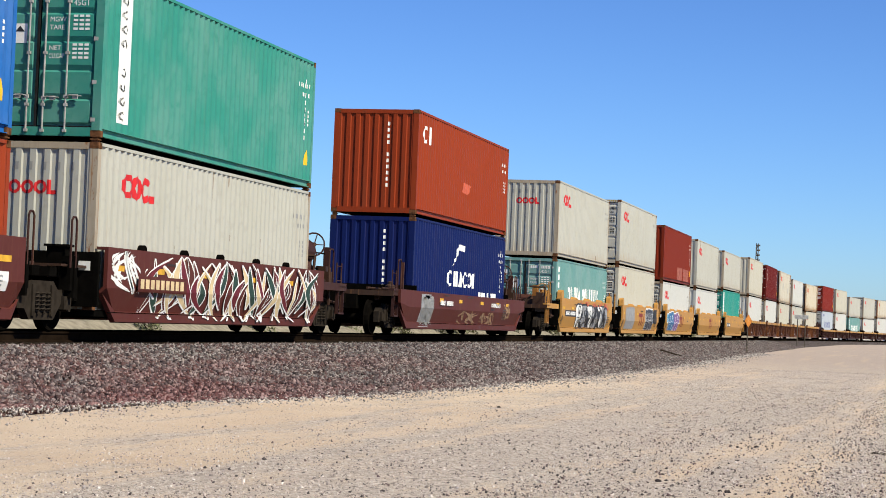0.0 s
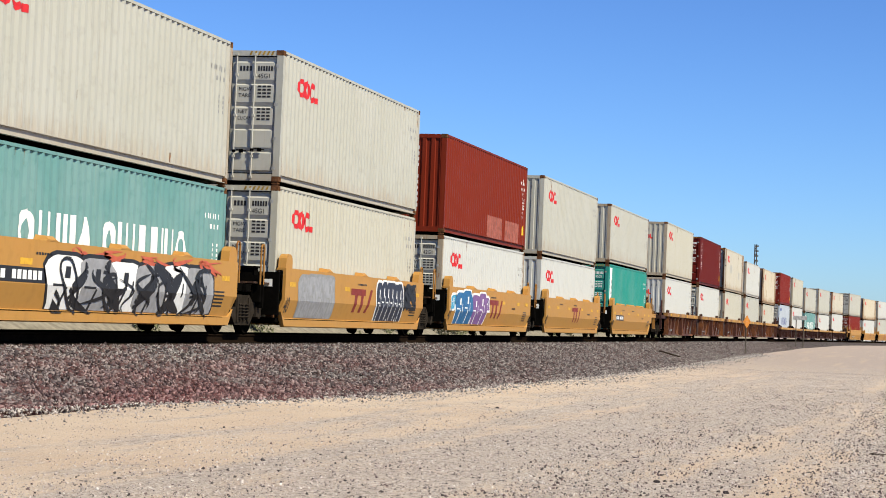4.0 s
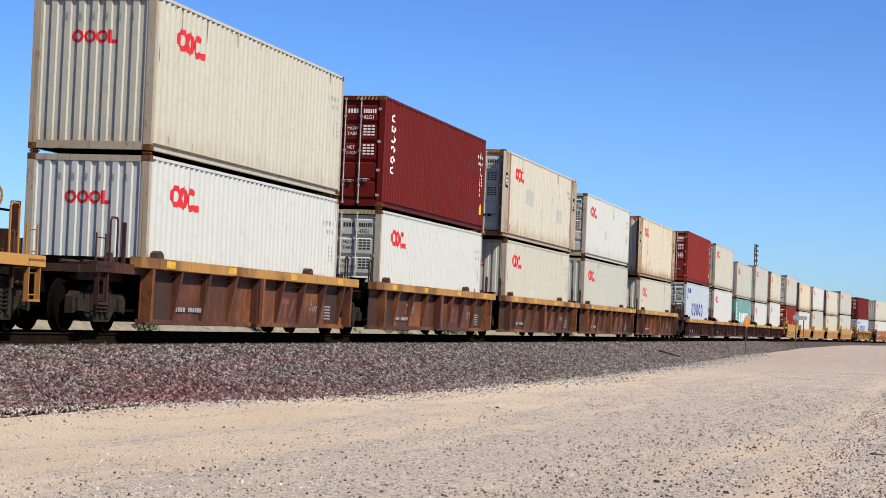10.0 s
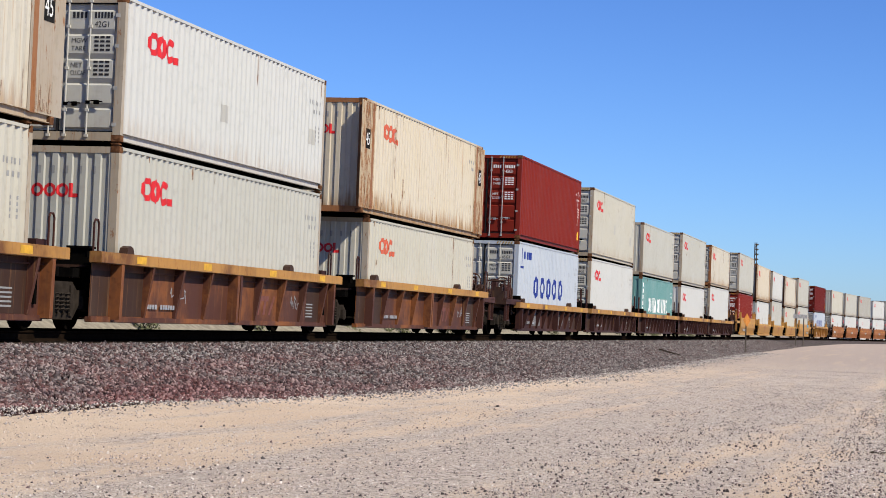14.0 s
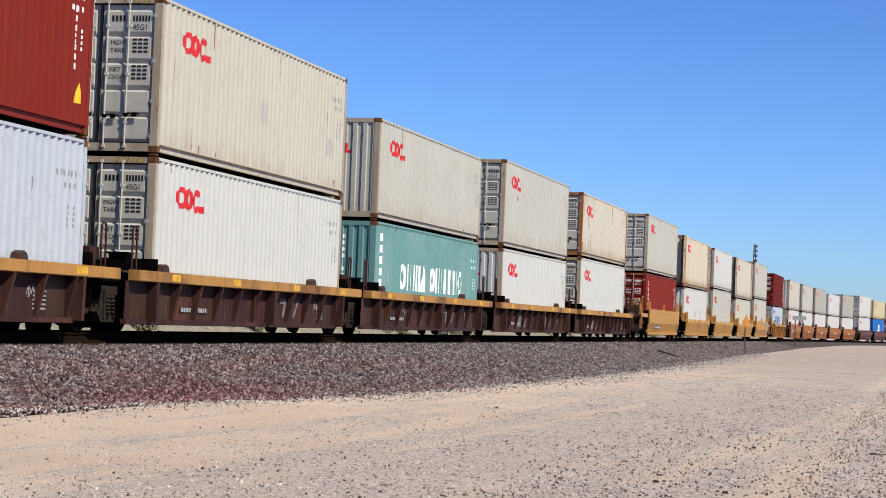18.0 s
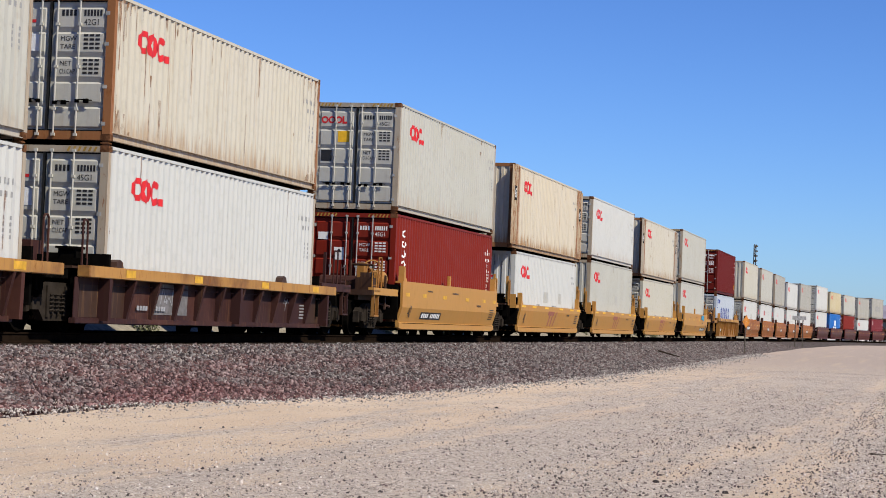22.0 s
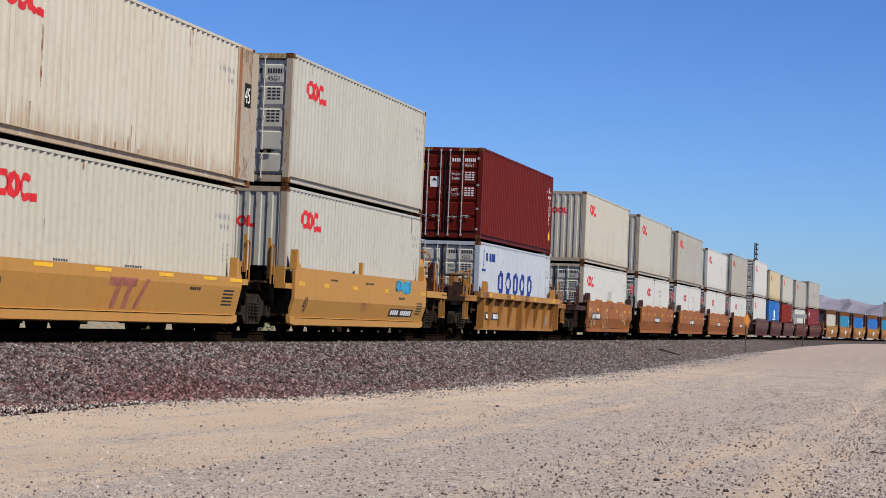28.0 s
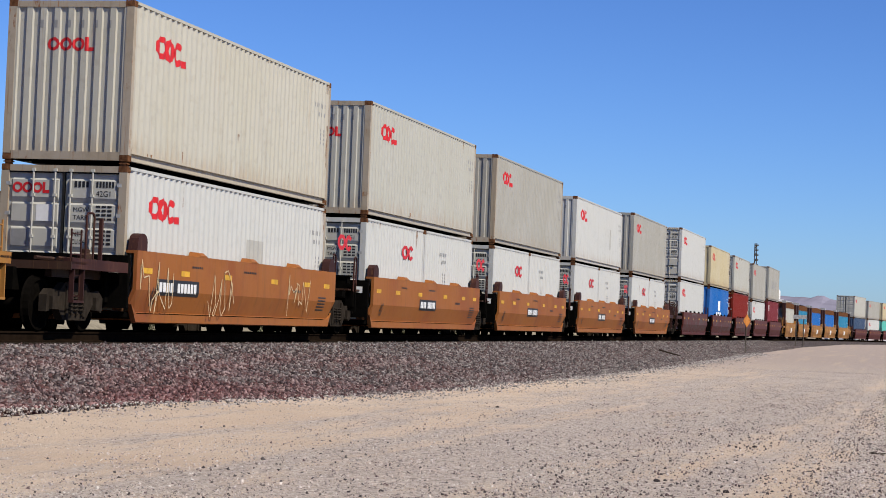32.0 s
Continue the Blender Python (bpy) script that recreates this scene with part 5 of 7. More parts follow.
BALLAST_TONES = [(0.085, 0.076, 0.078), (0.17, 0.156, 0.152), (0.12, 0.075, 0.074), (0.25, 0.228, 0.22), (0.05, 0.042, 0.044), (0.15, 0.105, 0.10), (0.11, 0.098, 0.10), (0.19, 0.172, 0.172),
                 (0.075, 0.052, 0.051), (0.29, 0.265, 0.255), (0.065, 0.055, 0.058), (0.13, 0.093, 0.09), (0.22, 0.198, 0.196), (0.36, 0.335, 0.32)]
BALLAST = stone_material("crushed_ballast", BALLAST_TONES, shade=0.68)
FINE_STONE = stone_material("road_gravel", [(0.46, 0.41, 0.37), (0.33, 0.29, 0.265), (0.52, 0.46, 0.41), (0.17, 0.148, 0.14), (0.55, 0.46, 0.38), (0.25, 0.215, 0.20), (0.48, 0.43, 0.39), (0.41, 0.365, 0.335), (0.62, 0.57, 0.52)], 0.0)
BED, bn, bl, bb = node_material("ballast_bed", 0.95, 0.0, 0.05)
bvo = bn.new("ShaderNodeTexVoronoi")
bvo.inputs["Scale"].default_value = 17
bco = bn.new("ShaderNodeTexCoord").outputs["Object"]
bl.new(bco, bvo.inputs["Vector"])
bstone = blend(bn, bl, bvo.outputs["Color"], (0.008, 0.007, 0.007), (0.14, 0.122, 0.118))
bsep = bn.new("ShaderNodeSeparateXYZ")
bl.new(bco, bsep.inputs[0])
bstone = blend(bn, bl, mul(bn, bl, ramp_of(bn, bl, noise_of(bn, bl, bco, 0.8, 3, (1, 0.35, 1)), 0.3, 0.65, 0.1, 0.6), ramp_of(bn, bl, bsep.outputs["Y"], 22, 55, 1, 0.12)), bstone, (0.14, 0.06, 0.06))
bl.new(bstone, bb.inputs["Base Color"])
bump_of(bn, bl, bb, bvo.outputs["Distance"], 1.0, 0.04)

xs = np.concatenate([np.array([-3000, -1200, -500, -200, -90, -50]), np.arange(-34, 40.1, 1.0), np.array([50, 80, 150, 400, 1000, 3000])])
ys = np.concatenate([np.array([-900, -400, -120, -40]), np.arange(-10, 60, 0.8), np.arange(60, 280, 3.0), np.array([300, 340, 400, 500, 700, 1000, 1600, 2600, 4600])])
gv, gf = [], []
for y in ys:
    for x in xs:
        z = ground_level(x, y)
        if x < -4 and y < 300:
            z += 0.15 * min(1, (-4 - x) / 5)
        elif abs(x) < 4.5 and y < 300:
            z -= 0.12
        gv.append((x, y, z))
for j in range(len(ys) - 1):
    for i in range(len(xs) - 1):
        a = j * len(xs) + i
        gf.append((a, a + 1, a + 1 + len(xs), a + len(xs)))
me = bpy.data.meshes.new("ground")
me.from_pydata(gv, [], gf)
me.materials.append(DIRT)
tagged(new("ground", me), "pale tan desert dirt with gravel and wheel tracks", "ground", kind="structure")

# the bed: a bank of crushed stone
CREST = -0.30
bm = bmesh.new()
prev = None
for q in list(np.arange(-30, 130, 1.0)) + list(np.arange(130, 1120, 6.0)):
    t, z = toe(q), road_level(q) - 0.04
    prof = [(-4.2, z - 0.02), (-2.15, CREST - 0.03), (-1.9, CREST - 0.01), (1.75, CREST), (2.0, CREST - 0.01), (2.0 + (t - 2.0) * 0.5, CREST + (z - CREST) * 0.52), (t + 0.1, z - 0.02), (t + 0.3, z - 0.3)]
    ringv = [bm.verts.new(on_track(q, a, h + 0.02 * noise.noise((a, q * 0.7, 2)))) for a, h in prof]
    if prev:
        for i in range(len(prof) - 1):
            bm.faces.new((prev[i], prev[i + 1], ringv[i + 1], ringv[i]))
    prev = ringv
bmesh.ops.recalc_face_normals(bm, faces=bm.faces[:])
me = bpy.data.meshes.new("ballast_bank")
bm.to_mesh(me)
bm.free()
me.materials.append(BED)
BANK = tagged(new("ballast_bank", me), "grey and maroon crushed stone railway bed", "railway bed", kind="structure")


def stone_shapes(rng, count=10):
    base = np.array([(1, 0, 0), (-1, 0, 0), (0, 1, 0), (0, -1, 0), (0, 0, 1), (0, 0, -1)], float)
    return [base * rng.uniform(0.6, 1.15, (6, 1)) + rng.uniform(-0.32, 0.32, (6, 3)) for _ in range(count)]


FACETS = np.array([(0, 2, 4), (2, 1, 4), (1, 3, 4), (3, 0, 4), (2, 0, 5), (1, 2, 5), (3, 1, 5), (0, 3, 5)])


def scatter(name, places, sizes, material, label, seed):
    """Many small angular stones in one mesh."""
    rng = np.random.default_rng(seed)
    shapes = np.array(stone_shapes(rng))
    n = len(places)
    pick = shapes[rng.integers(0, len(shapes), n)] * sizes[:, None, None] * rng.uniform(0.55, 1.0, (n, 1, 3))
    q = rng.normal(size=(n, 4))
    q /= np.linalg.norm(q, axis=1)[:, None]
    w, x, y, z = q.T
    R = np.array([[1 - 2 * (y * y + z * z), 2 * (x * y - z * w), 2 * (x * z + y * w)], [2 * (x * y + z * w), 1 - 2 * (x * x + z * z), 2 * (y * z - x * w)], [2 * (x * z - y * w), 2 * (y * z + x * w), 1 - 2 * (x * x + y * y)]])
    verts = np.einsum("ijn,nkj->nki", R, pick) + places[:, None, :]
    faces = (FACETS[None] + (np.arange(n) * 6)[:, None, None]).reshape(-1, 3)
    me = bpy.data.meshes.new(name)
    me.vertices.add(n * 6)
    me.vertices.foreach_set("co", verts.reshape(-1).astype(np.float32))
    me.loops.add(len(faces) * 3)
    me.loops.foreach_set("vertex_index", faces.reshape(-1).astype(np.int32))
    me.polygons.add(len(faces))
    me.polygons.foreach_set("loop_start", np.arange(0, len(faces) * 3, 3, dtype=np.int32))
    me.update(calc_edges=True)
    me.materials.append(material)
    return tagged(new(name, me), label, "stones", kind="stuff")


rng = np.random.default_rng(5)
n = 120000
qs = 20 + 150 * rng.random(n) ** 1.7
fr = rng.random(n)
pl = np.empty((n, 3))
for i in range(n):
    t, z = toe(qs[i]), road_level(qs[i])
    lat = 1.3 + (t - 1.25) * fr[i] / 0.93 if fr[i] < 0.93 else t + 0.0 + 0.22 * abs(rng.normal()) + 0.3 * (noise.noise((qs[i] * 0.9, 0, 6)) + 0.2)
    if lat < 2.0:
        h = CREST
    elif lat > t:
        h = ground_level(lat, qs[i]) if qs[i] < CURVE_FROM else z
    else:
        f = (lat - 2.0) / (t - 2.0)
        h = CREST + (z - CREST) * (f * 1.04 if f < 0.5 else 0.52 + (f - 0.5) * 0.96)
    pl[i] = on_track(qs[i], lat, h + 0.004)
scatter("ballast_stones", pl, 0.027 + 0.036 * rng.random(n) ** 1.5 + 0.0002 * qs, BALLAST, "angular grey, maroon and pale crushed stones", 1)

n = 300000
yy = 11 + 64 * rng.random(n) ** 2.2
xx = 3 + 15 * rng.random(n)
keep = np.zeros(n, bool)
for i in range(n):
    w = xx[i] + 1.2 * noise.noise((xx[i] * 0.35, yy[i] * 0.05, 3))
    p = 0.25 if w < 8.2 else 0.5 if w < 10 else 0.75 if w < 13.4 else 0.25 if w < 14.2 else 0.8
    p *= 0.6 + 0.7 * (noise.noise((xx[i] * 1.6, yy[i] * 0.15, 9)) * 0.5 + 0.5)
    near_toe = xx[i] - toe(yy[i])
    if 0 < near_toe < 0.9:
        p = 0.9 - 0.7 * near_toe
    keep[i] = near_toe > -0.1 and rng.random() < p
pl = np.stack([xx, yy, np.zeros(n)], 1)[keep]
pl[:, 2] = [ground_level(a, b) + 0.002 for a, b, _ in pl]
scatter("road_gravel", pl, (0.004 + 0.011 * rng.random(len(pl)) ** 2.6 + 0.00007 * pl[:, 1]), FINE_STONE, "loose pale gravel on the dirt road", 2)
n = 52000
pl = np.stack([7 + 9.5 * rng.random(n) ** 0.6, 11.5 + 40 * rng.random(n) ** 2.2, np.full(n, -0.92)], 1)
pl = pl[[rng.random() < (0.06 if a < 9 else 0.22 if a < 11.5 else 0.5 if a < 13.5 else 0.35 if a < 14.1 else 1.0) for a, _, _ in pl]]
pl = pl[pl[:, 0] > [toe(y) + 0.2 for y in pl[:, 1]]]
pl[:, 2] = [ground_level(a, b) + 0.004 for a, b, _ in pl]
PEBBLE = stone_material("stray_stone", [(0.10, 0.088, 0.085), (0.19, 0.16, 0.15), (0.06, 0.05, 0.05), (0.34, 0.30, 0.275), (0.14, 0.10, 0.098), (0.60, 0.55, 0.51)], 0.0)
scatter("dark_pebbles", pl, 0.006 + 0.019 * rng.random(len(pl)) ** 2.4, PEBBLE, "dark stray stones lying on the dirt road", 3)

n = 46000
qs = 17 + 100 * rng.random(n) ** 1.5
pl = np.array([on_track(q, toe(q) - 0.25 + 0.95 * abs(rng.normal()) * rng.random(), 0) for q in qs])
pl[:, 2] = [ground_level(a, b) + 0.006 for a, b, _ in pl]
pl[:, 2] += 0.09 * np.clip(np.array([toe(q) for q in qs]) - pl[:, 0], 0, 0.3)
TOE_STONE = stone_material("washed_out_gravel", [(0.32, 0.295, 0.275), (0.14, 0.128, 0.125), (0.39, 0.36, 0.335), (0.25, 0.23, 0.225), (0.46, 0.43, 0.40), (0.08, 0.072, 0.07)], 0.0)
scatter("toe_gravel", pl, 0.010 + 0.018 * rng.random(n) ** 2 + 0.0002 * qs, TOE_STONE, "grey gravel washed out at the foot of the stone bank", 4)

# the second track's bed, beyond the first
SECOND, DROP = -4.6, 0.32
bm = bmesh.new()
prev = None
for q in list(np.arange(-720, -30, 12.0)) + list(np.arange(-30, 200, 2.0)) + list(np.arange(200, 1120, 8.0)):
    z = road_level(q) + 0.04
    prof = [(-8.0, z), (-6.8, CREST - DROP - 0.02), (-2.9, CREST - DROP - 0.01), (-2.2, CREST - DROP - 0.02), (-1.2, -0.95)]
    ringv = [bm.verts.new(on_track(q, a, h + 0.02 * noise.noise((a, q * 0.7, 2)))) for a, h in prof]
    if prev:
        for i in range(len(prof) - 1):
            bm.faces.new((prev[i], prev[i + 1], ringv[i + 1], ringv[i]))
    prev = ringv
bmesh.ops.recalc_face_normals(bm, faces=bm.faces[:])
me = bpy.data.meshes.new("far_ballast_bank")
bm.to_mesh(me)
bm.free()
me.materials.append(BED)
FAR_BANK = tagged(new("ballast_bank", me), "grey crushed stone bed of the second track", "railway bed", kind="structure")

# rails
for lat in (-0.7535, 0.7535, SECOND - 0.7535, SECOND + 0.7535):
    bm = bmesh.new()
    prof = [(-0.076, -0.172), (0.076, -0.172), (0.07, -0.155), (0.012, -0.14), (0.012, -0.045), (0.036, -0.03), (0.036, -0.004), (0.03, 0), (-0.03, 0), (-0.036, -0.004), (-0.036, -0.03), (-0.012, -0.045), (-0.012, -0.14), (-0.07, -0.155)]
    prev = None
    for q in list(np.arange(-720 if lat < -1 else -30, 191, 30.0)) + list(np.arange(200, 1120, 10.0)):
        r = [bm.verts.new(on_track(q, lat + a, h - 0.08 - (DROP if lat < -1 else 0))) for a, h in prof]
        if prev:
            for i in range(len(prof)):
                j = (i + 1) % len(prof)
                bm.faces.new((prev[i], prev[j], r[j], r[i]))
        prev = r
    bmesh.ops.recalc_face_normals(bm, faces=bm.faces[:])
    me = bpy.data.meshes.new("rail")
    bm.to_mesh(me)
    bm.free()
    me.materials.append(RAIL)
    tagged(new("rail", me), "rust-brown steel running rail spiked to ties", "rail", "rails of the track", "structure")

# ---- beyond the track ----
SCRUB = plain("dry_scrub_leaves", (0.15, 0.155, 0.09), 0.9, 0, 0.4, 8)
STRAW = plain("bleached_soil_bank", (0.24, 0.215, 0.17), 0.95, 0, 0.25, 3)
bm = bmesh.new()
prev = None
for y in np.arange(20, 330, 2.0):
    top = 0.18 + 0.16 * noise.noise((0, y * 0.12, 7)) + 0.05 * noise.noise((0, y * 0.7, 1))
    prof = [(-8.5, -0.82), (-9.8, -0.6 + 0.6 * (top + 0.6)), (-10.8, top), (-12.5, top + 0.05), (-15.5, -0.82)]
    r = [bm.verts.new((x + 0.3 * noise.noise((x, y * 0.3, 3)), y, z + 0.08 * noise.noise((x, y * 0.9, 5)))) for x, z in prof]
    if prev:
        for i in range(len(prof) - 1):
            bm.faces.new((prev[i], r[i], r[i + 1], prev[i + 1]))
    prev = r
bmesh.ops.recalc_face_normals(bm, faces=bm.faces[:])
me = bpy.data.meshes.new("soil_bank")
bm.to_mesh(me)
bm.free()
me.materials.append(STRAW)
tagged(new("soil_bank", me), "low bleached soil bank beyond the track", "soil bank", kind="structure")


def leaf_clump(rng, count, rx, rz, leaf):
    v, f = [], []
    for i in range(count):
        a, b, r = rng.uniform(0, 2 * math.pi), rng.uniform(0.0, 1.0), rng.random() ** 0.5
        c = Vector((rx * r * math.cos(a) * (1 - 0.4 * b), rx * r * math.sin(a) * (1 - 0.4 * b), rz * b))
        d1 = Vector((rng.uniform(-1, 1), rng.uniform(-1, 1), rng.uniform(-0.3, 1))).normalized() * leaf
        d2 = d1.orthogonal().normalized() * leaf * 0.35
        k = len(v)
        v += [c - d2, c + d1 * 0.5 + d2 * 0.4, c + d1, c + d1 * 0.5 - d2 * 1.2]
        f.append((k, k + 1, k + 2, k + 3))
    me = bpy.data.meshes.new("foliage")
    me.from_pydata(v, [], f)
    return me


rb = random.Random(8)
shrub_meshes = [leaf_clump(rb, 420, 0.75, 0.8, 0.16) for _ in range(4)]
for me in shrub_meshes:
    me.materials.append(SCRUB)
stem_me = shared("stems", lambda: rods([[(0, 0, -0.1), (0.1 * math.cos(a), 0.1 * math.sin(a), 0.25), (0.4 * math.cos(a), 0.4 * math.sin(a), 0.55)] for a in (0.2, 1.4, 2.7, 3.9, 5.1)], 0.014, 5), TIE)
for i in range(46):
    y = 44 + 4.2 * i + rb.uniform(-2, 2)
    s = tagged(new("desert_shrub"), "grey-green dry desert shrub on the bank", "shrub", "shrubs beyond the track")
    s.matrix_basis = pose(-9.3 - rb.uniform(0, 1.6), y, -0.42, 0, 0, rb.uniform(0, 360)) @ Matrix.Scale(rb.uniform(0.7, 1.15), 4)
    part("foliage", shrub_meshes[i % 4], None, s)
    part("stems", stem_me, None, s)

# far hills; the haze of distance is mixed into the rock's colour
HILL = plain("haze_tinted_rock", (0.235, 0.225, 0.285), 1.0, 0, 0.15, 0.01)
bm = bmesh.new()
cols = np.linspace(-1500, 2600, 240)
rowsv = []
for k, (dy, f) in enumerate(((0, 0), (160, 0.45), (320, 0.8), (460, 1.0), (700, 0.5), (900, 0.0))):
    r = []
    for x in cols:
        h = 70 + 12 * noise.noise((x * 0.006, 3.3, 0)) + 9 * noise.noise((x * 0.02, 7.7, k * 0.12)) + 6 * noise.noise((x * 0.06, 1.1, k * 0.5)) + 3 * noise.noise((x * 0.17, 4.1, k * 0.5))
        h += 6 * math.exp(-((x + 190) / 60) ** 2) - 3 * math.exp(-((x + 100) / 30) ** 2)
        r.append(bm.verts.new((x + 30 * noise.noise((x * 0.01, k, 2)), 3600 + dy, -2 + f * max(20, h))))
    rowsv.append(r)
for a, b in zip(rowsv, rowsv[1:]):
    for i in range(len(cols) - 1):
        bm.faces.new((a[i], a[i + 1], b[i + 1], b[i]))
bmesh.ops.recalc_face_normals(bm, faces=bm.faces[:])
me = bpy.data.meshes.new("hills")
bm.to_mesh(me)
bm.free()
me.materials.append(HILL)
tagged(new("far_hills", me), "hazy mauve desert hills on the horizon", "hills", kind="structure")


# ---- beside the line ----
SIGN_Y = plain("sign_yellow", (0.45, 0.17, 0.025), 0.5)
POST_M = plain("weathered_post", (0.10, 0.085, 0.07), 0.8)
SIGN_W = plain("sign_white", (0.42, 0.42, 0.41), 0.5)


def diamond_sign():
    s = tagged(new("warning_sign"), "yellow diamond track sign on a thin steel post", "sign")
    s.matrix_basis = pose(4.95, 115.6, road_level(115.6) - 0.02, 0, 0, 62)
    part("post", rods([[(0, 0, -0.2), (0, 0, 2.1)]], 0.035, 8), POST_M, s)
    plate = prism([(0, -0.38), (0.38, 0), (0, 0.38), (-0.38, 0)], -0.05, -0.04, "y")
    bmesh.ops.translate(plate, verts=plate.verts[:], vec=(0, 0, 1.85))
    p = part("plate", plate, SIGN_Y, s)
    part("bolt", lathe([(-0.06, 0.02), (-0.05, 0.02)], "y", 8), ZINC, p, at=(0, 0, 1.85))


def board_sign():
    s = tagged(new("board_sign"), "white narrow board on two thin posts beside the track", "sign")
    s.matrix_basis = pose(4.75, 166, road_level(166) - 0.02, 0, 0, 0)
    for x in (-0.3, 0.3):
        part("post", rods([[(x, 0, -0.2), (x, 0, 2.45)]], 0.04, 8), POST_M, s)
    part("board", box(-0.55, 0.55, -0.06, -0.03, 2.3, 2.62, 0.01), SIGN_W, s)


def line_pole():
    s = tagged(new("signal_mast"), "tall dark lattice mast with stacked brackets", "mast")
    s.matrix_basis = pose(-11.5, 312, -0.6, 0, 0, 15)
    bm = bmesh.new()
    for x in (-0.2, 0.2):
        for y in (-0.2, 0.2):
            add_rod(bm, (x, y, 0), (x * 0.7, y * 0.7, 14.6), 0.05, 6)
    part("mast_legs", bm, POST_M, s)
    bm = bmesh.new()
    for i in range(14):
        z = 0.5 + i
        k = 1 - 0.3 * z / 14.6
        sgn = 1 if i % 2 else -1
        for y in (-0.2, 0.2):
            add_rod(bm, (-0.2 * k * sgn, y * k, z), (0.2 * k * sgn, y * k, z + 1), 0.025, 5)
    part("mast_lattice", bm, POST_M, s)
    for i in range(5):
        part("bracket", box(-0.1, 0.42, -0.08, 0.08, 0, 0.22), POST_M, s, at=(0, 0, 11.2 + 0.75 * i))


diamond_sign()
board_sign()
line_pole()

# a splinter of wood and a scrap on the bank
plank = bpy.data.meshes.new("plank")
bm = box(-0.05, 0.05, -0.5, 0.5, -0.03, 0.03, 0.01)
bm.to_mesh(plank)
bm.free()
plank.materials.append(TIE)
tagged(new("broken_plank", plank), "dark broken plank lying on the stone bank", "plank").matrix_basis = pose(4.35, 86.5, -0.63, -14, 12, -65)

tagged(new("broken_plank", plank), "short dark plank lying on the stone bank", "plank").matrix_basis = pose(4.95, 76.5, -0.79, -10, 8, -40) @ Matrix.Scale(0.4, 4)


def road_stone(x, y, size, turn):
    """A dark angular stone, half sunk in the dirt."""
    rs = random.Random(int(x * 100))
    bm = bmesh.new()
    bmesh.ops.create_icosphere(bm, subdivisions=2, radius=1.0)
    for v in bm.verts:
        v.co *= 0.75 + 0.5 * rs.random() * (0.5 + noise.noise(v.co * 1.7 + Vector((x, y, 0))))
        v.co.z *= 0.6
    me = bpy.data.meshes.new("road_stone")
    bm.to_mesh(me)
    bm.free()
    me.materials.append(CAST_ROCK)
    tagged(new("stone", me), "dark angular stone lying on the dirt road", "stone", "stones on the road").matrix_basis = pose(x, y, ground_level(x, y) + 0.2 * size, 0, 0, turn) @ Matrix.Scale(size, 4)


def dry_brush(x, y, turn):
    """A flat tangle of dead dark twigs."""
    rs = random.Random(4)
    b = tagged(new("dead_brush"), "small tangle of dead dark twigs on the dirt", "brush")
    b.matrix_basis = pose(x, y, ground_level(x, y), 0, 0, turn) @ Matrix.Scale(0.5, 4)
    for i in range(16):
        a, l = rs.uniform(0, 2 * math.pi), rs.uniform(0.12, 0.32)
        p = Vector((rs.uniform(-0.22, 0.22), rs.uniform(-0.08, 0.08), rs.uniform(0.01, 0.05)))
        q = p + Vector((l * math.cos(a), 0.5 * l * math.sin(a), rs.uniform(0.0, 0.05)))
        part("twig", rods([[p, (p + q) / 2 + Vector((0, 0, 0.02)), q]], 0.006, 5), TIE, b)


CAST_ROCK = plain("dark_rock", (0.055, 0.045, 0.045), 0.9, 0, 0.4, 20)
for sx, sy, size in ((13.0, 17.36, 0.034), (13.05, 17.5, 0.02), (13.33, 23.2, 0.03), (8.79, 30.57, 0.035), (11.99, 17.67, 0.022), (13.67, 16.51, 0.03), (13.6, 16.6, 0.02)):
    road_stone(sx, sy, size, 60 * sx)
dry_brush(14.74, 23.0, 20)

# far yard: water tank, shed and trees
SHED = plain("tan_sheet_metal", (0.42, 0.36, 0.28), 0.7)
TANK = plain("white_tank_paint", (0.75, 0.75, 0.74), 0.6)
LEAF = plain("dusty_tree_leaves", (0.06, 0.075, 0.04), 0.9, 0, 0.4, 4)
tk = tagged(new("water_tank"), "white cylindrical water tank above distant roofs", "water tank")
tk.matrix_basis = pose(-45, 800, -0.6)
part("tank", lathe([(12, 1.6), (12.2, 1.75), (17.5, 1.75), (18.3, 1.2), (18.6, 0.2)], "z", 24), TANK, tk)
for x, y in ((-1.2, -1.2), (1.2, -1.2), (-1.2, 1.2), (1.2, 1.2)):
    part("leg", rods([[(x, y, -0.5), (x * 0.9, y * 0.9, 12.1)]], 0.14, 8), TANK, tk)
for k, (x, y, w, d, h, rot, mm) in enumerate(((-30, 620, 7, 10, 10.6, 4, SHED), (-2, 430, 9, 8, 3.6, 8, TANK), (8, 450, 7, 9, 3.9, 3, TANK), (-12, 440, 6, 8, 3.4, 5, SHED))):
    s = tagged(new("shed"), ("tan" if mm is SHED else "white") + " metal shed with a low gable far beyond the line", "shed", "far sheds")
    s.matrix_basis = pose(x, y, -0.7, 0, 0, rot)
    part("wall", box(-w / 2, w / 2, -d / 2, d / 2, 0, h), mm, s)
    part("roof", prism([(-w / 2 - 0.3, h), (w / 2 + 0.3, h), (0, h + 0.9)], -d / 2 - 0.3, d / 2 + 0.3, "y"), TANK if mm is SHED else SHED, s)
    part("door", box(-1, 1, -d / 2 - 0.06, -d / 2 - 0.01, 0, min(2.8, h - 0.5)), SHED if mm is TANK else POST_M, s)
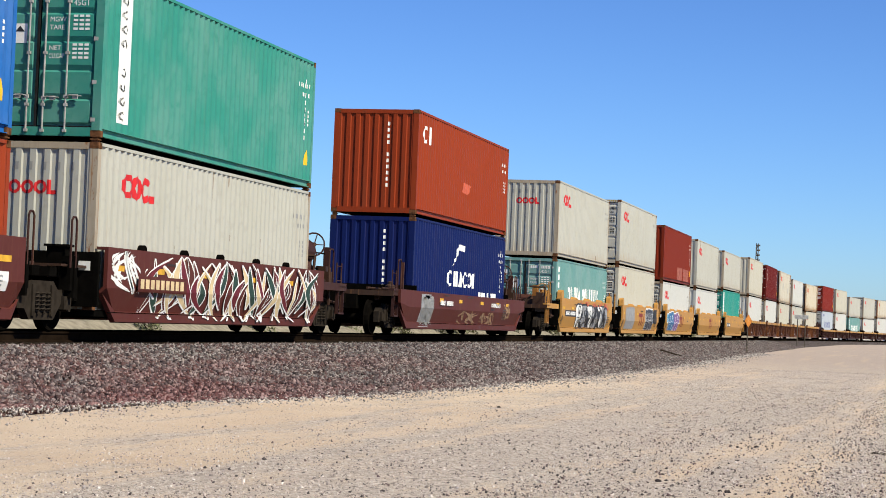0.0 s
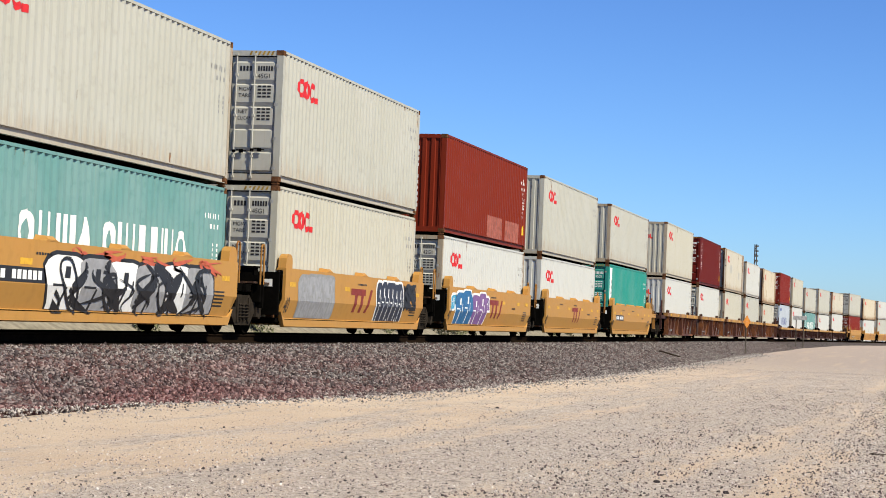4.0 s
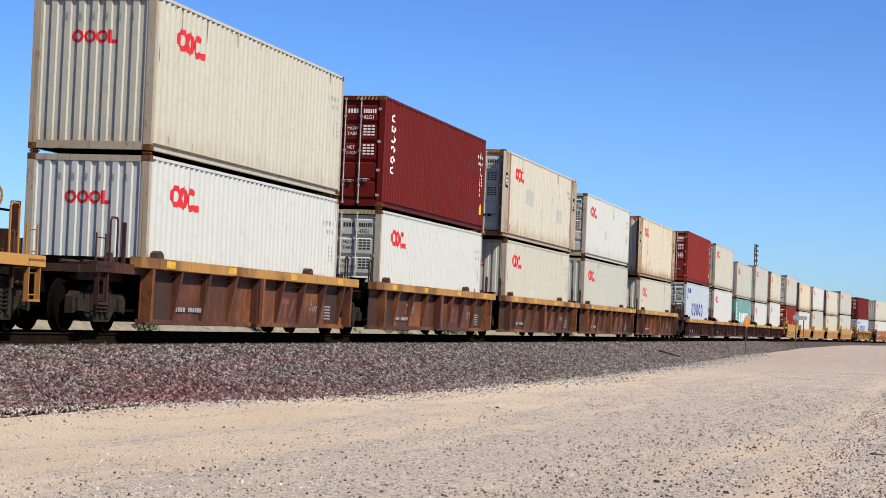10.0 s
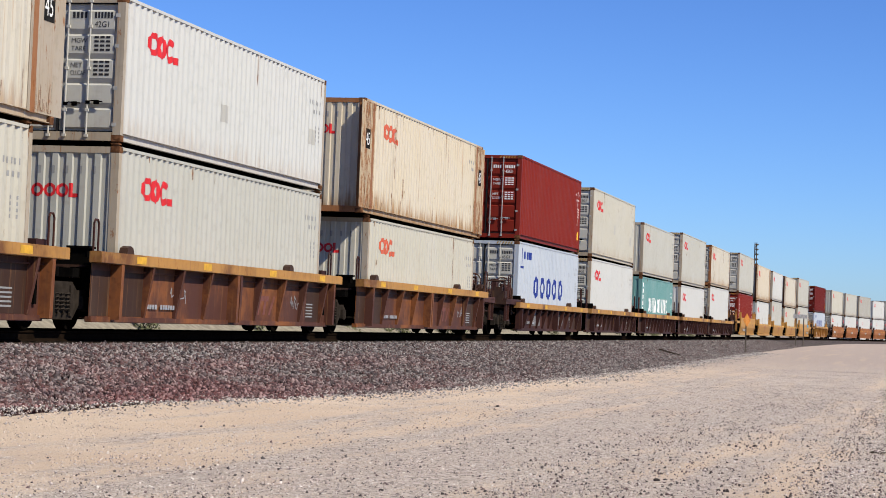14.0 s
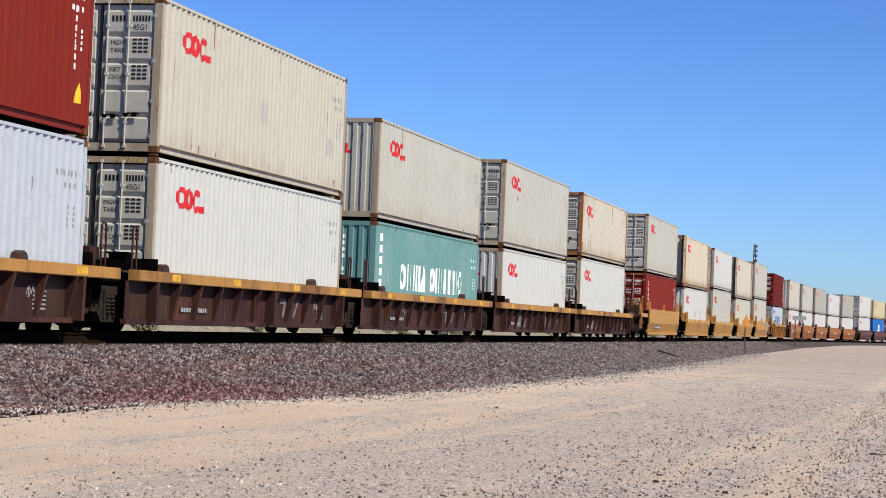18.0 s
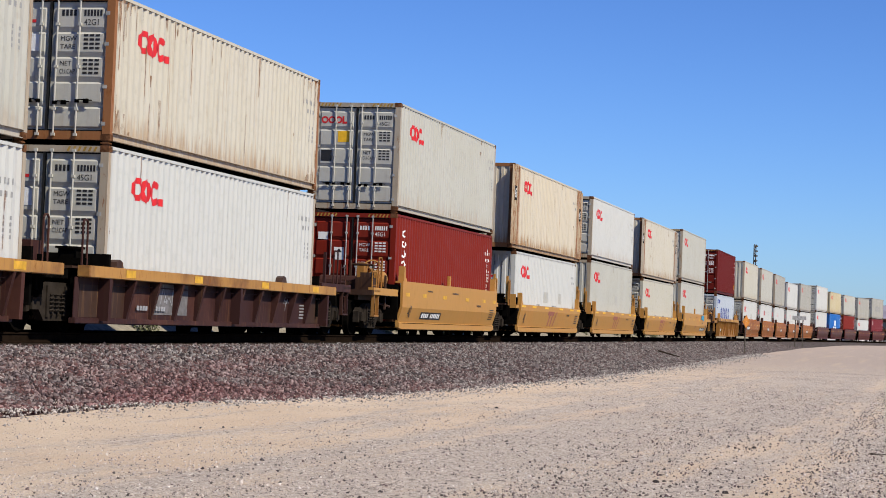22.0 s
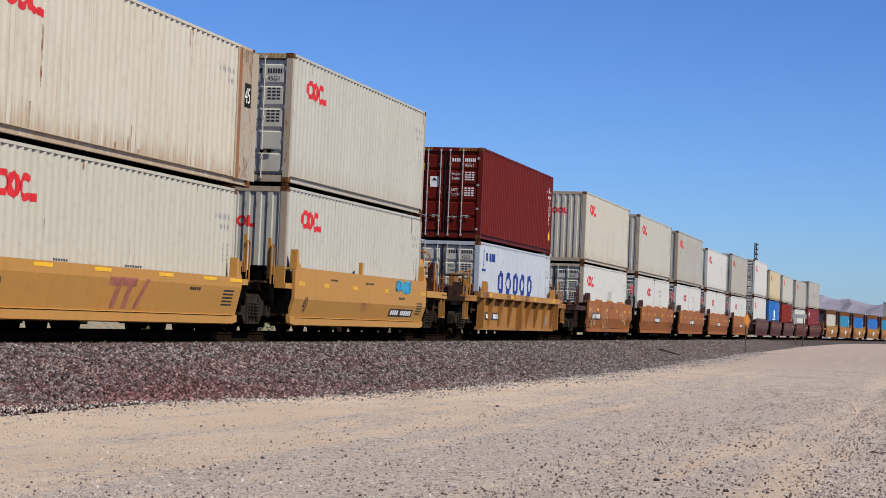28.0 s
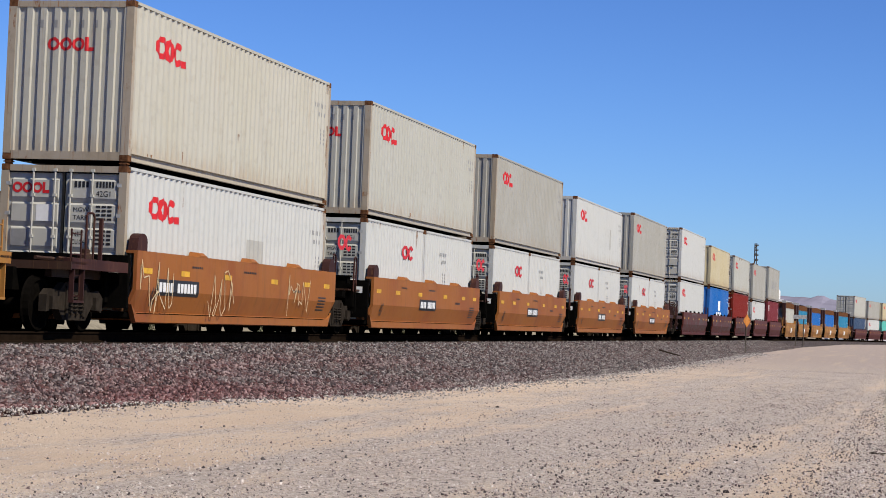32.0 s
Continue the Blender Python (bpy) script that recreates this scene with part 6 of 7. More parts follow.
tree_meshes = [leaf_clump(rb, 700, 2.2, 3.2, 0.5) for _ in range(3)]
for me in tree_meshes:
    me.materials.append(LEAF)
trunk_me = shared("trunk", lambda: lathe([(0, 0.28), (1.2, 0.2), (2.6, 0.12), (4.0, 0.05)], "z", 8), TIE)
limb_me = shared("limb", lambda: rods([[(0, 0, 1.6), (0.7 * math.cos(a), 0.7 * math.sin(a), 2.6), (1.5 * math.cos(a), 1.5 * math.sin(a), 3.6)] for a in (0.3, 1.6, 2.8, 4.2, 5.4)], 0.06, 5), TIE)
for i, (x, y, sc) in enumerate(((-7, 420, 0.85), (-3.5, 415, 0.95), (0.5, 424, 0.8), (4, 412, 0.9), (-18, 455, 0.8), (10, 470, 0.75))):
    t = tagged(new("tree"), "dark dusty green tree beyond the line", "tree", "far trees")
    t.matrix_basis = pose(x, y, -0.7, 0, 0, 60 * i) @ Matrix.Scale(sc, 4)
    part("trunk", trunk_me, None, t)
    part("limb", limb_me, None, t)
    part("crown", tree_meshes[i % 3], None, t, at=(0, 0, 1.6))

# ---- the train ----
HC, STD = 2.896, 2.591
DECK = 0.30
NAMES = {"cream": "cream", "white": "clean white", "bone": "off-white", "beige": "beige-grey", "rusty": "rust-streaked cream", "stained": "stained cream", "yellowed": "yellowed cream", "orange": "orange-red",
         "navy": "dark navy blue", "green": "sea-green", "teal": "teal-green", "mint": "faded green", "brown": "red-brown", "red": "brick red", "vermilion": "orange-red", "maroon_box": "maroon", "pale_blue": "pale blue", "blue": "bright blue",
         "steel_blue": "steel blue", "slate": "slate blue", "aqua": "aqua green"}
CARS = {"car_yellow": "yellow", "car_yellow_dirty": "dirty yellow", "car_maroon": "maroon", "car_rust": "rust-orange", "car_brown": "rusty brown", "car_dark": "dark brown"}
F, D_, N_ = "flower", True, False
# leading edge of the lower box at the start, well style and paint, rim, coupled in front / behind, lower box, upper box
UNITS = [
    (16.90, "smooth", "car_maroon", 1.40, True, False, ("orange", "plain_dark", STD, N_), ("blue", "plain_dark", HC, N_)),
    (32.47, "smooth", "car_maroon", 1.40, False, True, ("bone", F, HC, N_), ("green", "banner", HC, D_)),
    (54.31, "smooth", "car_maroon", 1.15, True, True, ("navy", "swoosh", HC, N_), ("orange", "two_blocks", HC, N_)),
    (76.02, "smooth", "car_yellow", 1.40, True, False, ("mint", "stencil", STD, D_), ("bone", F, HC, N_)),
    (91.50, "smooth", "car_yellow", 1.40, False, False, ("cream", F, HC, D_), ("bone", F, HC, D_)),
    (106.95, "smooth", "car_yellow", 1.40, False, False, ("white", F, STD, D_), ("vermilion", "patches", HC, N_)),
    (122.30, "smooth", "car_yellow", 1.40, False, False, ("white", F, STD, N_), ("bone", F, HC, N_)),
    (138.19, "smooth", "car_yellow", 1.40, False, True, ("teal", "short_banner", HC, D_), ("bone", F, STD, N_)),
    (157.65, "ribbed", "car_brown", 1.30, True, False, ("white", F, HC, N_), ("cream", F, HC, N_)),
    (173.70, "ribbed", "car_brown", 1.30, False, False, ("white", F, HC, D_), ("brown", "column", HC, D_)),
    (189.68, "ribbed", "car_brown", 1.30, False, False, ("cream", F, HC, N_), ("stained", F, HC, D_, 13.716)),
    (205.41, "ribbed", "car_brown", 1.30, False, False, ("bone", F, HC, N_), ("white", F, STD, D_)),
    (221.75, "ribbed", "car_brown", 1.30, False, True, ("cream", "flower_orange", STD, N_), ("rusty", "flower_orange", HC, N_, 13.716)),
    (240.94, "ribbed", "car_dark", 1.07, True, False, ("pale_blue", "rings", HC, D_), ("red", "plain_dark", HC, D_)),
    (256.26, "ribbed", "car_dark", 1.07, False, False, ("white", F, HC, D_), ("cream", F, HC, D_)),
    (271.61, "ribbed", "car_dark", 1.07, False, False, ("mint", "stencil", STD, N_), ("bone", F, STD, N_)),
    (287.47, "ribbed", "car_dark", 1.07, False, False, ("white", F, STD, N_), ("bone", F, HC, D_)),
    (302.95, "ribbed", "car_dark", 1.07, False, True, ("white", F, HC, D_), ("stained", F, STD, D_)),
    (322.49, "smooth", "car_yellow", 1.40, True, False, ("red", "column", HC, D_), ("bone", F, HC, D_)),
    (338.54, "smooth", "car_yellow", 1.40, False, False, ("white", F, STD, N_), ("rusty", F, HC, N_, 13.716)),
    (354.30, "smooth", "car_yellow", 1.40, False, False, ("bone", F, HC, N_), ("white", F, STD, D_)),
    (370.23, "smooth", "car_yellow", 1.40, False, False, ("cream", F, STD, D_), ("stained", F, HC, N_, 13.716)),
    (385.77, "smooth", "car_yellow", 1.40, False, True, ("bone", F, HC, N_), ("bone", F, HC, D_)),
    (405.53, "ribbed", "car_yellow_dirty", 1.30, True, True, ("pale_blue", "rings", STD, D_), ("brown", "plain_dark", HC, D_)),
    (425.21, "smooth", "car_rust", 1.40, True, False, ("white", F, STD, D_), ("cream", F, HC, N_)),
    (440.92, "smooth", "car_rust", 1.40, False, False, ("white", "flower_short", STD, D_, 6.058), ("bone", F, HC, N_)),
    (456.24, "smooth", "car_rust", 1.40, False, False, ("white", "flower_short", STD, D_, 6.058), ("beige", F, HC, N_)),
    (471.65, "smooth", "car_rust", 1.40, False, False, ("white", "flower_short", STD, D_, 6.058), ("white", F, STD, N_)),
    (487.57, "smooth", "car_rust", 1.40, False, True, ("white", "flower_short", STD, D_, 6.058), ("beige", F, HC, N_)),
    (506.51, "smooth", "car_maroon", 1.40, True, False, ("white", F, HC, D_), ("white", F, HC, D_)),
    (522.18, "smooth", "car_maroon", 1.40, False, False, ("blue", "blue_small", HC, N_), ("yellowed", F, STD, N_)),
    (537.96, "smooth", "car_maroon", 1.40, False, False, ("red", "plain_dark", HC, D_), ("bone", F, STD, D_)),
    (553.63, "smooth", "car_maroon", 1.40, False, False, ("white", F, STD, D_), ("beige", F, HC, D_)),
    (569.30, "smooth", "car_maroon", 1.40, False, True, ("maroon_box", "two_blocks", HC, N_), ("beige", "grey_word", HC, D_)),
    (588.78, "smooth", "car_yellow_dirty", 1.40, True, False, ("bone", F, STD, N_), None),
    (604.36, "smooth", "car_yellow_dirty", 1.40, False, False, ("steel_blue", "plain_dark", STD, N_), None),
    (619.94, "smooth", "car_yellow_dirty", 1.40, False, False, ("blue", "plain_dark", STD, N_), None),
    (635.52, "smooth", "car_yellow_dirty", 1.40, False, False, ("blue", "plain_dark", STD, N_), None),
    (651.10, "smooth", "car_yellow_dirty", 1.40, False, True, ("steel_blue", "plain_dark", STD, N_), None),
    (670.39, "smooth", "car_maroon", 1.40, True, False, ("slate", "plain_dark", STD, N_), ("bone", F, HC, D_)),
    (685.98, "smooth", "car_maroon", 1.40, False, False, ("white", F, STD, N_), ("beige", F, STD, N_)),
    (701.57, "smooth", "car_maroon", 1.40, False, False, ("aqua", "plain_dark", STD, N_), ("yellowed", F, STD, N_)),
    (717.16, "smooth", "car_maroon", 1.40, False, False, ("white", F, STD, N_), ("cream", F, STD, N_)),
]
MOVING = []


def box_label(c, doors, length, where):
    size = "long" if length > 13 else "short" if length < 7 else ""
    return f"{NAMES[c]} {size + ' ' if size else ''}steel container, {'locked doors' if doors else 'ribbed panel'} leading, {where}"


def bulkhead(parent, e):
    """A tall end frame of a bulkhead well."""
    f = part("bulkhead", shared("bulkhead", lambda: boxes([(-1.42, -1.12, -0.3, 0.3, 1.3, 3.35), (1.12, 1.42, -0.3, 0.3, 1.3, 3.35), (-1.12, 1.12, -0.12, 0.12, 2.9, 3.3), (-1.12, 1.12, -0.1, 0.1, 1.3, 1.7)]), P["car_dark"]), None, parent, at=(0, e * 6.5, 0))
    part("bulkhead_cap", shared("bulkhead_cap", lambda: box(1.05, 1.44, -0.2, 0.2, 3.35, 3.6, 0.02), SIGN_W), None, f)


def flat_rack():
    """A folded flat rack: a deep rusty frame with its ends laid down."""
    r = tagged(new("flat_rack"), "folded rusty brown flat rack lying over a blue box", "flat rack", "folded flat racks")
    part("deck", boxes([(-1.2, 1.2, -6.09, 6.09, 0.3, 0.42)]), CAST, r)
    for s in (-1, 1):
        part("side_beam", box(s * 1.13 - 0.08, s * 1.13 + 0.08, -6.09, 6.09, 0.0, 0.5, 0.01), CAST, r)
        part("folded_end", box(-1.05, 1.05, s * 3.9 - 2.0, s * 3.9 + 2.0, 0.42, 0.58, 0.01), CAST, r)
    return r


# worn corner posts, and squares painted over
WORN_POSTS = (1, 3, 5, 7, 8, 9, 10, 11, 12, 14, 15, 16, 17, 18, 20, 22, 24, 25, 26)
PATCHES = {(10, 1): (rect(-2.9, -1.5, 1.3, 1.85), rect(3.0, 4.0, 1.0, 1.5)), (8, 0): (rect(4.2, 5.2, 0.5, 1.05),), (24, 0): (rect(0.6, 1.7, 1.0, 1.6),), (11, 1): (rect(-1.0, -0.5, 0.9, 1.25), rect(4.9, 5.4, 1.0, 1.35)),
           (14, 1): (rect(-0.2, 0.3, 1.2, 1.6), rect(4.6, 5.2, 0.9, 1.3)), (19, 0): (rect(-0.6, 0.2, 0.9, 1.3), rect(2.4, 3.0, 0.9, 1.3)), (27, 1): (rect(2.6, 3.1, 0.8, 1.7),), (20, 0): (rect(1.0, 1.6, 1.1, 1.5),)}


def car_marks(u, car, style, car_paint, crease):
    """Numbers, emblems and sprayed paint that set one car apart from the next."""
    flat = lambda z: smooth_x(z, crease)
    if u == 1:
        wild_tag(car, -4.4, 5.95, 0.18, 1.37, 58, (TAN_INK, P["car_maroon"], P["car_maroon"], MOSS_INK, TAN_INK, WINE_INK), WHITE_INK, 31)
        graffiti(car, "sprayed_line", 36, -5.9, -4.6, 0.6, 1.36, (WHITE_INK,), flat, 9)
        part("number_ground", laid([rect(-4.8, -2.4, 0.66, 0.95)], crease, 0.060), P["car_maroon"], car)
        part("number_stripe", laid(bars(-4.7, -2.5, 0.72, 0.89, 9, 0.3), crease, 0.064), TAN_INK, car)
    elif u == 0:
        number_plate(car, 2.0, 4.4, 0.8, 1.0, None, TAN_INK)
        part("notice", laid([rect(5.0, 5.7, 0.55, 0.85)]), WHITE_INK, car, "white printed notice")
    elif u == 2:
        part("overpainted_patch", laid([rect(-6.0, -4.9, 0.17, 1.08)]), SILVER_INK, car, "pale grey overpainted patch")
        graffiti(car, "sprayed_line", 7, -5.9, -4.6, 0.2, 1.05, (SILVER_INK, GREY_INK), flat, 14)
        number_plate(car, -4.0, -2.2, 0.76, 0.98, None, WHITE_INK)
        graffiti(car, "sprayed_tag", 12, -1.3, 1.3, 0.26, 0.68, (GRIMY_TAN,), flat, 9)
        graffiti(car, "sprayed_tag", 14, 1.7, 3.7, 0.26, 0.66, (GRIMY_TAN,), flat, 7)
        graffiti(car, "sprayed_tag", 13, 5.0, 6.0, 0.45, 1.0, (GRIMY_TAN,), flat, 8)
        tagged(part("owner_row", laid(bars(3.1, 4.5, 0.85, 0.97, 8)), WHITE_INK, car), kind="stuff")
    elif u == 3:
        blob_tag(car, "sprayed_letter", -2.7, 4.7, 0.2, 1.25, 6, (WHITE_INK, SILVER_INK), BLACK_INK, 3)
        graffiti(car, "sprayed_line", 4, -2.5, 4.6, 0.25, 1.2, (BLACK_INK, BLACK_INK), lambda z: flat(z) + 0.012, 14)
        graffiti(car, "sprayed_splash", 5, -2.6, 5.6, 1.05, 1.36, (ORANGE_INK,), flat, 14)
    elif u == 4:
        blob_tag(car, "sprayed_loop", 1.5, 4.0, 0.24, 1.33, 6, (SLATE_INK,), WHITE_INK, 9)
        graffiti(car, "sprayed_tag", 21, 4.1, 5.4, 0.6, 1.33, (BLACK_INK, BLACK_INK), flat, 12)
        owner_mark(car, -0.9, 0.5, MAROON_RED, crease=crease)
        blob_tag(car, "sprayed_loop", -5.0, -2.4, 0.3, 1.3, 4, (SILVER_INK,), GREY_INK, 19)
    elif u == 5:
        blob_tag(car, "sprayed_letter", -5.1, -3.1, 0.24, 1.33, 2, (DEEP_BLUE,), WHITE_INK, 6)
        blob_tag(car, "sprayed_letter", -2.9, -1.1, 0.24, 1.30, 2, (PURPLE_INK,), WHITE_INK, 8)
        blob_tag(car, "sprayed_dot", -5.75, -5.35, 0.75, 1.2, 1, (SKY_INK,), WHITE_INK, 2)
        blob_tag(car, "sprayed_dot", -0.95, -0.6, 0.75, 1.2, 1, (PURPLE_INK,), WHITE_INK, 1)
        owner_mark(car, -0.45, 0.53, MAROON_RED, crease=crease)
    elif u == 6:
        owner_mark(car, -0.6, 0.53, MAROON_RED, crease=crease)
    elif u == 7:
        number_plate(car, -5.2, -2.9, 0.72, 0.96, BLACK_INK, WHITE_INK)
    elif style == "ribbed":
        x = 1.402
        rb2 = random.Random(u)
        if u == 23:
            number_plate(car, -5.4, -2.9, 0.42, 0.66, BLACK_INK, WHITE_INK, x)
            part("size_number", mark(letters("40", -1.72, 0.40, 0.56, 0.62), lift=x + 0.005), BLACK_INK, car, "black stencilled 40")
            part("inspection_plate", mark([rect(2.75, 3.15, 0.42, 0.82)], lift=x + 0.005), BLACK_INK, car, "black inspection panel with a pale edge")
        else:
            number_plate(car, -4.9, -3.3, 0.32, 0.46, None, SILVER_INK, x)
            line_tag(car, "chalk_tag", 3.75, 0.45, 0.6, 0.32, SILVER_INK, u, x)
            if u % 2:
                line_tag(car, "chalk_tag", -3.6, 0.45, 0.9, 0.4, SILVER_INK, u + 50, x)
            if u in (13, 16, 17):
                part("overpainted_patch", mark([rect(-3.9, -2.2, 0.28, 0.85)], lift=x + 0.004), SILVER_GRIME, car, "dull grey overpainted patch")
            if u != 17:
                owner_mark(car, 1.3, 0.32, MAROON_INK if u < 13 else SILVER_GRIME, x, 0.7)
    elif 18 <= u <= 22:
        if u in (18, 22):
            number_plate(car, *((-3.9, -1.5) if u == 18 else (2.2, 4.6)), 0.40, 0.60, BLACK_INK, WHITE_INK, crease=crease)
        if u != 18:
            owner_mark(car, *((-0.9, 0.34) if u < 22 else (-0.6, 0.5)), FADED_RED, crease=crease, size=0.95 if u < 22 else 0.35)
        if u == 22:
            graffiti(car, "sprayed_tag", 3, 2.6, 4.2, 1.02, 1.36, (SKY_INK, SKY_INK), flat, 8)
    elif 24 <= u <= 28:
        number_plate(car, *((-5.1, -2.9) if u == 24 else (-1.3, 0.6)), 0.62, 0.92, BLACK_INK, WHITE_INK)
        if u == 24:
            for k, uu in enumerate((-5.9, -2.4, 2.6)):
                line_tag(car, "chalk_figure", uu, 0.25, 1.5, 1.0, TAN_INK, 70 + k, 1.475)
    elif u in (29, 30, 31):
        graffiti(car, "sprayed_line", u, -5.8, 5.8, 0.2, 1.35, (SILVER_GRIME,), flat, 18)
    elif 34 <= u <= 38:
        part("white_emblem", laid([rect(-0.6, 0.9, 0.5, 1.0)]), WHITE_INK, car)
    if style == "smooth" and car_paint in ("car_yellow", "car_rust") and u > 2:
        part("size_number", laid(letters("40", -6.0 if u < 18 else -5.35, 0.42, 0.5, 0.62), crease), BLACK_INK, car, "black stencilled 40")
        if u == 3:
            number_plate(car, -5.3, -2.9, 0.72, 0.96, BLACK_INK, WHITE_INK)


GRIMY_TAN = plain("rubbed_tan_ink", (0.27, 0.17, 0.11), 0.7)
MAROON_RED = plain("maroon_red_ink", (0.22, 0.03, 0.02), 0.6, 0, 0.15)
FADED_RED = plain("washed_red_ink", (0.33, 0.115, 0.075), 0.6, 0, 0.2)
SLATE_INK = plain("slate_ink", (0.03, 0.035, 0.055), 0.5, 0, 0.15)
DEEP_BLUE = plain("deep_blue_ink", (0.02, 0.13, 0.30), 0.5, 0, 0.15)
SILVER_GRIME = plain("dull_grey_ink", (0.16, 0.15, 0.15), 0.7, 0, 0.25)
for u, (lead_at, style, car_paint, rim, lead, tail, low, up) in enumerate(UNITS):
    fine = u < 34
    joined = "coupled at both ends" if lead and tail else "leading unit of an articulated set" if lead else "trailing unit of an articulated set" if tail else "middle unit of an articulated set"
    horns = 18 <= u <= 22
    if horns and 18 < u < 22:
        rim = 1.06
    crease = 0.86 if rim == 1.06 else 0.70
    car = well_car(style, car_paint, lead, tail, f"{CARS[car_paint]} {style}-sided steel well car, {joined}", rim, fine, u, crease, horns, -1 if u in (2, 8, 24) else 1 if u == 17 else 0)
    old = set(car.children_recursive)
    car_marks(u, car, style, car_paint, crease)
    if style == "ribbed":
        for o in car.children_recursive:
            if o not in old:
                for v in o.data.vertices:
                    v.co.x += web_x(v.co.z) - 1.40
    mid = lead_at + 6.096
    MOVING.append((car, mid, 0.0))
    c, liv, high, doors = low[:4]
    length = low[4] if len(low) > 4 else 12.192
    if length < 7:
        for k in (-1, 1):
            MOVING.append((container("box", c, liv, high, length, doors, box_label(c, doors, length, "in the well"), fine), mid + k * 3.055, DECK))
    else:
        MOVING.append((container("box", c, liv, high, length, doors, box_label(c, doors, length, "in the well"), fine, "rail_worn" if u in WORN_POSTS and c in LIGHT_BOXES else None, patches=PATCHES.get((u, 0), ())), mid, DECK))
    if up:
        c2, liv2, high2, doors2 = up[:4]
        length2 = up[4] if len(up) > 4 else 12.192
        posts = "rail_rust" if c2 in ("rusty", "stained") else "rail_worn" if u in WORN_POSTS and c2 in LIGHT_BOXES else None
        MOVING.append((container("box", c2, liv2, high2, length2, doors2, box_label(c2, doors2, length2, "stacked on top"), fine, posts, patches=PATCHES.get((u, 1), ()), raised=True), mid, DECK + high + STACK_GAP))
    else:
        bulkhead(car, -1)
        bulkhead(car, 1)
        MOVING.append((flat_rack(), mid, DECK + high + 0.002))
    car["unit"] = u

# ---- the train on the second track ----
MEETING = []
FAR_AXLES = {0.89: [], -0.89: []}
ENGINE_AXLES = {1.75: [], 0.0: [], -1.75: []}
ENGINE_PAINT = plain("dark_engine_enamel", (0.035, 0.022, 0.018), 0.55)
HOPPER_PAINT = paint("rusty_hopper_enamel", (0.13, 0.035, 0.02), 0.5, 0.5, 0.05)


def engine_truck(parent, y):
    t = part("truck", shared("engine_bolster", lambda: boxes([(-1.0, 1.0, -2.0, 2.0, 0.62, 0.95)]), SHADE_GRIME), None, parent, at=(0, y, WHEELS_LOW))
    side = shared("engine_side_frame", lambda: prism([(-2.4, 0.4), (-2.4, 0.66), (-2.0, 0.85), (2.0, 0.85), (2.4, 0.66), (2.4, 0.4), (1.5, 0.42), (0.9, 0.3), (-0.9, 0.3), (-1.5, 0.42)], 0.95, 1.12, "x"), SHADE_GRIME)
    part("side_frame", side, None, t)
    part("side_frame", side, None, t).rotation_euler = (0, 0, math.pi)
    for ay in ENGINE_AXLES:
        ENGINE_AXLES[ay].append(part("wheel_set", shared("wheel_set", wheel_set, WHEEL), None, t, at=(0, ay, 0.457)))


def engine():
    """A six-axle diesel with a flared radiator at its rear; its front is towards +y."""
    e = tagged(new("locomotive"), "dark diesel locomotive passing on the second track", "locomotive", "locomotives of the second train")
    m = ENGINE_PAINT
    put = lambda name, make, mm=m, at=(0, 0, 0): part(name, shared(("engine", name), make, mm), None, e, at=at)
    put("frame", lambda: boxes([(-1.5, 1.5, -11.4, 11.4, 1.12, 1.36), (-0.5, 0.5, -11.9, 11.9, 0.75, 1.12)]), BLACK)
    put("fuel_tank", lambda: prism([(-1.35, 1.1), (1.35, 1.1), (1.35, 0.6), (1.0, 0.3), (-1.0, 0.3), (-1.35, 0.6)], -3.0, 3.0, "y"), SHADE_GRIME)
    put("long_hood", lambda: prism([(-9.6, 1.36), (-9.9, 2.9), (-10.6, 3.7), (-10.6, 4.2), (6.4, 4.2), (6.4, 1.36)], -0.92, 0.92, "x"))
    put("radiator_wing", lambda: prism([(-0.92, 3.3), (-1.52, 3.72), (-1.52, 4.34), (1.52, 4.34), (1.52, 3.72), (0.92, 3.3)], -11.2, -6.6, "y"))
    put("dynamic_brake_housing", lambda: box(-1.3, 1.3, 3.4, 6.3, 3.4, 4.34, 0.05))
    put("exhaust_stack", lambda: box(-0.35, 0.35, -1.2, -0.4, 4.2, 4.5, 0.03), BLACK)
    put("cab", lambda: prism([(6.4, 1.36), (6.4, 4.4), (8.7, 4.4), (9.0, 3.3), (9.0, 1.36)], -1.5, 1.5, "x"))
    put("nose", lambda: prism([(9.0, 1.36), (9.0, 3.0), (9.5, 2.9), (10.7, 2.6), (10.7, 1.36)], -0.95, 0.95, "x"))
    for s in (-1, 1):
        put("cab_window", lambda: boxes([(-0.01, 0.01, 6.8, 7.5, 2.9, 3.6), (-0.01, 0.01, 7.7, 8.4, 2.9, 3.6)]), SEAL, (s * 1.505, 0, 0))
        put("handrail", lambda: rods([[(0, -11.2, 1.36), (0, -11.2, 2.4), (0, 6.2, 2.4)]] + [[(0, y, 1.36), (0, y, 2.4)] for y in (-8.5, -5.5, -2.5, 0.5, 3.5, 6.2)], 0.022, 6), BLACK, (s * 1.45, 0, 0))
        put("end_steps", lambda: boxes([(-0.3, 0.3, -0.3, 0.3, z, z + 0.05) for z in (0.4, 0.75, 1.1)]), BLACK, (s * 1.2, 11.3, 0))
        engine_truck(e, s * 7.2)
    return e


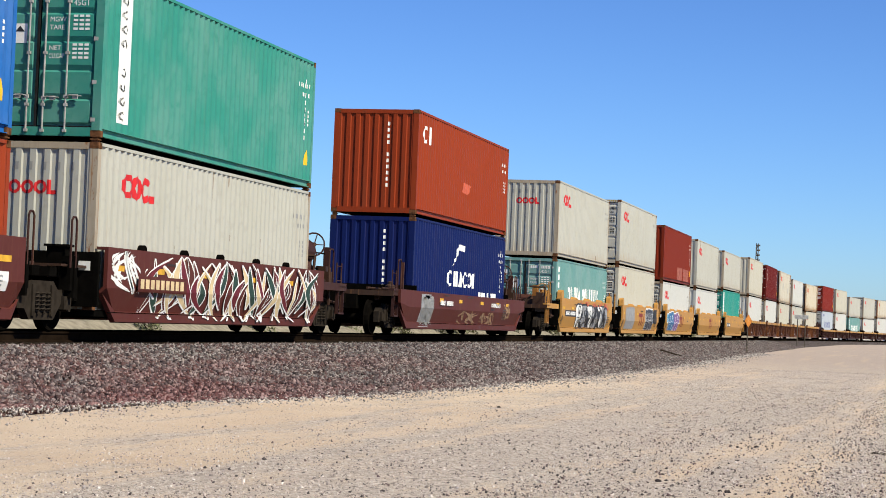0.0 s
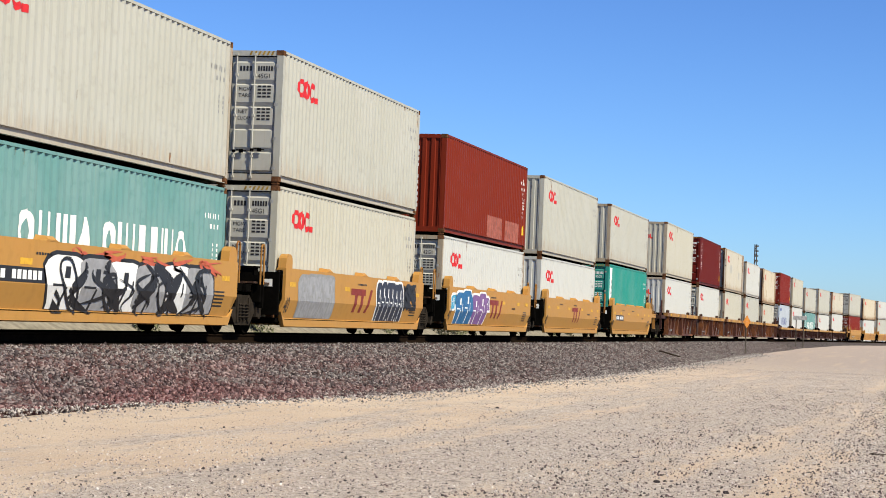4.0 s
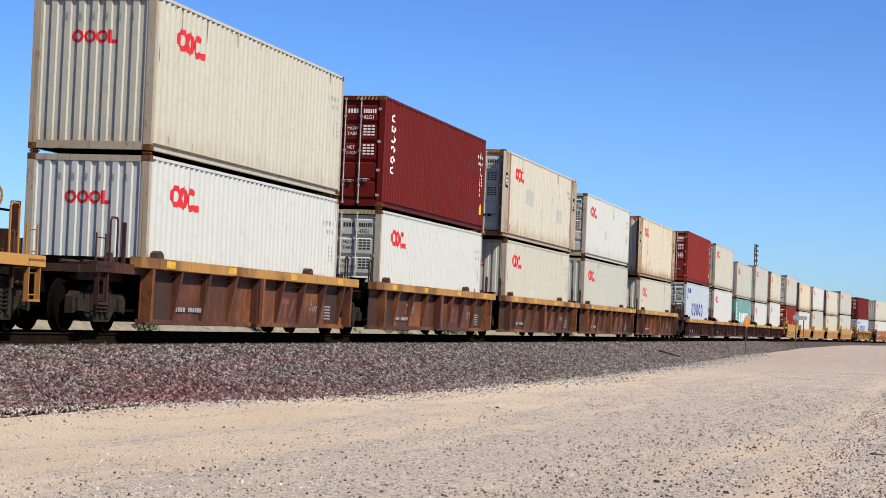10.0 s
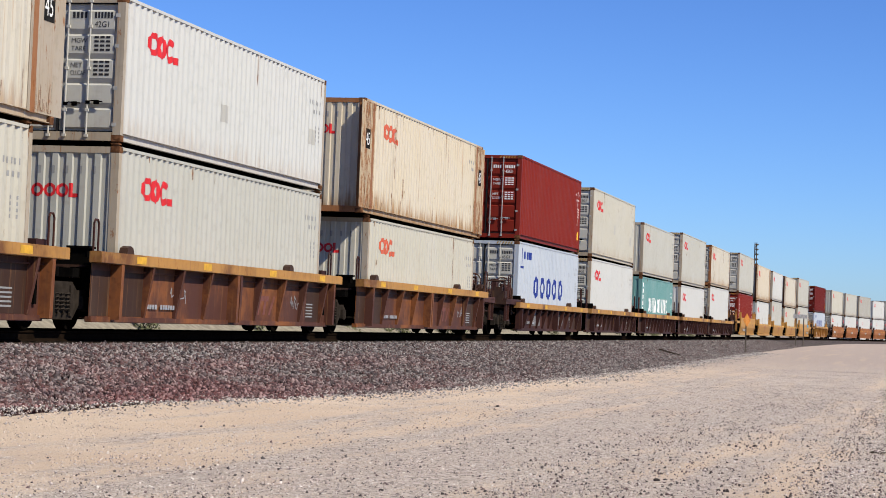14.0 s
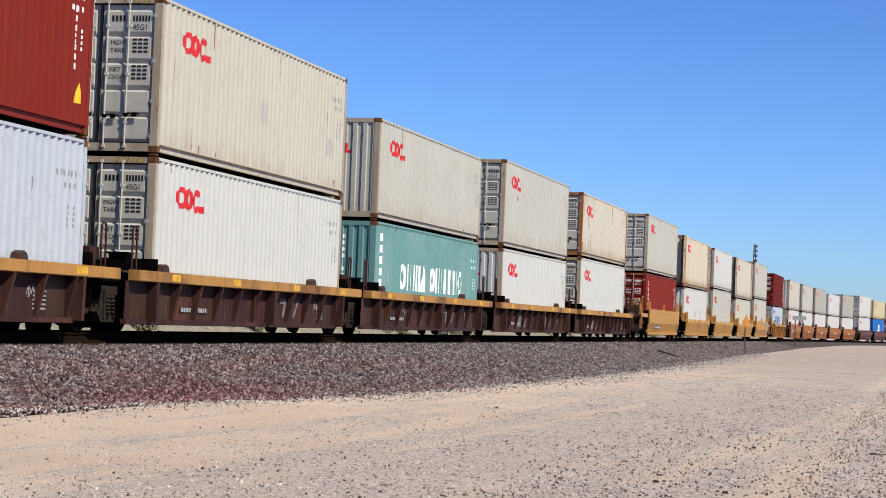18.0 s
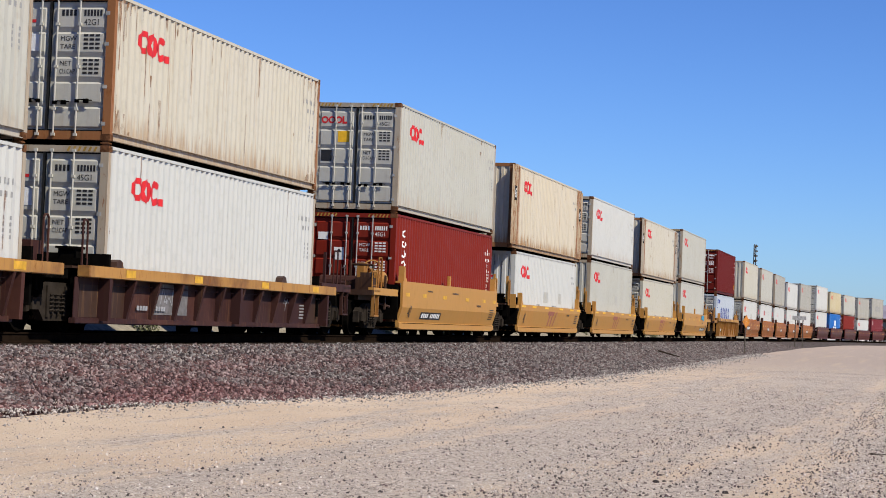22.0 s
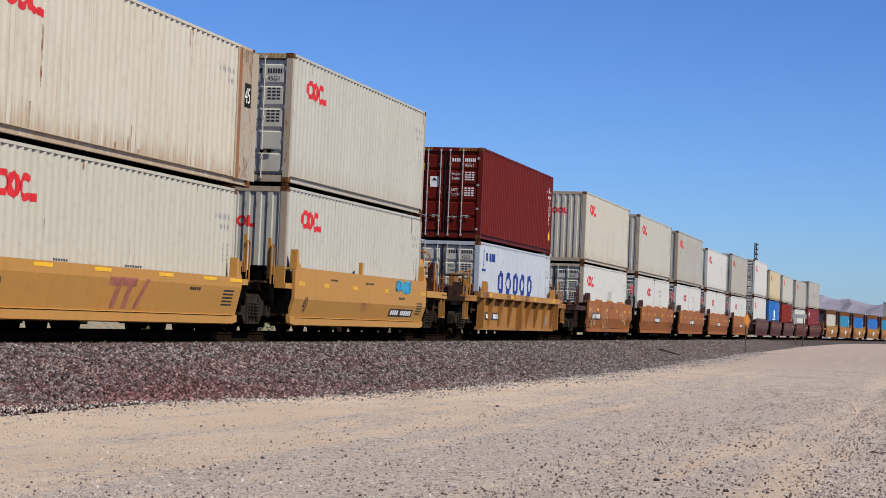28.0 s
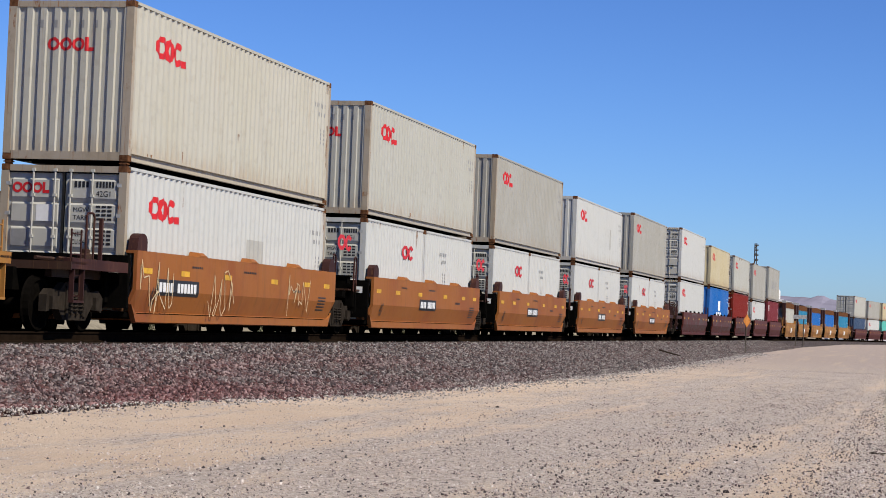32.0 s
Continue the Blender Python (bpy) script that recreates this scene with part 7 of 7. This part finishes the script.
def hopper():
    """A low open hopper with ribbed sides and sloped ends."""
    h = tagged(new("hopper_car"), "rusty red-brown open hopper car on the second track", "hopper car", "hopper cars of the second train")
    put = lambda name, make, mm, at=(0, 0, 0): part(name, shared(("hopper", name), make, mm), None, h, at=at)
    put("center_sill", lambda: boxes([(-0.3, 0.3, -6.2, 6.2, 0.65, 1.0)]), BLACK)
    for s in (-1, 1):
        put("side_sheet", lambda: box(-0.02, 0.02, -5.6, 5.6, 0.95, 2.82), HOPPER_PAINT, (s * 1.42, 0, 0))
        put("top_rim", lambda: box(-0.07, 0.07, -5.65, 5.65, 2.80, 2.94, 0.01), HOPPER_PAINT, (s * 1.45, 0, 0))
        put("side_sill", lambda: box(-0.07, 0.07, -6.1, 6.1, 0.85, 1.02, 0.01), HOPPER_PAINT, (s * 1.45, 0, 0))
        for k in range(6):
            put("side_stake", lambda: box(-0.06, 0.06, -0.05, 0.05, 1.02, 2.80, 0.01), HOPPER_PAINT, (s * 1.49, -5.25 + 2.1 * k, 0))
        o = put("slope_sheet", lambda: prism([(5.6, 2.82), (5.56, 2.82), (2.2, 0.5), (2.24, 0.5)], -1.4, 1.4, "x"), HOPPER_PAINT)
        o.rotation_euler = (0, 0, 0 if s > 0 else math.pi)
        put("end_ladder", lambda: side_ladder(5, 0.6, 2.4), HOPPER_PAINT, (1.46, s * 5.95, 0))
        o = put("coupler", lambda: box(-0.14, 0.14, -0.45, 0.45, 0.7, 0.98, 0.02), SHADE_GRIME, (0, s * 6.15, 0))
        truck(h, s * 4.6, False, FAR_AXLES)
    put("load", lambda: prism([(-5.3, 2.6), (5.3, 2.6), (4.2, 2.74), (0.5, 2.66), (-3.5, 2.78)], -1.38, 1.38, "x"), BED)
    return h


for i in range(3):
    MEETING.append((engine(), -12.2 - 24.4 * i))
for i in range(20):
    MEETING.append((hopper(), -73.2 - 6.8 - 12.6 * i))

# ---- ties ----
tie_me = shared("tie", lambda: box(-1.3, 1.3, -0.114, 0.114, -0.44, -0.258, 0.012), TIE)
for i in range(30):
    q = 22 + 0.51 * i
    part("tie", tie_me, None, BANK, at=on_track(q))
bm = bmesh.new()
for i in range(690):
    q = 22 + 0.51 * (30 + i)
    add_box(bm, -1.3, 1.3, q - 0.114, q + 0.114, -0.44, -0.258)
for v in bm.verts:
    q, lat = v.co.y, v.co.x
    v.co = on_track(q, lat, v.co.z)
tagged(part("far_ties", bm, TIE, BANK), kind="stuff")
bm = bmesh.new()
for i in range(1080):
    q = -20 + 0.51 * i
    for v in add_box(bm, SECOND - 1.3, SECOND + 1.3, q - 0.114, q + 0.114, -0.44 - DROP, -0.258 - DROP):
        v.co = on_track(v.co.y, v.co.x, v.co.z)
tagged(part("far_ties", bm, TIE, FAR_BANK), kind="stuff")


def drift(t):
    """Metres gained on the steady run while the engineer eases the brakes, from a few rates in m/s."""
    clock = np.linspace(0, max(t, 0.01), 400)
    rate = np.interp(clock, (0, 6, 7.5, 9, 19.5, 21, 22.5, 25, 26.5, 28.5, 32), (0, 0, 0.2, 0.22, 0.21, 0.15, 0.02, 0.03, 0.06, 0, -0.03))
    return float(rate.mean() * t)


def gone(t):
    """Metres that the train has run since the start."""
    return 0.072 + t * (12.3392 + t * (-0.016093 + t * 0.0002972)) + drift(t)


def met(t):
    """How far the other train's front has come along the line."""
    return 57.3 + 15.43 * (t - 18.6)


def spin(axles, run):
    for ay, sets in axles.items():
        walk(sets[0], [(k / FPS, pose(0, ay, 0.457, math.degrees(run(k / FPS) / 0.457))) for k in range(32 * FPS + 1)])
        keys = sets[0].animation_data
        for o in sets[1:]:
            o.rotation_mode = "QUATERNION"
            o.animation_data_create()
            o.animation_data.action = keys.action
            o.animation_data.action_slot = keys.action_slot


def motions():
    for ob, mid, z in MOVING:
        rows = []
        for k in range(17):
            t = 2.0 * k
            q = mid - gone(t)
            p = on_track(q, 0, z)
            rows.append((t, pose(p.x, p.y, p.z, 0, 0, track_turn(q))))
        walk(ob, rows)
    for ob, back in MEETING:
        rows = []
        for k in range(17):
            q = met(2.0 * k) + back
            p = on_track(q, SECOND)
            rows.append((2.0 * k, pose(p.x, p.y, -DROP, 0, 0, track_turn(q))))
        walk(ob, rows)
    spin(AXLES, gone)
    spin(FAR_AXLES, lambda t: -15.43 * t)
    spin(ENGINE_AXLES, lambda t: -15.43 * t)


motions()
